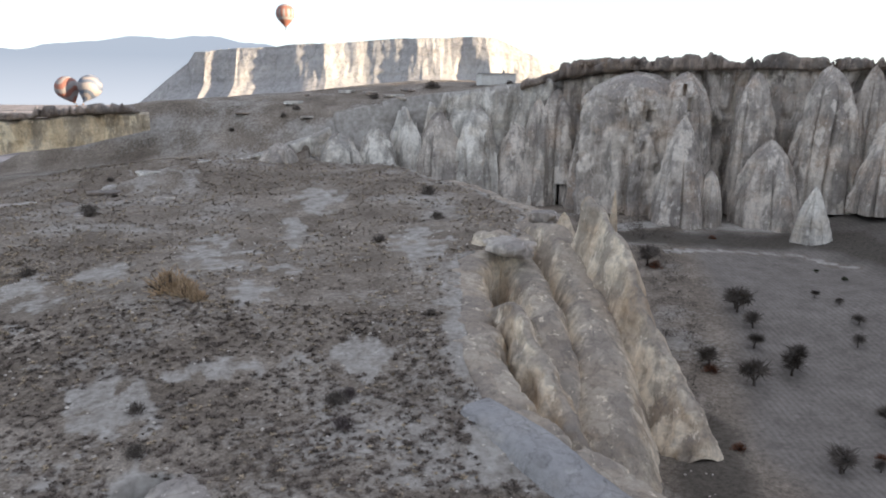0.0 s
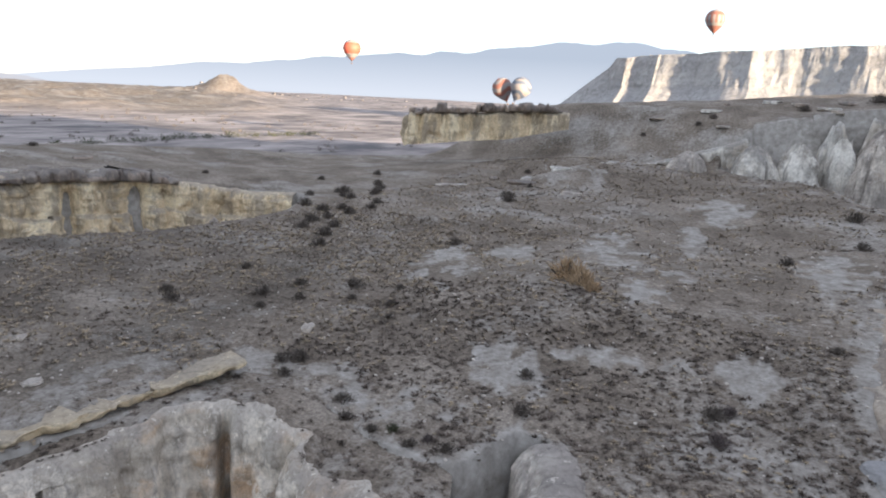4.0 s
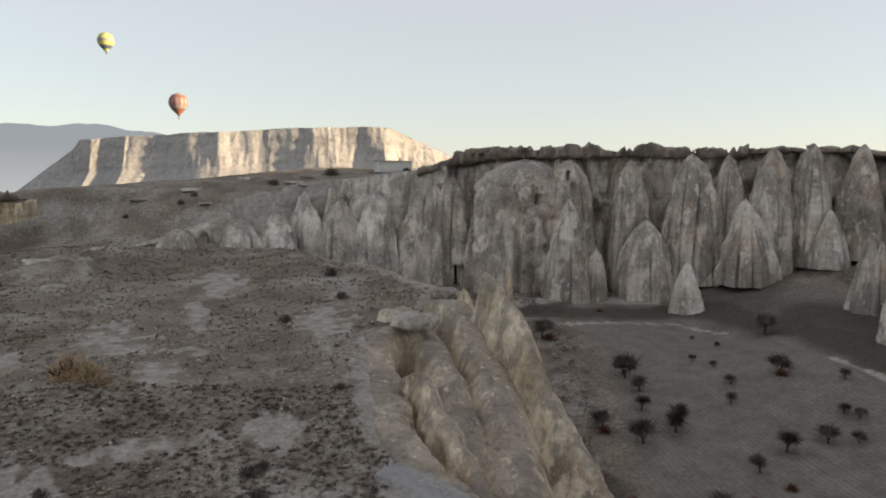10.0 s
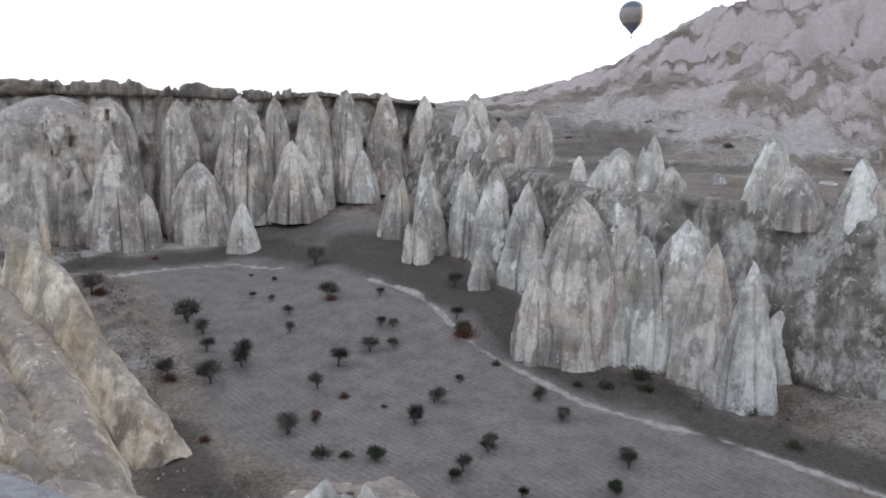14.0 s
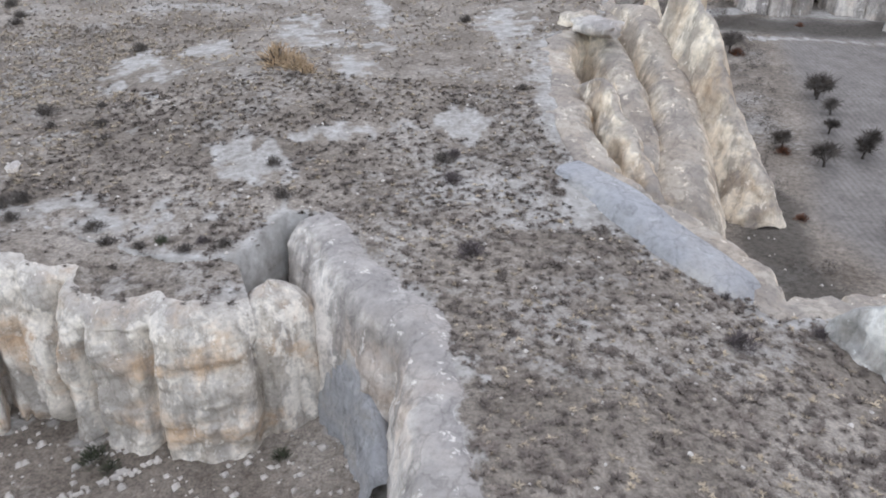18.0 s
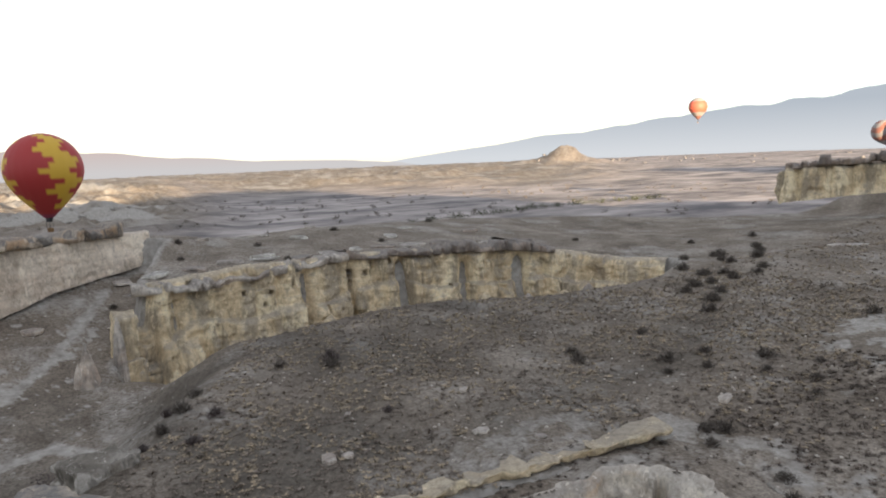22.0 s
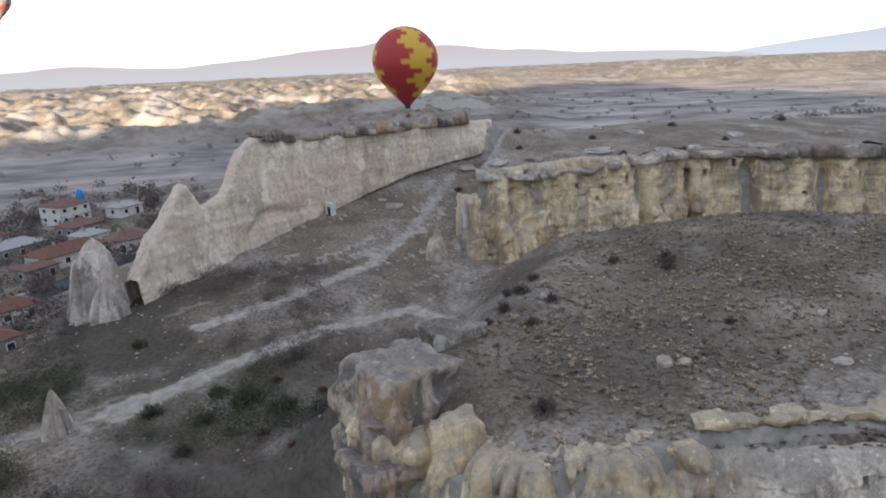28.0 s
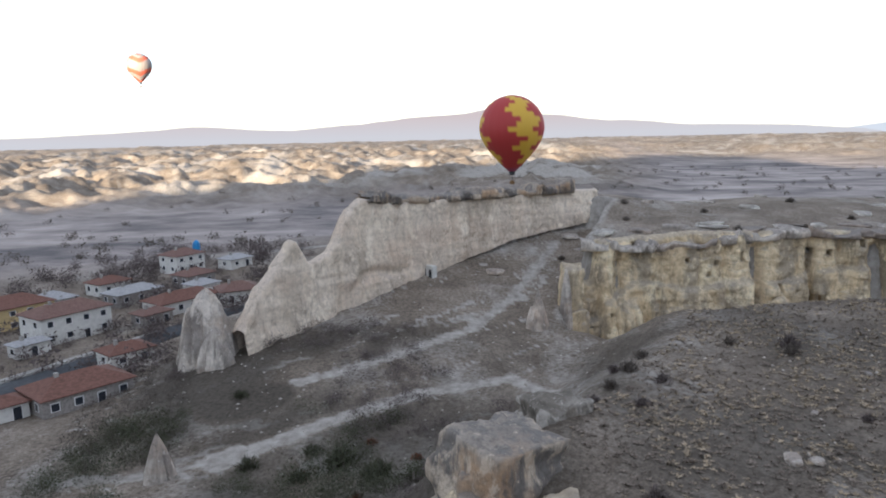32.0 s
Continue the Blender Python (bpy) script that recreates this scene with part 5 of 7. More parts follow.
BIG = [
    (50, 187, -27.5, 4.5, 17), (56.2, 164.5, -28.5, -4.1, 7.4), (62, 162, -28.5, -16, 3.4), (76, 163, -27, -9.3, 8), (75, 172, -25, 4, 6.2), (89, 165, -23, 5.9, 8.2), (97, 154, -22, -4.1, 7), (106, 157, -20, 7.1, 7),
    (98, 163, -22, 5.5, 5.4), (126, 151, -16, 7.6, 7.2), (137, 147, -13, 7.2, 6.4), (116, 156, -18, 8.0, 6.2), (60.5, 178, -27, 4.4, 9), (33, 198, -20, 2.5, 9.6),
]
CARVED = {
    0: [(radians(274), 0.70, 0.055, 0.040)] + [(radians(243 + 7.1 * k + 3.3 * ((m * 7 + k * 3) % 4)), 0.50 + 0.095 * m + 0.013 * ((k * 5 + m) % 3), 0.016, 0.014 + 0.008 * ((k + m) % 2)) for m in range(4) for k in range(4) if (k + 2 * m) % 5],
    12: [(radians(246), 0.88, 0.11, 0.042), (radians(262), 0.77, 0.11, 0.048)],
}
for i, (bx, by, low, high, wide) in enumerate(BIG):
    build_tower((bx, by, low, high + (1.6 if high > 3 else 0.0), wide), "grey fairy-chimney rock tower at the foot of the rim cliff", TUFF, 100 + i * 3, group="towers below the rim", sharp=(9.0 if i in (0, 12) else 1.15 if i in (1, 6) else 1.7 if i in (3, 9, 10) else 3.6), lobes=0.2, ribs=(0 if i % 3 or i == 12 else 1), cols=132, rows=72, rooms=CARVED.get(i, ()))
WHITE = [(116, 149, -18, -6.4, 4), (79, 147, -30, -18, 3.6), (109, 115, -24, -5.2, 3.6), (108, 101, -27, -9.4, 5.7), (107, 92, -27, -7.8, 5.7), (102, 79, -29, -10.4, 5.4), (94, 84, -31, -22.4, 2.7), (104, 108, -27, -12, 5)]
for i, p in enumerate(WHITE):
    build_tower(p, "pale rounded rock cone on the valley side", PALE, 160 + i * 3, group="cones on the valley side", sharp=1.1, lobes=0.26, ribs=0, cols=110, rows=60, cleft=0.22)
for i, p in enumerate([(-0.7, 198, -26, -3.9, 8.1), (9.7, 197.6, -27, -2.3, 7.6), (20.8, 196.6, -27, -7.4, 6.8), (-17.7, 195, -20, -8.1, 5.6), (-43.2, 189, -20, -12.0, 6), (-27.9, 192.5, -21, -9.5, 7.4), (26.3, 195, -27, -0.7, 6), (-8.6, 197, -23, -6.2, 4.8)]):
    build_tower(p, "pale bulging buttress of the white cliff", PALE if i % 2 else TUFF, 620 + i * 3, group="buttresses of the white cliff", sharp=2.6, lobes=0.2, ribs=1, cols=100, rows=56)
build_tower((107, 124, -28, -8.4, 5.3), "grey rock cone at the bend of the valley", TUFF, 191, sharp=0.9)
build_tower((98, 105, -33, -17.5, 4.6), "lone grey pointed rock beside the dry field", TUFF, 193, sharp=0.7)
FRONT = [
    (88, 57, -37.5, -11.1, 7.4), (85, 55, -38.5, -26.4, 4), (92, 53, -38.5, -18.3, 3.6), (82, 60, -34, -19.8, 4), (95, 50, -34, -16.4, 5.2), (101, 46, -39, -14.3, 8), (96, 39, -38, -16.4, 5),
    (92, 32, -39.5, -17.7, 4.8), (114, 36, -39, -18.3, 4.2), (122, 35, -39, -18.7, 3), (129, 55, -20, -8.1, 5.6), (130, 45, -24, -8.7, 4.2), (122, 34, -28, -10.8, 6.2), (114, 58, -25, -13.4, 5.2), (106, 60, -34, -12.5, 7), (112, 46, -36, -14, 7.5),
]
for i, p in enumerate(FRONT):
    build_tower(p, "tall whitish fluted rock tower beside the field track", PALE if i % 3 else TUFF, 200 + i * 3, group="towers beside the track", sharp=(2.4 if i in (0, 4, 5, 14, 15) else 1.2), lobes=0.24, cols=128, rows=76, ribs=0, cleft=0.22, pleat=1.3)
def fin_mesh(crest, base, top, foot, seed, power=1.6, rough=0.6, pleat=0.3, cols=110, rows=46):
    """A slab of rock that falls along a crest line, with steep pleated flanks that widen towards the foot."""
    p = np.array(crest, float)
    s = np.concatenate([[0], np.cumsum(np.linalg.norm(np.diff(p, axis=0), axis=1))])
    u = np.linspace(0, s[-1], cols)
    k = np.ones(7) / 7
    x, y, z = (np.convolve(np.pad(np.interp(u, s, p[:, i]), 3, "edge"), k, "valid") for i in range(3))
    tx, ty = np.gradient(x), np.gradient(y)
    tx, ty = np.convolve(np.pad(tx, 8, "edge"), np.ones(17) / 17, "valid"), np.convolve(np.pad(ty, 8, "edge"), np.ones(17) / 17, "valid")
    ln = np.hypot(tx, ty) + 1e-9
    nx, ny = ty / ln, -tx / ln
    q = np.linspace(-1, 1, rows)[:, None]
    drop = np.abs(q) ** power
    deep = np.maximum(z - base, 1.0)[None, :]
    wide = top + (foot - top) * drop * np.minimum(1, deep / 16)
    side = np.sign(q) * np.abs(q) ** 0.62 * wide
    zz = z[None, :] - deep * drop
    g = np.exp(-((vnoise(u[None, :] / 3.2 + 0.05 * zz, q * 0.9 + seed, zz / 16, seed) / 0.15) ** 2))
    side = side * (1 - 0.30 * pleat * g * np.abs(q) ** 0.5) + np.sign(q) * rough * fbm(u[None, :] / 1.5, zz / 1.8, q + seed, 4, seed + 2) * np.minimum(1, np.abs(q) * 3)
    zz = zz + 0.8 * rough * fbm(u[None, :] / 2.2, side / 1.6, seed, 4, seed + 3)
    shift = 0.5 * rough * fbm(u[None, :] / 2.0, zz / 2.0, seed + 4, 3, seed + 5)
    return np.stack([x[None, :] + nx[None, :] * side + shift, y[None, :] + ny[None, :] * side + shift, zz], -1).reshape(-1, 3), grid_faces(rows, cols)


def build_fin(crest, base, top, foot, seed, material, label, group="", **kw):
    root = tagged(new("rock_fin"), label, "rock fin", group=group)
    v, f = fin_mesh(crest, base, top, foot, seed, **kw)
    v = v.reshape(46, -1, 3)
    for name, a, b in (("flank", 0, 18), ("crest", 17, 29), ("flank", 28, 46)):
        part(name, mesh_from(name, v[a:b].reshape(-1, 3), grid_faces(b - a, v.shape[1]), material), material, root)
    return root


G_FIN = "rock fins at the plateau edge"
build_fin([(20.2, 96.3, -13.2), (21.3, 93.0, -14.1), (21.7, 87.8, -16.3), (22.7, 84.4, -17.4), (22.9, 80.2, -21.6), (24.2, 76.6, -25.3), (26.1, 71.8, -29.7), (27.5, 68.0, -33.5), (27.5, 66.4, -36.8)], -38, 2.0, 7.5, 260, WARM, "tall brown tuff fin with a sharp falling crest", G_FIN, power=1.9, rough=0.8)
build_fin([(12.9, 109.8, -19.2), (16.8, 101.1, -17.9), (18.5, 87.5, -22.8), (18.4, 80.3, -24.9), (18.0, 73.2, -27.9), (16.6, 64.3, -31.6), (16.2, 60, -36)], -38, 4.6, 8.0, 263, WARM, "smooth inclined tuff slab below the plateau edge", G_FIN, power=2.4, rough=0.45, pleat=0.2)
build_fin([(5.2, 100.6, -19.1), (8.3, 98.3, -18.4), (11.3, 90.9, -21.0), (12.7, 81.5, -24.6), (13.2, 70.2, -29.1), (13.4, 64, -34)], -38, 3.8, 6.5, 266, WARM, "pleated tuff slab under the ochre layer", G_FIN, power=2.3)
build_fin([(4.7, 76.5, -23.2), (8.1, 72.1, -21.0), (8.8, 67.0, -23.0), (10.4, 61.6, -25.2), (11.7, 56.2, -27.4), (12, 52, -33)], -38, 2.6, 5.0, 269, WARM, "knobbly tuff block leaning on the plateau edge", G_FIN, rough=1.0)
build_fin([(3.0, 56.3, -25.3), (7.9, 49.9, -25.7), (10.6, 46.2, -26.9), (13.5, 43.3, -28.0), (15.6, 41.0, -28.8), (17.2, 39.2, -31)], -34, 3.6, 5.6, 272, SMOOTH, "smooth grey rock nose at the plateau tip", G_FIN, power=2.6, rough=0.15, pleat=0.1)
build_fin([(20.8, 37.0, -29.4), (23.0, 33.9, -25.8), (24.3, 32.5, -24.3), (24.8, 31.5, -25.7), (25.2, 30.7, -28.5)], -34, 0.8, 3.6, 275, PALE, "whitish jagged crest above the field", G_FIN, power=1.2, rough=0.8)
build_fin([(26.0, 32.6, -29.0), (26.4, 31.0, -24.8), (27.3, 29.0, -26.7), (28.3, 26.8, -29.7), (30.1, 23.6, -31.4)], -35, 0.7, 3.0, 278, PALE, "whitish split crest above the field", G_FIN, power=1.2, rough=0.8)
build_fin([(-17.2, 40.5, -29.2), (-15.2, 37, -30.4), (-13.2, 34, -33.2), (-11.9, 31.0, -36), (-11, 27.5, -39)], -42, 1.5, 3.4, 281, SMOOTH, "rounded blue-grey rock in the cleft beside the court", G_FIN, power=2.2, rough=0.6, pleat=0.3)
build_tower((-21.2, 37.6, -42, -28.8, 3.9), "rounded ochre-stained bulge at the end of the court cliff", CREAMY, 335, sharp=7.0, lobes=0.12, cleft=0.1, ribs=0, cols=90, rows=60)
build_tower((24.0, 98, -26, -12.6, 1.1), "thin rock needle behind the brown fin", WARM, 275, sharp=1.05, waist=0.8, lobes=0.34, apex=(0.4, 0), ribs=0)
build_tower((18.5, 104, -36, -17.2, 4), "brown tuff spire at the plateau edge", WARM, 272, sharp=1.7, cols=64, rows=56, lobes=0.34, ribs=2)


# ---- boulders ----
def build_boulder(place, size, material, label, seed, name="boulder", fine=4):
    bm = bmesh.new()
    bmesh.ops.create_icosphere(bm, subdivisions=fine, radius=1.0)
    co = np.array([v.co for v in bm.verts])
    n = fbm(co[:, 0] * 1.3 + seed, co[:, 1] * 1.3, co[:, 2] * 1.3, 4, seed)
    n2 = np.round(n * 5) / 5
    for v, k, q in zip(bm.verts, n, n2):
        v.co = v.co * (1 + 0.35 * k + 0.25 * q)
        v.co = Vector((max(-0.9, min(0.9, v.co.x)), max(-0.9, min(0.9, v.co.y)), max(-0.5, min(0.75, v.co.z))))
    bmesh.ops.scale(bm, vec=size, verts=bm.verts)
    me = bpy.data.meshes.new(name)
    bm.to_mesh(me)
    bm.free()
    for q in me.polygons:
        q.use_smooth = True
    me.materials.append(material)
    ob = new(name, me)
    ob.matrix_world = pose(*place, 0, 0, seed * 40)
    return tagged(ob, label, "rock")


build_boulder((9, 91, -19.3), (4.6, 3.0, 1.5), TUFF, "flat grey boulder on the plateau edge", 3)
build_boulder((16, 108, -18.2), (2.6, 1.8, 1.4), TUFF, "rounded grey boulder on the plateau edge", 4)
# smaller rocks that step down the valley side
rng_side = random.Random(77)
SIDE = [(128, 128), (118, 112), (114, 95), (108, 80), (103, 66), (107, 56), (110, 44), (116, 28), (126, 4)]
for i in range(58):
    k = rng_side.uniform(0, len(SIDE) - 1.01)
    (ax, ay), (bx, by), t = SIDE[int(k)], SIDE[int(k) + 1], k % 1
    x, y = ax + (bx - ax) * t - rng_side.uniform(-9, 7), ay + (by - ay) * t + rng_side.uniform(-3, 3)
    zb, r = spot(x, y) - 1.0, rng_side.uniform(1.8, 4.8)
    build_tower((x, y, zb, zb + r * rng_side.uniform(1.5, 3.0), r), "weathered rock knob on the valley side", PALE if i % 3 else TUFF, 400 + i * 5, group="rock knobs on the valley side", ribs=1, sharp=rng_side.uniform(0.9, 1.8), lobes=0.34, cols=56, rows=34)


def build_outcrop(center, spread, top, bottom, count, seed, material, label):
    """A jointed outcrop: leaning blocks of several sizes that step up to a flat, broken head."""
    rng = random.Random(seed)
    root = tagged(new("rock_outcrop"), label, "rock outcrop")
    root.location = (center[0], center[1], bottom)
    for i in range(count):
        a, d = rng.uniform(0, 6.283), (0.0 if i == 0 else math.sqrt(rng.uniform(0.02, 1)))
        w = spread * (0.66 if i == 0 else rng.uniform(0.16, 0.42))
        h = (top - bottom) * (1.0 if i == 0 else (1 - 0.62 * d) * rng.uniform(0.75, 1.0))
        bm = bmesh.new()
        bmesh.ops.create_cube(bm, size=1, matrix=Matrix.Diagonal((w * 2, w * rng.uniform(1.3, 2.0), h, 1)))
        bmesh.ops.subdivide_edges(bm, edges=bm.edges[:], cuts=15, use_grid_fill=True)
        co = np.array([v.co for v in bm.verts])
        k = fbm(co[:, 0] / 2.2 + 9 * i, co[:, 1] / 2.2, co[:, 2] / 2.6, 4, seed + i) + 0.5 * fbm(co[:, 0] / 0.8, co[:, 1] / 0.8, co[:, 2] / 0.6 + i, 3, seed + 30 + i)
        k2 = np.sign(fbm(co[:, 0] / 5 + i, co[:, 1] / 5, co[:, 2] / 1.1, 2, seed + 50 + i))
        for v, n, q in zip(bm.verts, k, k2):
            e = 1 - 0.16 * max(0, v.co.z / h + 0.1)
            s = e + ((0.20 if i == 0 else 0.34) * n + 0.06 * q)
            v.co = Vector((v.co.x * s, v.co.y * s, v.co.z + 0.7 * n * (v.co.z > 0)))
        bmesh.ops.smooth_vert(bm, verts=bm.verts[:], factor=0.25, use_axis_x=True, use_axis_y=True, use_axis_z=True)
        block = part("block", bm, material, root)
        block.matrix_local = pose(d * spread * math.cos(a), d * spread * math.sin(a), h / 2, rng.uniform(-6, 6), rng.uniform(-6, 6), rng.uniform(0, 180))
        for f in block.data.polygons:
            f.use_smooth = True


build_outcrop((-77, -5), 5.0, -26.8, -31, 12, 3, SCREE, "grey jointed rock shelf by the plateau corner")
build_outcrop((-66.0, -11.5), 6.8, -25.4, -38, 14, 5, OUTCROP, "blocky lichen-grey outcrop at the plateau corner")
build_outcrop((-60.5, -6.5), 3.6, -28.6, -38, 6, 7, YELLOW, "ochre split blocks beside the outcrop")
build_outcrop((-139.5, 5.0), 4.0, -25.0, -40, 8, 9, YELLOW, "split ochre corner of the rock-cut cliff")
build_tower((-131.5, -1.5, -36, -27.5, 2.6), "small pointed rock beside the cliff corner", TUFF, 320, sharp=0.8)
build_tower((-136, 4, -36, -25, 1.3), "thin rock needle beside the cliff corner", TUFF, 323, sharp=1.6)
build_tower((-122, -58, -37.5, -24.6, 6.0), "grey rock cone with doorways beside the road", TUFF, 326, sharp=1.7, lobes=0.14, cleft=0.16, ribs=2, cols=110, rows=64, rooms=[(radians(22), 0.16, 0.07, 0.055), (radians(48), 0.12, 0.08, 0.06), (radians(35), 0.36, 0.05, 0.04)])
build_tower((-117, -55, -36.5, -30, 3.0), "low grey rock beside the cone", TUFF, 329, sharp=1.8, ribs=1)
build_tower((-84, -50, -41, -33.5, 2.2), "small lone rock cone in the scrub", TUFF, 331, sharp=1.3, lobes=0.16, ribs=1)
for i, (bx, by, bs) in enumerate([(-62, 29, 1.2), (-72, 33.5, 0.9), (-66.5, 14.2, 1.4), (-66, 16, 1.0), (-57.4, 33, 0.8), (-51, 53, 1.3), (-75, 20, 0.6), (-84, 30, 0.6)]):
    build_boulder((bx, by, spot(bx, by) + 0.1), (bs * 0.8, bs * 0.55, bs * 0.35), TUFF, "small grey stone on the grassy hill", 20 + i, "stone")

rng_slab = random.Random(47)
SLABS = [(-150 - 4.5 * i + rng_slab.uniform(-9, 9), -8 + 9.1 * ((i * 5) % 13) + rng_slab.uniform(-4, 4)) for i in range(15)] + [(-149 - rng_slab.uniform(0, 8), 6 + 7.5 * i) for i in range(13)]
SLABS += [(rng_slab.uniform(-98, -58), rng_slab.uniform(112, 178)) for i in range(12)] + [(rng_slab.uniform(-60, 10), rng_slab.uniform(202, 226)) for i in range(12)] + [(rng_slab.uniform(128, 185), rng_slab.uniform(40, 130)) for i in range(16)]
for i, (bx, by) in enumerate(SLABS):
    w = rng_slab.uniform(1.6, 4.2)
    slab = build_boulder((bx, by, spot(bx, by) + 0.05), (w, w * rng_slab.uniform(0.4, 0.7), rng_slab.uniform(0.45, 1.0)), (TUFF, PALE, CAPROCK)[i % 3], "low weathered slab of bare rock in the steppe", 60 + i, "flat_rock", 3)
    tagged(slab, "low weathered slab of bare rock in the steppe", "rock", group="bare flat rocks")

rng_foot = random.Random(31)
for i, (bx, by) in enumerate([(-141, 58), (-140, 66), (-139, 73), (-137, 82), (-134, 92), (-130, 100), (-126, 104), (-121, 107), (-141, 25), (-142, 46)]):
    zb = spot(bx, by) - 1.5
    r = rng_foot.uniform(2.0, 3.8)
    build_tower((bx, by, zb, zb + r * rng_foot.uniform(1.4, 2.6), r), "rounded tuff block fallen from the cliff", (TUFF, YELLOW)[i % 2], 700 + i * 3, group="blocks below the cliff", sharp=rng_foot.uniform(1.6, 4.0), lobes=0.3, cols=40, rows=30, ribs=1)


# ---- plants ----
TWIG = plain_material("dry_twigs", (0.115, 0.098, 0.084), 0.9, 0.5, 4)
TWIG_MAUVE = plain_material("mauve_twigs", (0.12, 0.098, 0.094), 0.9, 0.5, 4)
LEAF_DARK = plain_material("dull_green_leaves", (0.065, 0.07, 0.042), 0.8, 0.5, 3)
LEAF_RUST = plain_material("rust_leaves", (0.13, 0.055, 0.03), 0.8, 0.5, 3)
STRAW = plain_material("straw_grass", (0.40, 0.29, 0.18), 0.9, 0.4, 3)
BARK = plain_material("grey_bark", (0.07, 0.058, 0.05), 0.95, 0.4, 6)


def spray(rng, count, radius, height, width, length, base=0.25):
    """Thin triangles that fill a low, uneven dome: twigs and small leaves."""
    V, F = [], []
    for i in range(count):
        a, e = rng.uniform(0, 6.283), math.asin(rng.uniform(0.05, 1.0))
        d = rng.uniform(base, 1.0) ** 0.6
        lump = 0.75 + 0.35 * math.sin(3 * a + count) * math.cos(2 * a)
        c = Vector((radius * d * lump * math.cos(e) * math.cos(a), radius * d * lump * math.cos(e) * math.sin(a), height * d * math.sin(e) * (0.8 + 0.4 * rng.random())))
        w = Vector((c.x / radius, c.y / radius, c.z / height + 0.3)).normalized() + Vector((rng.uniform(-0.8, 0.8), rng.uniform(-0.8, 0.8), rng.uniform(-0.4, 0.8)))
        side = w.cross(Vector((rng.uniform(-1, 1), rng.uniform(-1, 1), rng.uniform(-1, 1)))).normalized() * width * rng.uniform(0.5, 1.5)
        tip = c + w.normalized() * length * rng.uniform(0.5, 1.4)
        k = len(V)
        V += [c - side, c + side, tip]
        F.append((k, k + 1, k + 2))
    return np.array([tuple(v) for v in V]), np.array(F)


def limb(V, F, p, q, r0, r1, sides=5):
    d = (q - p).normalized()
    s = d.orthogonal().normalized()
    t = d.cross(s)
    k = len(V)
    for c, r in ((p, r0), (q, r1)):
        for i in range(sides):
            a = 6.283 * i / sides
            V.append(tuple(c + (s * math.cos(a) + t * math.sin(a)) * r))
    for i in range(sides):
        j = (i + 1) % sides
        F.append((k + i, k + j, k + sides + j, k + sides + i))


def build_shrub(seed, material, name="shrub", label="low dark leafless thorn shrub"):
    """A shrub one metre across; copies are scaled."""
    rng = random.Random(seed)
    root = tagged(new(name), label, "shrub", group="shrubs on the plateau")
    V, F = [], []
    for i in range(12):
        a, e = rng.uniform(0, 6.283), rng.uniform(0.5, 1.4)
        limb(V, F, Vector((0, 0, -0.1)), Vector((0.4 * math.cos(a) * math.cos(e), 0.4 * math.sin(a) * math.cos(e), 0.38 * math.sin(e))), 0.02, 0.008, 4)
    part("woody_base", mesh_from("woody_base", V, F, BARK), BARK, root)
    v, f = spray(rng, 420, 0.5, 0.40, 0.014, 0.17, 0.10)
    part("foliage", mesh_from("foliage", v, f, material, False), material, root)
    return root


def build_tree(seed, leaf, label, leaves, name="tree", spread=1.0):
    """A small fruit tree one metre high; copies are scaled."""
    rng = random.Random(seed)
    root = tagged(new(name), label, "tree", group="trees in the valley")
    V, F, tips = [], [], []

    def grow(p, d, length, r, depth):
        q = p + d * length
        limb(V, F, p, q, r, r * 0.66)
        if depth < 3:
            tips.append(q)
        if depth == 0:
            return
        for i in range(3 if depth > 1 else 4):
            n = (d + Vector((rng.uniform(-1, 1) * spread, rng.uniform(-1, 1) * spread, rng.uniform(-0.35, 0.75)))).normalized()
            grow(q, n, length * rng.uniform(0.62, 0.86), max(0.004, r * 0.58), depth - 1)

    grow(Vector((0, 0, -0.05)), Vector((rng.uniform(-0.15, 0.15), rng.uniform(-0.15, 0.15), 1)).normalized(), 0.13, 0.03, 4)
    part("trunk", mesh_from("trunk", V, F, BARK), BARK, root)
    W, G = [], []
    for q in tips:
        for i in range(leaves):
            w = Vector((rng.uniform(-1, 1), rng.uniform(-1, 1), rng.uniform(-0.4, 1))).normalized()
            side = w.orthogonal().normalized() * rng.uniform(0.003, 0.010)
            c = q + w * rng.uniform(-0.08, 0.11)
            k = len(W)
            W += [tuple(c - side), tuple(c + side), tuple(c + w * rng.uniform(0.06, 0.17))]
            G.append((k, k + 1, k + 2))
    part("crown", mesh_from("crown", W, G, leaf, False), leaf, root)
    return root


def scatter(kinds, rows, sink=0.05, seed=5):
    """Copies of the first plants, one at each (x, y, size); the first places use the plants themselves."""
    rng = random.Random(seed)
    for i, (x, y, size) in enumerate(rows):
        k = kinds[i % len(kinds)]
        ob = k if i < len(kinds) else copy_thing(k, Matrix.Identity(4))
        ob.matrix_basis = pose(x, y, spot(x, y) - sink, 0, 0, rng.uniform(0, 360)) @ Matrix.Diagonal((size, size, size * rng.uniform(0.85, 1.1), 1))


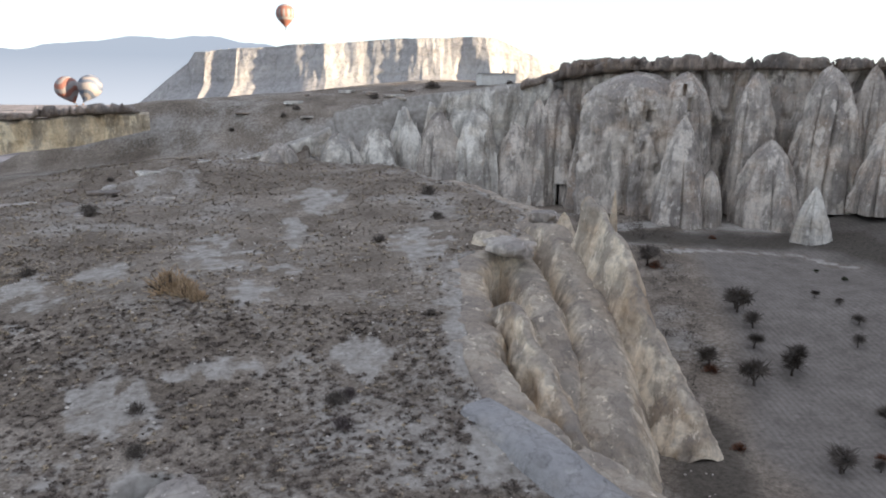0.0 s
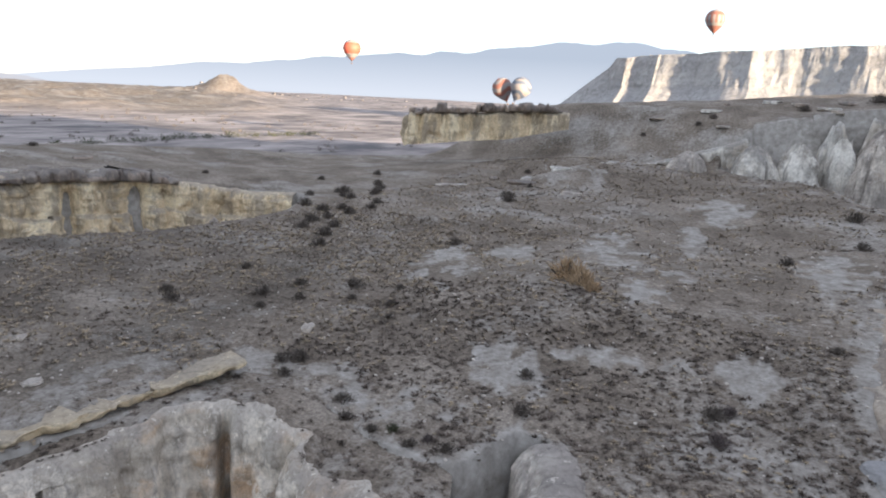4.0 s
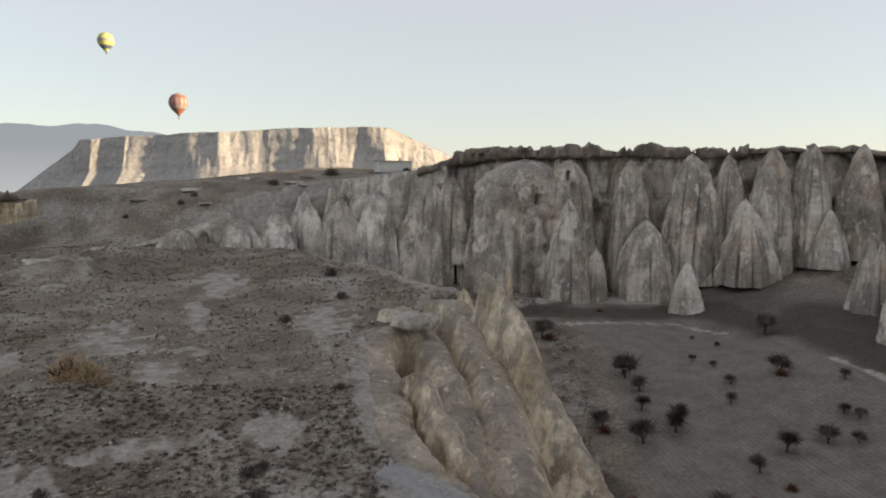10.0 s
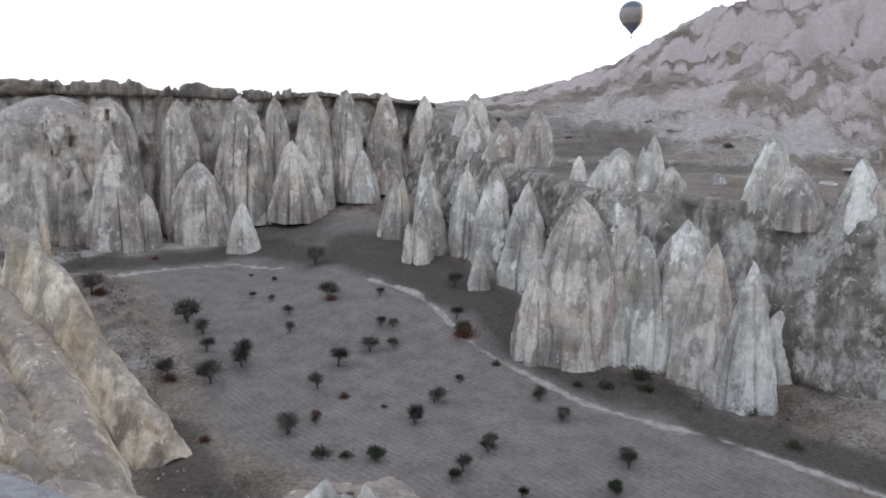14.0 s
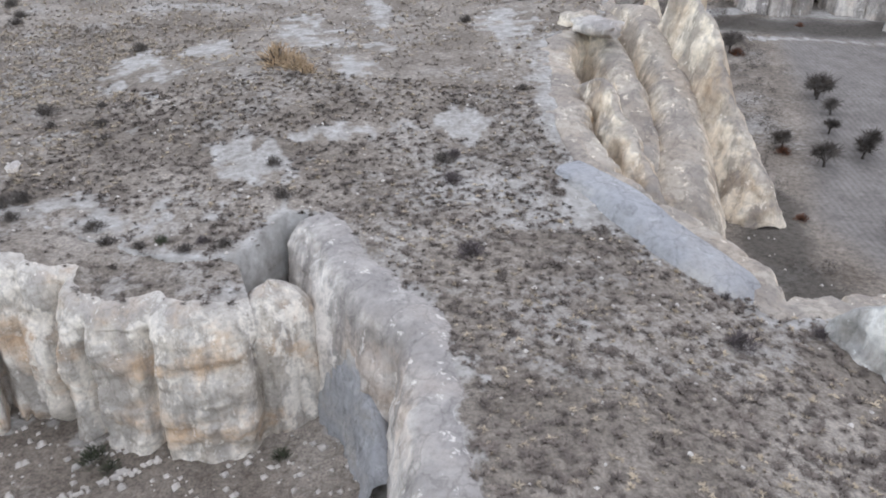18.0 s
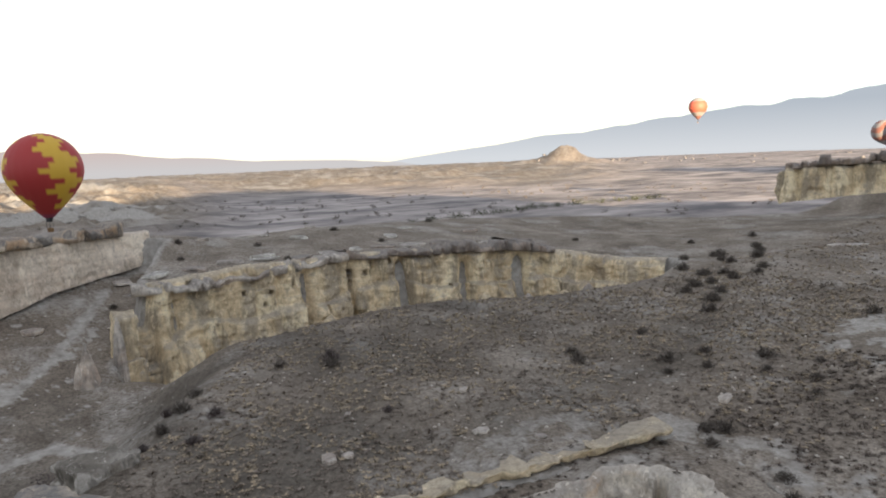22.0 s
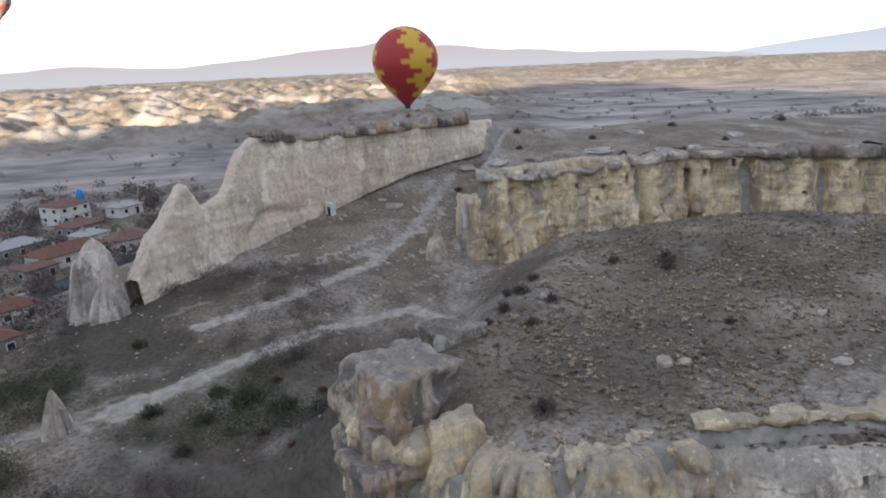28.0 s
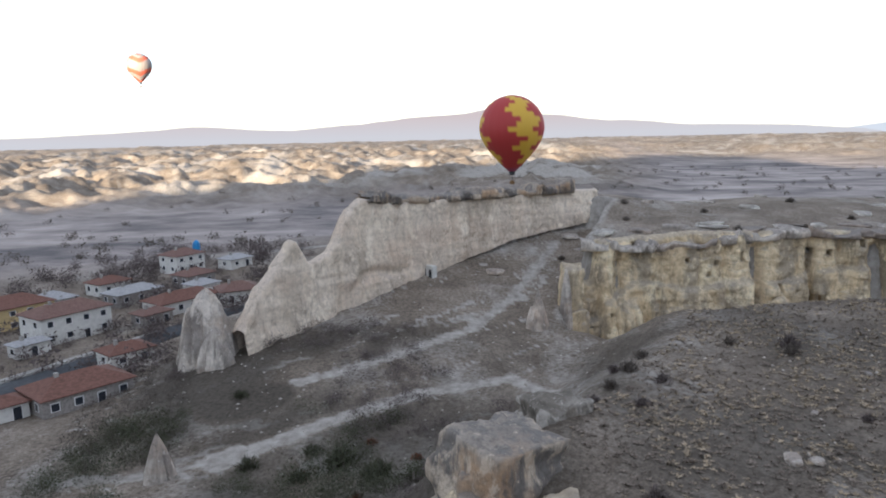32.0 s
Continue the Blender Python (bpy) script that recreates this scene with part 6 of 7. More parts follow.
ORCHARD = [
    (84, 124, 5.6), (72, 102, 4.7), (58, 79, 4.6), (78, 72, 3.6), (65, 80, 4.0), (40, 84, 4.9), (36, 89, 4.2), (48, 89, 4.3), (47, 107, 5.4), (63, 101, 2.5), (79, 95, 2.6), (47, 101, 3.8), (39, 129, 5.6), (40, 64, 4.1),
    (54, 57, 3.5), (61, 60, 3.0), (91, 87, 4.0), (56, 46, 2.6), (72, 51, 2.2), (69, 45, 2.2), (98, 105, 3.4), (73, 84, 2.4), (67, 62, 1.7), (65, 33, 2.7), (51, 74, 3.1),
]
ORCHARD = [(x, y, 1.7 * h) for x, y, h in ORCHARD]
ORCHARD += [
    (40.5, 64.1, 4.2), (44.3, 64.3, 3.0), (53.6, 56.4, 4.0), (60.3, 59.9, 4.4), (70.7, 50.2, 4.4), (68, 44.5, 3.6), (54.4, 44.8, 4.0), (49.3, 43.7, 4.8), (63.5, 32.1, 4.6), (46.3, 87.1, 7.6), (44.5, 94.8, 6.4), (47.3, 108.3, 6.6), (59.2, 94.7, 4.6), (71.9, 86.1, 4.4), (81.5, 77.3, 5.0), (68.2, 78.5, 4.0), (63.9, 108.3, 3.0), (61.9, 112.3, 3.0),
]
bare_trees = [build_tree(s, TWIG, "bare small fruit tree on the ploughed valley floor", 9, spread=0.8) for s in (1, 2, 3)]
scatter(bare_trees, ORCHARD, seed=1)
green_trees = [build_tree(s, LEAF_DARK, "small dark-leaved tree on the valley floor", 22, spread=1.0) for s in (4, 5)]
scatter(green_trees, [(44, 52, 3.8), (71, 129, 1.9), (73, 123, 1.9), (47, 43, 3.0), (58, 30, 3.2), (50, 36, 2.6)], seed=2)
rust_shrubs = [build_shrub(s, LEAF_RUST, label="rust-brown dry bush on the valley floor") for s in (11, 12)]
scatter(rust_shrubs, [(32, 69, 2.0), (46, 67, 1.8), (54, 63, 1.4), (52, 69, 2.0), (36, 88, 2.6), (59, 150, 2.2), (40, 128, 3.4), (72, 101, 3.0), (78, 72, 5.0), (-86, -20, 2.0), (-78, -26, 2.2), (-90, -26, 1.8), (-72, -22, 1.6)], 0.15, 3)
green_shrubs = [build_shrub(s, LEAF_DARK, label="dark green bush at the foot of the rocks") for s in (13, 14)]
scatter(green_shrubs, [
    (40, 57, 3.2), (42, 55, 2.2), (89, 46, 4.6), (82, 47, 3.0), (86, 43, 3.6), (90, 30, 3.0), (84, 22, 2.8), (79, 50, 2.2), (75, 62, 2.0), (-85, -29, 5.5), (-83, -24, 4.5), (-85, -40, 3.6), (-88, -33, 3.6), (-80, -20, 3.4), (-35, 31, 3.0),
    (-33, 30, 2.2), (-20, 32, 2.0), (-82, -33, 3.4), (-104, -47, 3.0), (-31.5, 42, 1.6), (-76, -34, 3.0),
], 0.2, 4)
BUSHES = [
    (-23.1, 48.9, 2.2), (-45.8, 44.0, 2.0), (-35.8, 41.1, 1.9), (-60.4, 55.0, 1.8), (-58.1, 59.2, 2.0), (-52.5, 62.5, 1.9), (-45.3, 60.1, 1.5), (-72.0, 51.3, 2.8), (-76.0, 83.0, 3.6), (-88.6, 114.9, 3.2), (-101.1, 119.0, 2.8),
    (-64.8, 128.1, 3.8), (-57.2, 94.5, 3.0), (-1.1, 73.8, 1.8), (-9.3, 105.5, 3.0), (-0.7, 119.4, 3.2), (-2.5, 138.2, 4.2), (-59.7, 203.1, 2.6), (-41.6, 206.0, 2.9), (-33.0, 41.0, 1.6), (-26.0, 41.5, 1.9), (-22.5, 41.8, 2.0), (-29.0, 40.8, 1.8), (-48.6, 40.6, 1.2), (-38.1, 43.4, 2.3),
]
BUSHES += [
    (-109, 129, 4.2), (-102, 108, 4.0), (-81, 90, 4.2), (-105, 138, 3.6), (-63, 58, 2.8), (-61.5, 63, 2.6), (-55.5, 66.5, 3.2), (-46.8, 47.3, 2.6), (-75, 53, 2.6), (-92.6, 25.6, 3.2), (-89.6, 5.2, 3.0), (-47, 63, 2.0), (-74.7, 66, 2.4), (-94.5, 105, 4.0),
    (-90, 96.5, 3.6), (-88, 105, 3.2), (-108, 141, 3.4), (-48, 46, 2.4), (-25.6, 55, 2.0), (-67, 132.5, 4.4), (-9.2, 57, 2.6), (-89, 100, 3.0), (-87, 111, 3.2), (-89, 93, 3.2), (-50, 69, 1.8), (-84, 2, 2.6), (-95, 8, 2.8), (-98, 20, 2.4),
]
thorn = [build_shrub(s, TWIG) for s in (21, 22, 23)]
scatter(thorn, BUSHES, 0.08, 6)
scatter([build_shrub(s, TWIG_MAUVE, label="greyish mauve dry bush among the tussocks") for s in (24, 25)], [
    (-5.7, 41.2, 3.0), (-8.0, 53.3, 2.4), (13.5, 33.5, 2.9), (20.0, 36.0, 1.7), (14.1, 39.4, 1.3), (-8.1, 58.0, 2.2), (-95.3, 26.5, 3.6), (-79.9, -0.6, 2.2), (-60.5, 1.0, 3.0), (-85, 8, 2.6), (-78, 4, 2.4), (-92, 4, 2.6), (-73, 24, 1.8), (-28, 42, 1.5),
], 0.1, 7)
scatter([build_shrub(s, TWIG, label="dark shrub on the upper plateau") for s in (26, 27)], [
    (-172, 22, 2.6), (-171, 40, 2.4), (-186, 66, 3.2), (-204, 107, 3.4), (-110, 128, 3.2), (-102, 133, 3.4), (-118, 154, 3.0), (-96, 124, 3.6), (-92, 108, 3.4), (-84, 96, 3.0), (-3, 222, 6.5), (-20, 214, 4.0), (-70, 150, 2.4), (-30, 190, 2.4), (-80, 170, 2.6),
    (-160, 20, 2.0), (-165, 70, 2.6), (-150, 122, 2.6), (-126, 140, 2.8), (-158, 6, 2.2), (-45, 204, 3.0), (20, 212, 3.0), (-150, 40, 2.2), (-110, 118, 3.0), (-98, 118, 3.2), (150, 90, 3.2), (140, 110, 3.0), (165, 70, 3.4), (150, 130, 2.8), (180, 100, 3.6), (128, 100, 2.6),
], 0.1, 8)
straw = build_shrub(31, STRAW, "straw_bush", "straw-coloured dry grass clump on the plateau")
scatter([straw], [(-31.3, 78.5, 6.4), (-28.5, 76.5, 4.6), (-26.8, 75.0, 3.2)], 0.35, 9)


# ---- tussocks and stones ----
def build_tussocks(name, label, material, count, box, size, blades, seed, keep=0.0, wide=0.22, clear=0.9):
    """Low domes of dry blades, thick where the noise says so and thin on bare patches."""
    rs = np.random.RandomState(seed)
    x = rs.uniform(box[0], box[1], count)
    y = rs.uniform(box[2], box[3], count)
    inside = np.zeros(count, bool)
    for poly in (V1, V2, V3, V4):
        inside |= signed(x, y, poly) > -1.2
    ok = ~inside & (fbm(x / 6, y / 6, 0, 3, seed) > keep - 0.35 + 0.3 * rs.rand(count))
    for px, py, pw, ph, pa, amount in PATCHES:
        ca, sn = math.cos(radians(pa)), math.sin(radians(pa))
        ok &= (((x - px) * ca + (y - py) * sn) / pw) ** 2 + ((-(x - px) * sn + (y - py) * ca) / ph) ** 2 > (clear if amount > 0.7 else 0.0)
    x, y = x[ok], y[ok]
    z = land(x, y)[0]
    n = len(x)
    s = size * (0.45 + 0.95 * rs.rand(n) ** 1.6)
    squash = rs.uniform(0.55, 1.0, n)
    a = rs.uniform(0, 6.283, (n, blades))
    e = rs.uniform(0.15, 1.5, (n, blades))
    d = rs.uniform(0.0, 0.55, (n, blades))
    ln = s[:, None] * rs.uniform(0.6, 1.2, (n, blades))
    c = np.stack([x, y, z - 0.03], -1)[:, None, :] + np.stack([np.cos(a) * d, np.sin(a) * d, 0.25 * (1 - d)], -1) * s[:, None, None]
    off = np.stack([np.cos(a) * np.cos(e), np.sin(a) * np.cos(e), np.sin(e) * 0.62 * squash[:, None]], -1) * ln[..., None]
    side = np.stack([-np.sin(a), np.cos(a), 0 * a], -1) * (wide * s)[:, None, None]
    V = np.stack([c - side, c + side, c + off], 2).reshape(-1, 3)
    F = np.arange(len(V)).reshape(-1, 3)
    tagged(new(name, mesh_from(name, V, F, material, False)), label, "grass", kind="stuff")


TUFT_DARK = plain_material("dark_tussock", (0.135, 0.11, 0.092), 0.95, 0.4, 0.5, coords="world")
TUFT = plain_material("brown_tussock", (0.19, 0.158, 0.13), 0.95, 0.45, 0.6, coords="world")
TUFT_TAN = plain_material("tan_tussock", (0.32, 0.26, 0.185), 0.95, 0.4, 0.6, coords="world")
NEAR, HILL, BACK = (-50, 36, 16, 75), (-118, -45, -4, 110), (-100, 20, 70, 195)
build_tussocks("thorn_cushions", "dark dry cushion plants on the plateau", TUFT_DARK, 8200, NEAR, 0.37, 24, 61, -0.45, 0.16, 0.6)
build_tussocks("grass_tussocks", "brown dry grass tussocks on the plateau", TUFT, 6500, NEAR, 0.28, 14, 66, -0.2, 0.2)
build_tussocks("grass_tussocks_tan", "tan dry grass tussocks on the plateau", TUFT_TAN, 3600, NEAR, 0.30, 14, 62, 0.0)
build_tussocks("thorn_cushions_hill", "dark dry cushion plants on the rounded hill", TUFT, 5600, HILL, 0.44, 14, 63, 0.0, 0.18)
build_tussocks("grass_tussocks_hill", "brown dry grass on the rounded hill", TUFT, 8000, HILL, 0.38, 9, 67)
build_tussocks("grass_tussocks_hill_tan", "tan dry grass on the rounded hill", TUFT_TAN, 15000, HILL, 0.40, 9, 64, 0.12)
build_tussocks("thorn_cushions_back", "dark dry cushion plants on the back of the plateau", TUFT, 7000, BACK, 0.48, 12, 65, 0.0, 0.2)
build_tussocks("grass_tussocks_back", "tan dry grass on the back of the plateau", TUFT_TAN, 9000, BACK, 0.46, 7, 68, 0.05)


def build_brow_tussocks():
    """Cushions scattered on the grassy brow above the court."""
    rs = np.random.RandomState(69)
    me = SLOPES[0].data
    co = np.empty(len(me.vertices) * 3, np.float32)
    me.vertices.foreach_get("co", co)
    co = co.reshape(-1, 3)
    c = co[rs.choice(len(co), 520, replace=False)]
    n, blades = len(c), 20
    s = 0.34 * (0.45 + 0.95 * rs.rand(n) ** 1.6)
    a, e, d = rs.uniform(0, 6.283, (n, blades)), rs.uniform(0.15, 1.5, (n, blades)), rs.uniform(0, 0.55, (n, blades))
    p = c[:, None, :] + np.stack([np.cos(a) * d, np.sin(a) * d, 0.25 * (1 - d)], -1) * s[:, None, None]
    off = np.stack([np.cos(a) * np.cos(e), np.sin(a) * np.cos(e), np.sin(e) * 0.55], -1) * (s[:, None] * rs.uniform(0.6, 1.2, (n, blades)))[..., None]
    side = np.stack([-np.sin(a), np.cos(a), 0 * a], -1) * (0.16 * s)[:, None, None]
    V = np.stack([p - side, p + side, p + off], 2).reshape(-1, 3)
    tagged(new("brow_tussocks", mesh_from("brow_tussocks", V, np.arange(len(V)).reshape(-1, 3), TUFT_DARK, False)), "dark cushions on the pale slope above the court", "grass", kind="stuff")


build_brow_tussocks()


def build_pebbles(name, label, material, count, box, size, seed, only=None):
    rs = np.random.RandomState(seed)
    x, y = rs.uniform(box[0], box[1], count), rs.uniform(box[2], box[3], count)
    if only is not None:
        k = signed(x, y, only) > 1.0
        x, y = x[k], y[k]
    z = land(x, y)[0]
    n = len(x)
    s = size * rs.uniform(0.3, 1.0, n) ** 2 + 0.06
    shape = np.array([(1, 0, 0), (-1, 0, 0), (0, 1, 0), (0, -1, 0), (0, 0, 0.7), (0, 0, -0.7)])
    V = np.stack([x, y, z], -1)[:, None, :] + shape[None] * s[:, None, None] * rs.uniform(0.6, 1.3, (n, 6, 1))
    tri = np.array([(0, 2, 4), (2, 1, 4), (1, 3, 4), (3, 0, 4), (2, 0, 5), (1, 2, 5), (3, 1, 5), (0, 3, 5)])
    F = (np.arange(n)[:, None, None] * 6 + tri[None]).reshape(-1, 3)
    tagged(new(name, mesh_from(name, V.reshape(-1, 3), F, material, False)), label, "stones", kind="stuff")


build_pebbles("loose_stones", "pale loose stones on the plateau", TUFF, 1500, (-100, 30, 15, 120), 0.24, 71)
build_pebbles("loose_stones_slope", "loose stones on the slope below the ridge", SCREE, 900, (-180, -50, -70, 10), 0.32, 72, V3)
build_pebbles("loose_stones_court", "broken stones on the floor of the court", TUFF, 700, (-50, -10, 5, 36), 0.5, 73, V2)


def build_rubble_wall(line, label, seed):
    """A low dry-stone wall fallen into a line of rubble."""
    rs2 = np.random.RandomState(seed)
    (ax, ay), (bx, by) = line
    root = tagged(new("rubble_wall"), label, "wall")
    root.location = (ax, ay, spot(ax, ay))
    for i in range(46):
        t = i / 45
        bm = bmesh.new()
        bmesh.ops.create_icosphere(bm, subdivisions=1, radius=rs2.uniform(0.14, 0.32))
        for v in bm.verts:
            v.co *= rs2.uniform(0.75, 1.2)
        st = part("stone", bm, TUFF, root)
        x, y = ax + (bx - ax) * t + rs2.normal(0, 0.25), ay + (by - ay) * t + rs2.normal(0, 0.25)
        st.location = (x - ax, y - ay, spot(x, y) - root.location.z + 0.12)


build_rubble_wall(((-39, 24.2), (-29.1, 31)), "low line of pale rubble across the court floor", 3)
build_rubble_wall(((-46, 19.5), (-43.5, 24.5)), "heap of pale rubble below the rock-cut rooms", 4)


# ---- village ----
RENDER_WHITE = plain_material("white_render", (0.62, 0.61, 0.58), 0.9, 0.12, 1.5)
RENDER_YELLOW = plain_material("ochre_render", (0.55, 0.42, 0.22), 0.9, 0.12, 1.5)
STONE_WALL = plain_material("grey_stone_wall", (0.26, 0.24, 0.225), 0.95, 0.35, 2.5)
ROOF_RED = plain_material("red_roof_tiles", (0.15, 0.075, 0.058), 0.85, 0.3, 2.0)
ROOF_BROWN = plain_material("brown_roof_tiles", (0.16, 0.095, 0.08), 0.85, 0.3, 2.0)
ROOF_GREY = plain_material("grey_sheet_roof", (0.30, 0.30, 0.31), 0.6, 0.25, 2.0)
PANE = plain_material("dark_window_glass", (0.03, 0.035, 0.045), 0.15, 0.2, 1.0)
FRAME_WHITE = plain_material("white_window_frame", (0.7, 0.7, 0.7), 0.5, 0.05, 2.0)
ASPHALT = plain_material("asphalt", (0.055, 0.06, 0.068), 0.9, 0.25, 1.2)
FAR_STONE = plain_material("far_stone", (0.16, 0.15, 0.15), 0.95, 0.3, 0.02)
CONCRETE = plain_material("concrete", (0.34, 0.33, 0.31), 0.9, 0.2, 1.5)
BLUE_TANK = plain_material("blue_plastic", (0.03, 0.22, 0.50), 0.4, 0.1, 2.0)


def box(size, at=(0, 0, 0), bevel=0.0):
    bm = bmesh.new()
    bmesh.ops.create_cube(bm, size=1, matrix=Matrix.Translation(at) @ Matrix.Diagonal((*size, 1)))
    if bevel:
        bmesh.ops.bevel(bm, geom=bm.edges[:], offset=bevel, segments=2, affect="EDGES")
    return bm


def build_house(x, y, w, d, h, turn, wall, roof, storeys, label, flat=False, z=None, openings=True):
    base = spot(x, y) if z is None else z
    root = tagged(new("house"), label, "house", group="houses of the village")
    root.matrix_world = pose(x, y, base - 0.3, 0, 0, turn)
    part("wall", box((w, d, h + 0.3), (0, 0, (h + 0.3) / 2), 0.03), wall, root)
    bm = bmesh.new()
    o = 0.45
    z0 = h + 0.3
    rise = 0.35 if flat else min(w, d) * 0.23
    inset = min(w, d) / 2 * 0.92
    pts = [(-w / 2 - o, -d / 2 - o, z0), (w / 2 + o, -d / 2 - o, z0), (w / 2 + o, d / 2 + o, z0), (-w / 2 - o, d / 2 + o, z0)]
    low = [bm.verts.new((a, b, c)) for a, b, c in pts]
    mid = [bm.verts.new((a, b, c + 0.16)) for a, b, c in pts]
    if w >= d:
        r = [bm.verts.new((-w / 2 + inset, 0, z0 + rise)), bm.verts.new((w / 2 - inset, 0, z0 + rise))]
        tops = [(mid[0], mid[1], r[1], r[0]), (mid[1], mid[2], r[1]), (mid[2], mid[3], r[0], r[1]), (mid[3], mid[0], r[0])]
    else:
        r = [bm.verts.new((0, -d / 2 + inset, z0 + rise)), bm.verts.new((0, d / 2 - inset, z0 + rise))]
        tops = [(mid[0], mid[1], r[0]), (mid[1], mid[2], r[1], r[0]), (mid[2], mid[3], r[1]), (mid[3], mid[0], r[0], r[1])]
    bm.faces.new(low[::-1])
    for i in range(4):
        bm.faces.new((low[i], low[(i + 1) % 4], mid[(i + 1) % 4], mid[i]))
    for q in tops:
        bm.faces.new(q)
    bmesh.ops.recalc_face_normals(bm, faces=bm.faces[:])
    tiles = part("roof", bm, roof, root)
    part("chimney", box((0.6, 0.6, 1.2), (w * 0.22, 0.3, z0 + rise * 0.8 + 0.3), 0.03), CONCRETE, tiles)
    sh = h / storeys
    for side, (length, depth) in enumerate(((w, d), (d, w), (w, d), (d, w))):
        count = max(1, int(length / 3.2)) if openings else 0
        for s in range(storeys):
            for i in range(count):
                u = (i + 0.5) / count * length - length / 2
                m = Matrix.Rotation(side * math.pi / 2, 4, "Z") @ Matrix.Translation((u, -depth / 2, 0.3 + sh * s + sh * 0.55))
                door = s == 0 and i == count // 2 and side in (0, 2)
                hh = 2.0 if door else sh * 0.42
                dz = (1.0 + 0.05) - sh * 0.55 if door else 0
                fr = part("door" if door else "window", box((1.35, 0.10, hh + 0.14), (0, -0.02, dz), 0.01), FRAME_WHITE, root)
                fr.matrix_local = m
                pane = part("pane", box((1.1, 0.06, hh - 0.08), (0, -0.05, dz)), PANE, fr)
    return root


HOUSES = [
    (-151.3, -100, 15, 9, 5.9, -32, RENDER_WHITE, ROOF_BROWN, 2, "two-storey white house with a brown hipped roof"),
    (-163, -120, 15, 10, 5.2, -32, RENDER_YELLOW, ROOF_RED, 2, "ochre house with a red tiled roof"),
    (-176, -118, 8.4, 8, 3.4, -32, RENDER_WHITE, ROOF_GREY, 1, "small pale house with a light roof"),
    (-111, -75, 13.5, 9, 2.9, -38, STONE_WALL, ROOF_RED, 1, "low stone house with a red hipped roof"),
    (-169, -82, 16, 8, 3.0, -34, RENDER_WHITE, ROOF_RED, 1, "long white house with a red roof"),
    (-176, -71, 9.5, 8, 4.0, -60, RENDER_WHITE, ROOF_BROWN, 1, "white house behind the rock cone"),
    (-213, -100, 10, 8, 5.0, -30, RENDER_WHITE, ROOF_BROWN, 2, "pale house with balconies at the village edge"),
    (-181, -100, 12.4, 7, 2.8, -30, STONE_WALL, ROOF_GREY, 1, "long grey-roofed stone store building"),
    (-157, -84, 7, 5, 2.6, -32, STONE_WALL, ROOF_BROWN, 1, "small stone outbuilding by the road"),
    (-130.5, -77, 8, 6, 2.6, -38, RENDER_WHITE, ROOF_RED, 1, "low white house with a rust roof"),
    (-138, -100, 6.3, 4, 2.5, -32, RENDER_WHITE, ROOF_GREY, 1, "small white shed by the road"),
    (-104, -83, 6.6, 5, 2.4, -38, RENDER_WHITE, ROOF_RED, 1, "small house with an orange-red roof"),
    (-216, -85, 8, 6, 2.6, -30, RENDER_WHITE, ROOF_GREY, 1, "white shed at the village edge"),
    (-196, -90, 9, 7, 3.0, -30, STONE_WALL, ROOF_BROWN, 1, "brown-roofed stone house in the village"),
    (-192, -112, 9, 7, 3.0, -30, RENDER_WHITE, ROOF_RED, 1, "red-roofed white house in the village"),
    (-186, -84, 7, 6, 2.8, -30, RENDER_WHITE, ROOF_GREY, 1, "grey-roofed white house in the village"),
]
for row in HOUSES:
    build_house(*row[:9], row[9])
tank = tagged(new("water_tank", mesh_from("water_tank", *tower_mesh(2.2, 1.3, 5, sharp=3.0, waist=0.98, lobes=0.02, cols=24, rows=12), BLUE_TANK)), "round blue plastic water tank", "tank")
tank.location = (-217, -97, spot(-217, -97) + 6.1)
hut = build_house(17, 226, 11, 6, 3.2, 12, RENDER_WHITE, ROOF_GREY, 1, "lone pale shed on the upper plateau", True, None, False)


def build_strip(name, label, line, width, material, lift, category):
    """A road draped on the land."""
    p = np.array(line, float)
    s = np.concatenate([[0], np.cumsum(np.hypot(*np.diff(p, axis=0).T))])
    u = np.arange(0, s[-1], 1.0)
    x, y = np.interp(u, s, p[:, 0]), np.interp(u, s, p[:, 1])
    tx, ty = np.gradient(x), np.gradient(y)
    ln = np.hypot(tx, ty)
    zc = land(x, y)[0]
    zc = np.convolve(np.pad(zc, 6, "edge"), np.ones(13) / 13, "valid")
    rows = []
    for o, dz in ((-0.5, -0.9), (-0.5, 0), (-0.2, 0.05), (0.2, 0.05), (0.5, 0), (0.5, -0.9)):
        rows.append(np.stack([x - ty / ln * o * width, y + tx / ln * o * width, zc + lift + dz], -1))
    me = mesh_from(name, np.array(rows).reshape(-1, 3), grid_faces(6, len(u)), material)
    return tagged(new(name, me), label, category, kind="structure")


ROAD = [(-95, -102), (-113, -92), (-131, -84), (-146, -74), (-160, -62), (-190, -50), (-230, -52)]
build_strip("road", "asphalt village road", ROAD, 6.5, ASPHALT, 0.45, "road")
build_strip("pavement", "pale concrete pavement beside the road", [(a - 2.2, b - 4.6) for a, b in ROAD[:4]], 1.6, CONCRETE, 0.55, "pavement")


# white painted hut front below the ridge cliff
hut_front = tagged(new("cave_house"), "whitewashed front of a cave house with dark doorways", "house")
hut_front.matrix_world = pose(-151.5, -22, -29.3, 0, 0, 42)
part("wall", box((3.4, 1.2, 2.6), (0, 0, 1.3), 0.1), RENDER_WHITE, hut_front)
for dx in (-0.9, 0.9):
    part("door", box((0.8, 0.2, 1.7), (dx, -0.6, 0.95), 0.02), PANE, hut_front, "dark doorway")

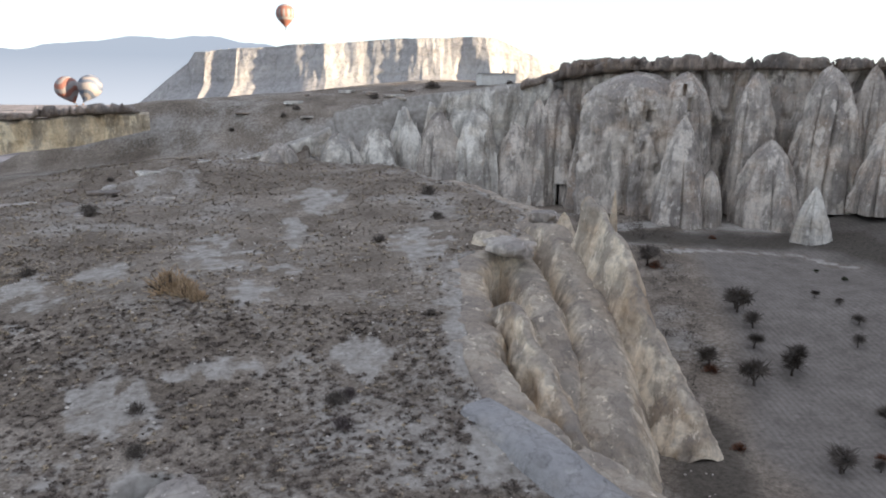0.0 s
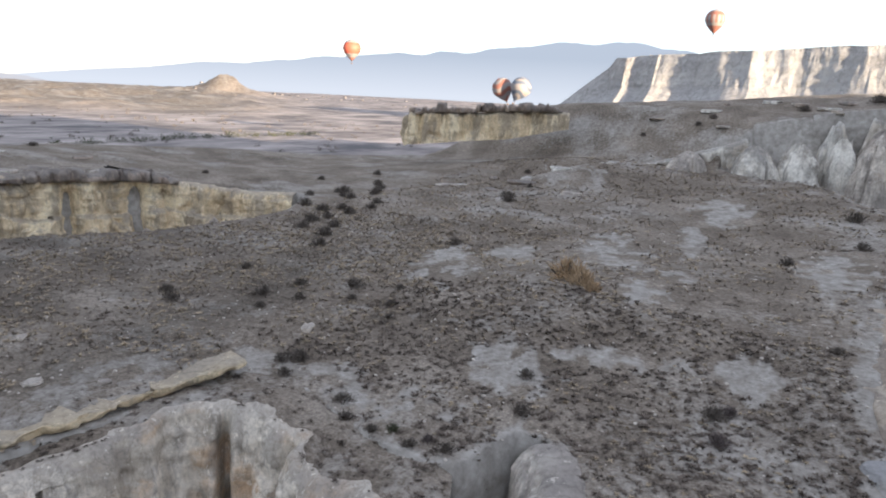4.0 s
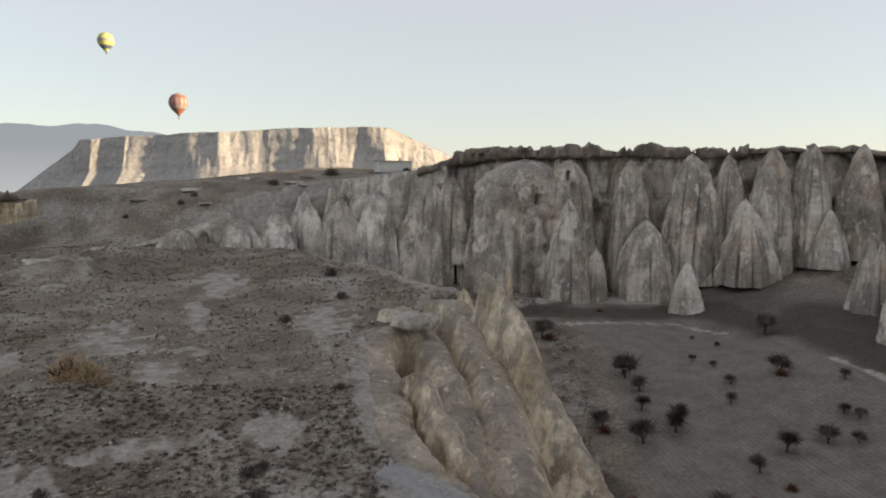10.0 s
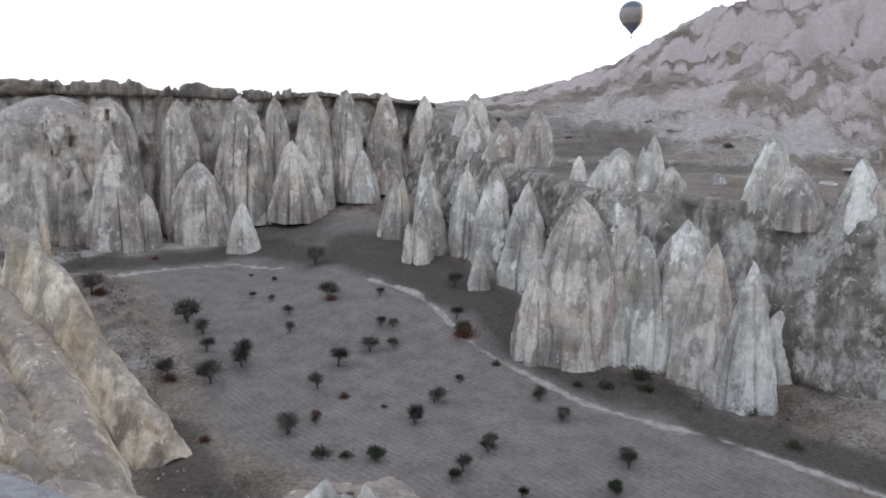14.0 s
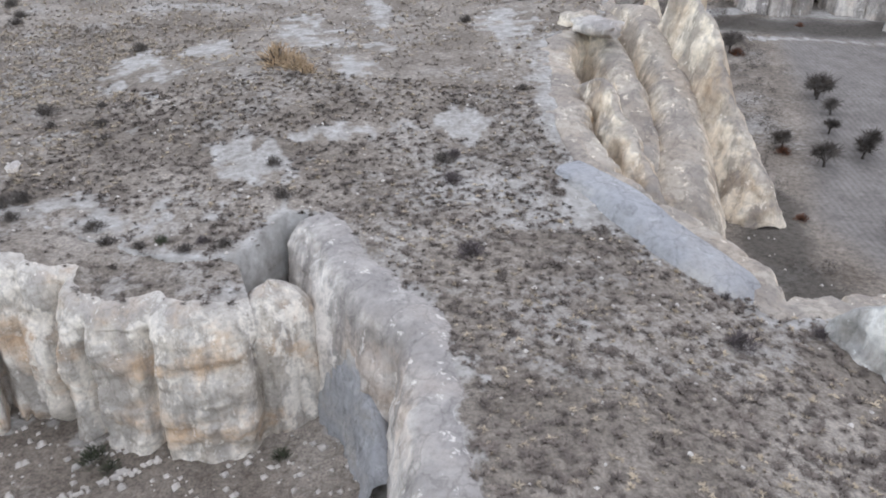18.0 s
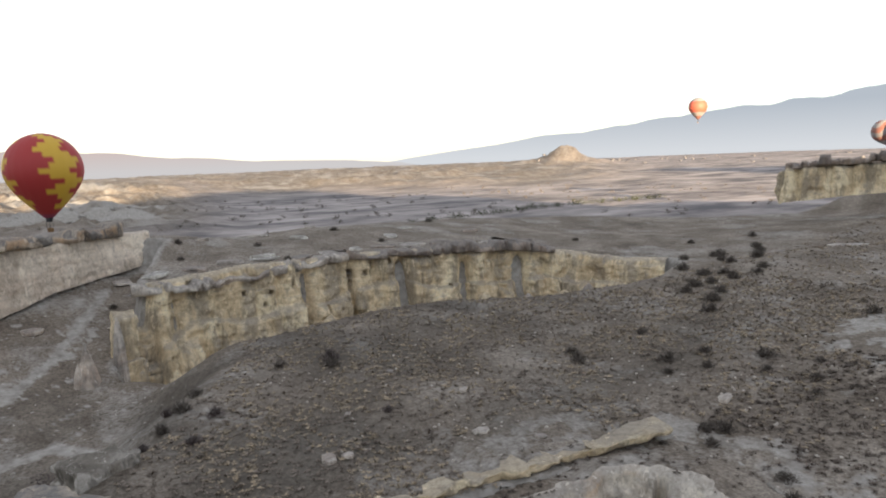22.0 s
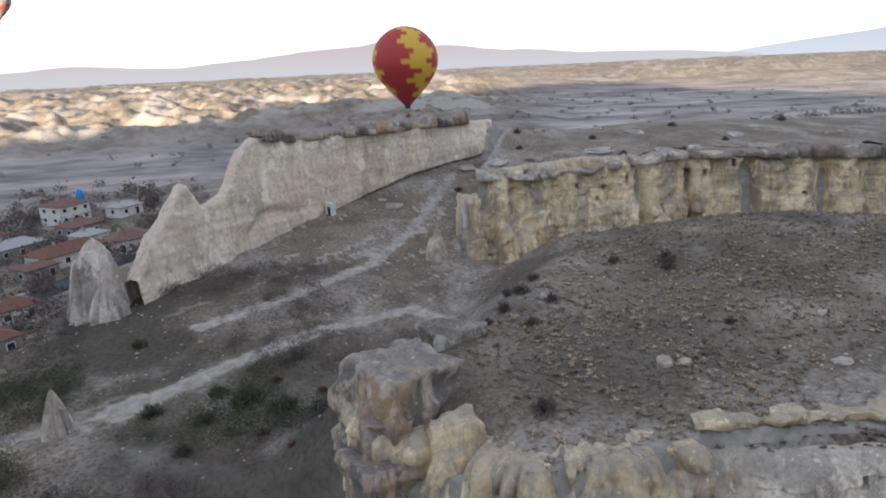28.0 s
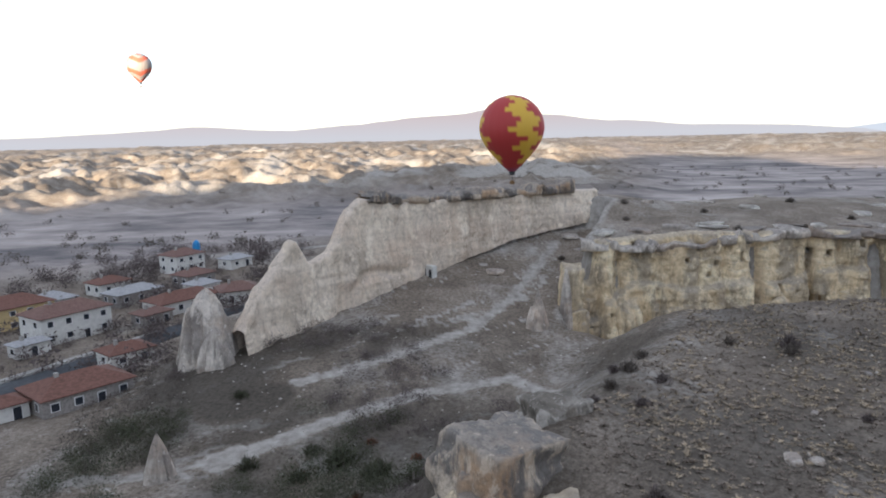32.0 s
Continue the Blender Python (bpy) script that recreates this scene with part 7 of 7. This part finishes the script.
# ---- trees on the plain and in the village ----
def build_grove(name, label, spots, size, leaf, seed, blades=60, thin=0.10):
    rs = np.random.RandomState(seed)
    c = np.array(spots, float)
    z = land(c[:, 0], c[:, 1])[0]
    n = len(c)
    s = size * rs.uniform(0.5, 1.2, n)
    d = rs.normal(size=(n, blades, 3)) * np.array([0.36, 0.36, 0.24])
    d = np.clip(d, -0.9, 0.9)
    p = np.stack([c[:, 0], c[:, 1], z + 0.34 * s], -1)[:, None, :] + d * s[:, None, None]
    a = rs.normal(size=(n, blades, 3)) * (thin * s)[:, None, None]
    b = rs.normal(size=(n, blades, 3)) * (thin * s)[:, None, None]
    V = np.stack([p, p + a, p + b], 2).reshape(-1, 3)
    tagged(new(name, mesh_from(name, V, np.arange(len(V)).reshape(-1, 3), leaf, False)), label, "trees", kind="stuff")


rs = np.random.RandomState(9)
row = [(-438 - 0.3 * min(i, 80) + rs.normal(0, 4), 230 + 1.9 * i + rs.normal(0, 3)) for i in range(150)]
build_grove("far_tree_rows", "dark far rows of trees on the plain", row, 5, LEAF_DARK, 91, 40)
spread = [(-rs.uniform(260, 900), rs.uniform(-500, 700)) for i in range(420)]
build_grove("far_scrub", "scattered far trees and scrub on the plain", spread, 3.4, TWIG, 92, 46, 0.15)
vill = [(-rs.uniform(120, 240), -rs.uniform(62, 140)) for i in range(190)]
build_grove("village_trees", "bare brown garden trees between the houses", vill, 4.4, TWIG_MAUVE, 93, 300, 0.065)
river = [(-rs.uniform(255, 330), -rs.uniform(-60, 200)) for i in range(90)]
build_grove("river_trees", "bare trees along the far stream bed", river, 4.2, TWIG, 94, 120, 0.10)
far_houses = []
for i in range(45):
    a, r = radians(rs.uniform(-52, -26)), rs.uniform(2000, 3400)
    far_houses.append((r * math.sin(a), r * math.cos(a)))
V, F = [], []
for i, (fx, fy) in enumerate(far_houses):
    fz, w, h = spot(fx, fy), rs.uniform(3, 7), rs.uniform(2, 4)
    k = len(V)
    V += [(fx + sx * w, fy + sy * w * 0.6, fz + (h if t else -2)) for t in (0, 1) for sx, sy in ((-1, -1), (1, -1), (1, 1), (-1, 1))]
    F += [(k, k + 1, k + 5, k + 4), (k + 1, k + 2, k + 6, k + 5), (k + 2, k + 3, k + 7, k + 6), (k + 3, k, k + 4, k + 7), (k + 4, k + 5, k + 6, k + 7)]
tagged(new("far_town", mesh_from("far_town", V, F, FAR_STONE, False)), "far pale buildings of a town on the plain", "town", kind="stuff")

# dark scrub at the foot of the valley sides
fx, fy = rs.uniform(22, 125, 3000), rs.uniform(20, 175, 3000)
ok = (signed(fx, fy, V1) > 1.0) & (signed(fx, fy, FIELD) < -0.5) & (fx > 24 + 0.05 * fy)
foot = list(zip(fx[ok], fy[ok]))[:700]
build_grove("valley_scrub", "dark dry scrub at the foot of the rock towers", foot, 1.7, TWIG, 95, 90, 0.07)
fx, fy = rs.uniform(-130, -62, 2400), rs.uniform(-62, -6, 2400)
ok = (signed(fx, fy, V3) > 4.0) & (fbm(fx / 14, fy / 14, 0, 3, 97) > -0.02)
slope = list(zip(fx[ok], fy[ok]))[:420]
build_grove("slope_scrub", "dark dry scrub on the slope beside the track", slope, 1.8, TWIG_MAUVE, 96, 110, 0.06)

# rows of low vines on the terraces above the village
vines = []
for i in range(26):
    for j in range(22):
        a, b = i / 25, j / 21
        vx, vy = -121 + 33 * a + rs.normal(0, 0.5), -60 - 15 * b + 9 * a + rs.normal(0, 0.35)
        if rs.rand() < 0.7:
            vines.append((vx, vy))
build_grove("vine_rows", "rows of low dark leafless vines on the terraces", vines, 1.15, TWIG, 98, 40, 0.10)
gx, gy = rs.uniform(-100, -66, 1500), rs.uniform(-64, -16, 1500)
ok = (signed(gx, gy, V3) > 3.0) & (fbm(gx / 10, gy / 10, 0, 3, 99) > 0.0) & (line_gap(gx, gy, TRACKS[0][0], 60) > 3.0)
build_grove("thicket", "dark green and brown thicket in the hollow", list(zip(gx[ok], gy[ok]))[:420], 2.4, LEAF_DARK, 99, 190, 0.04)
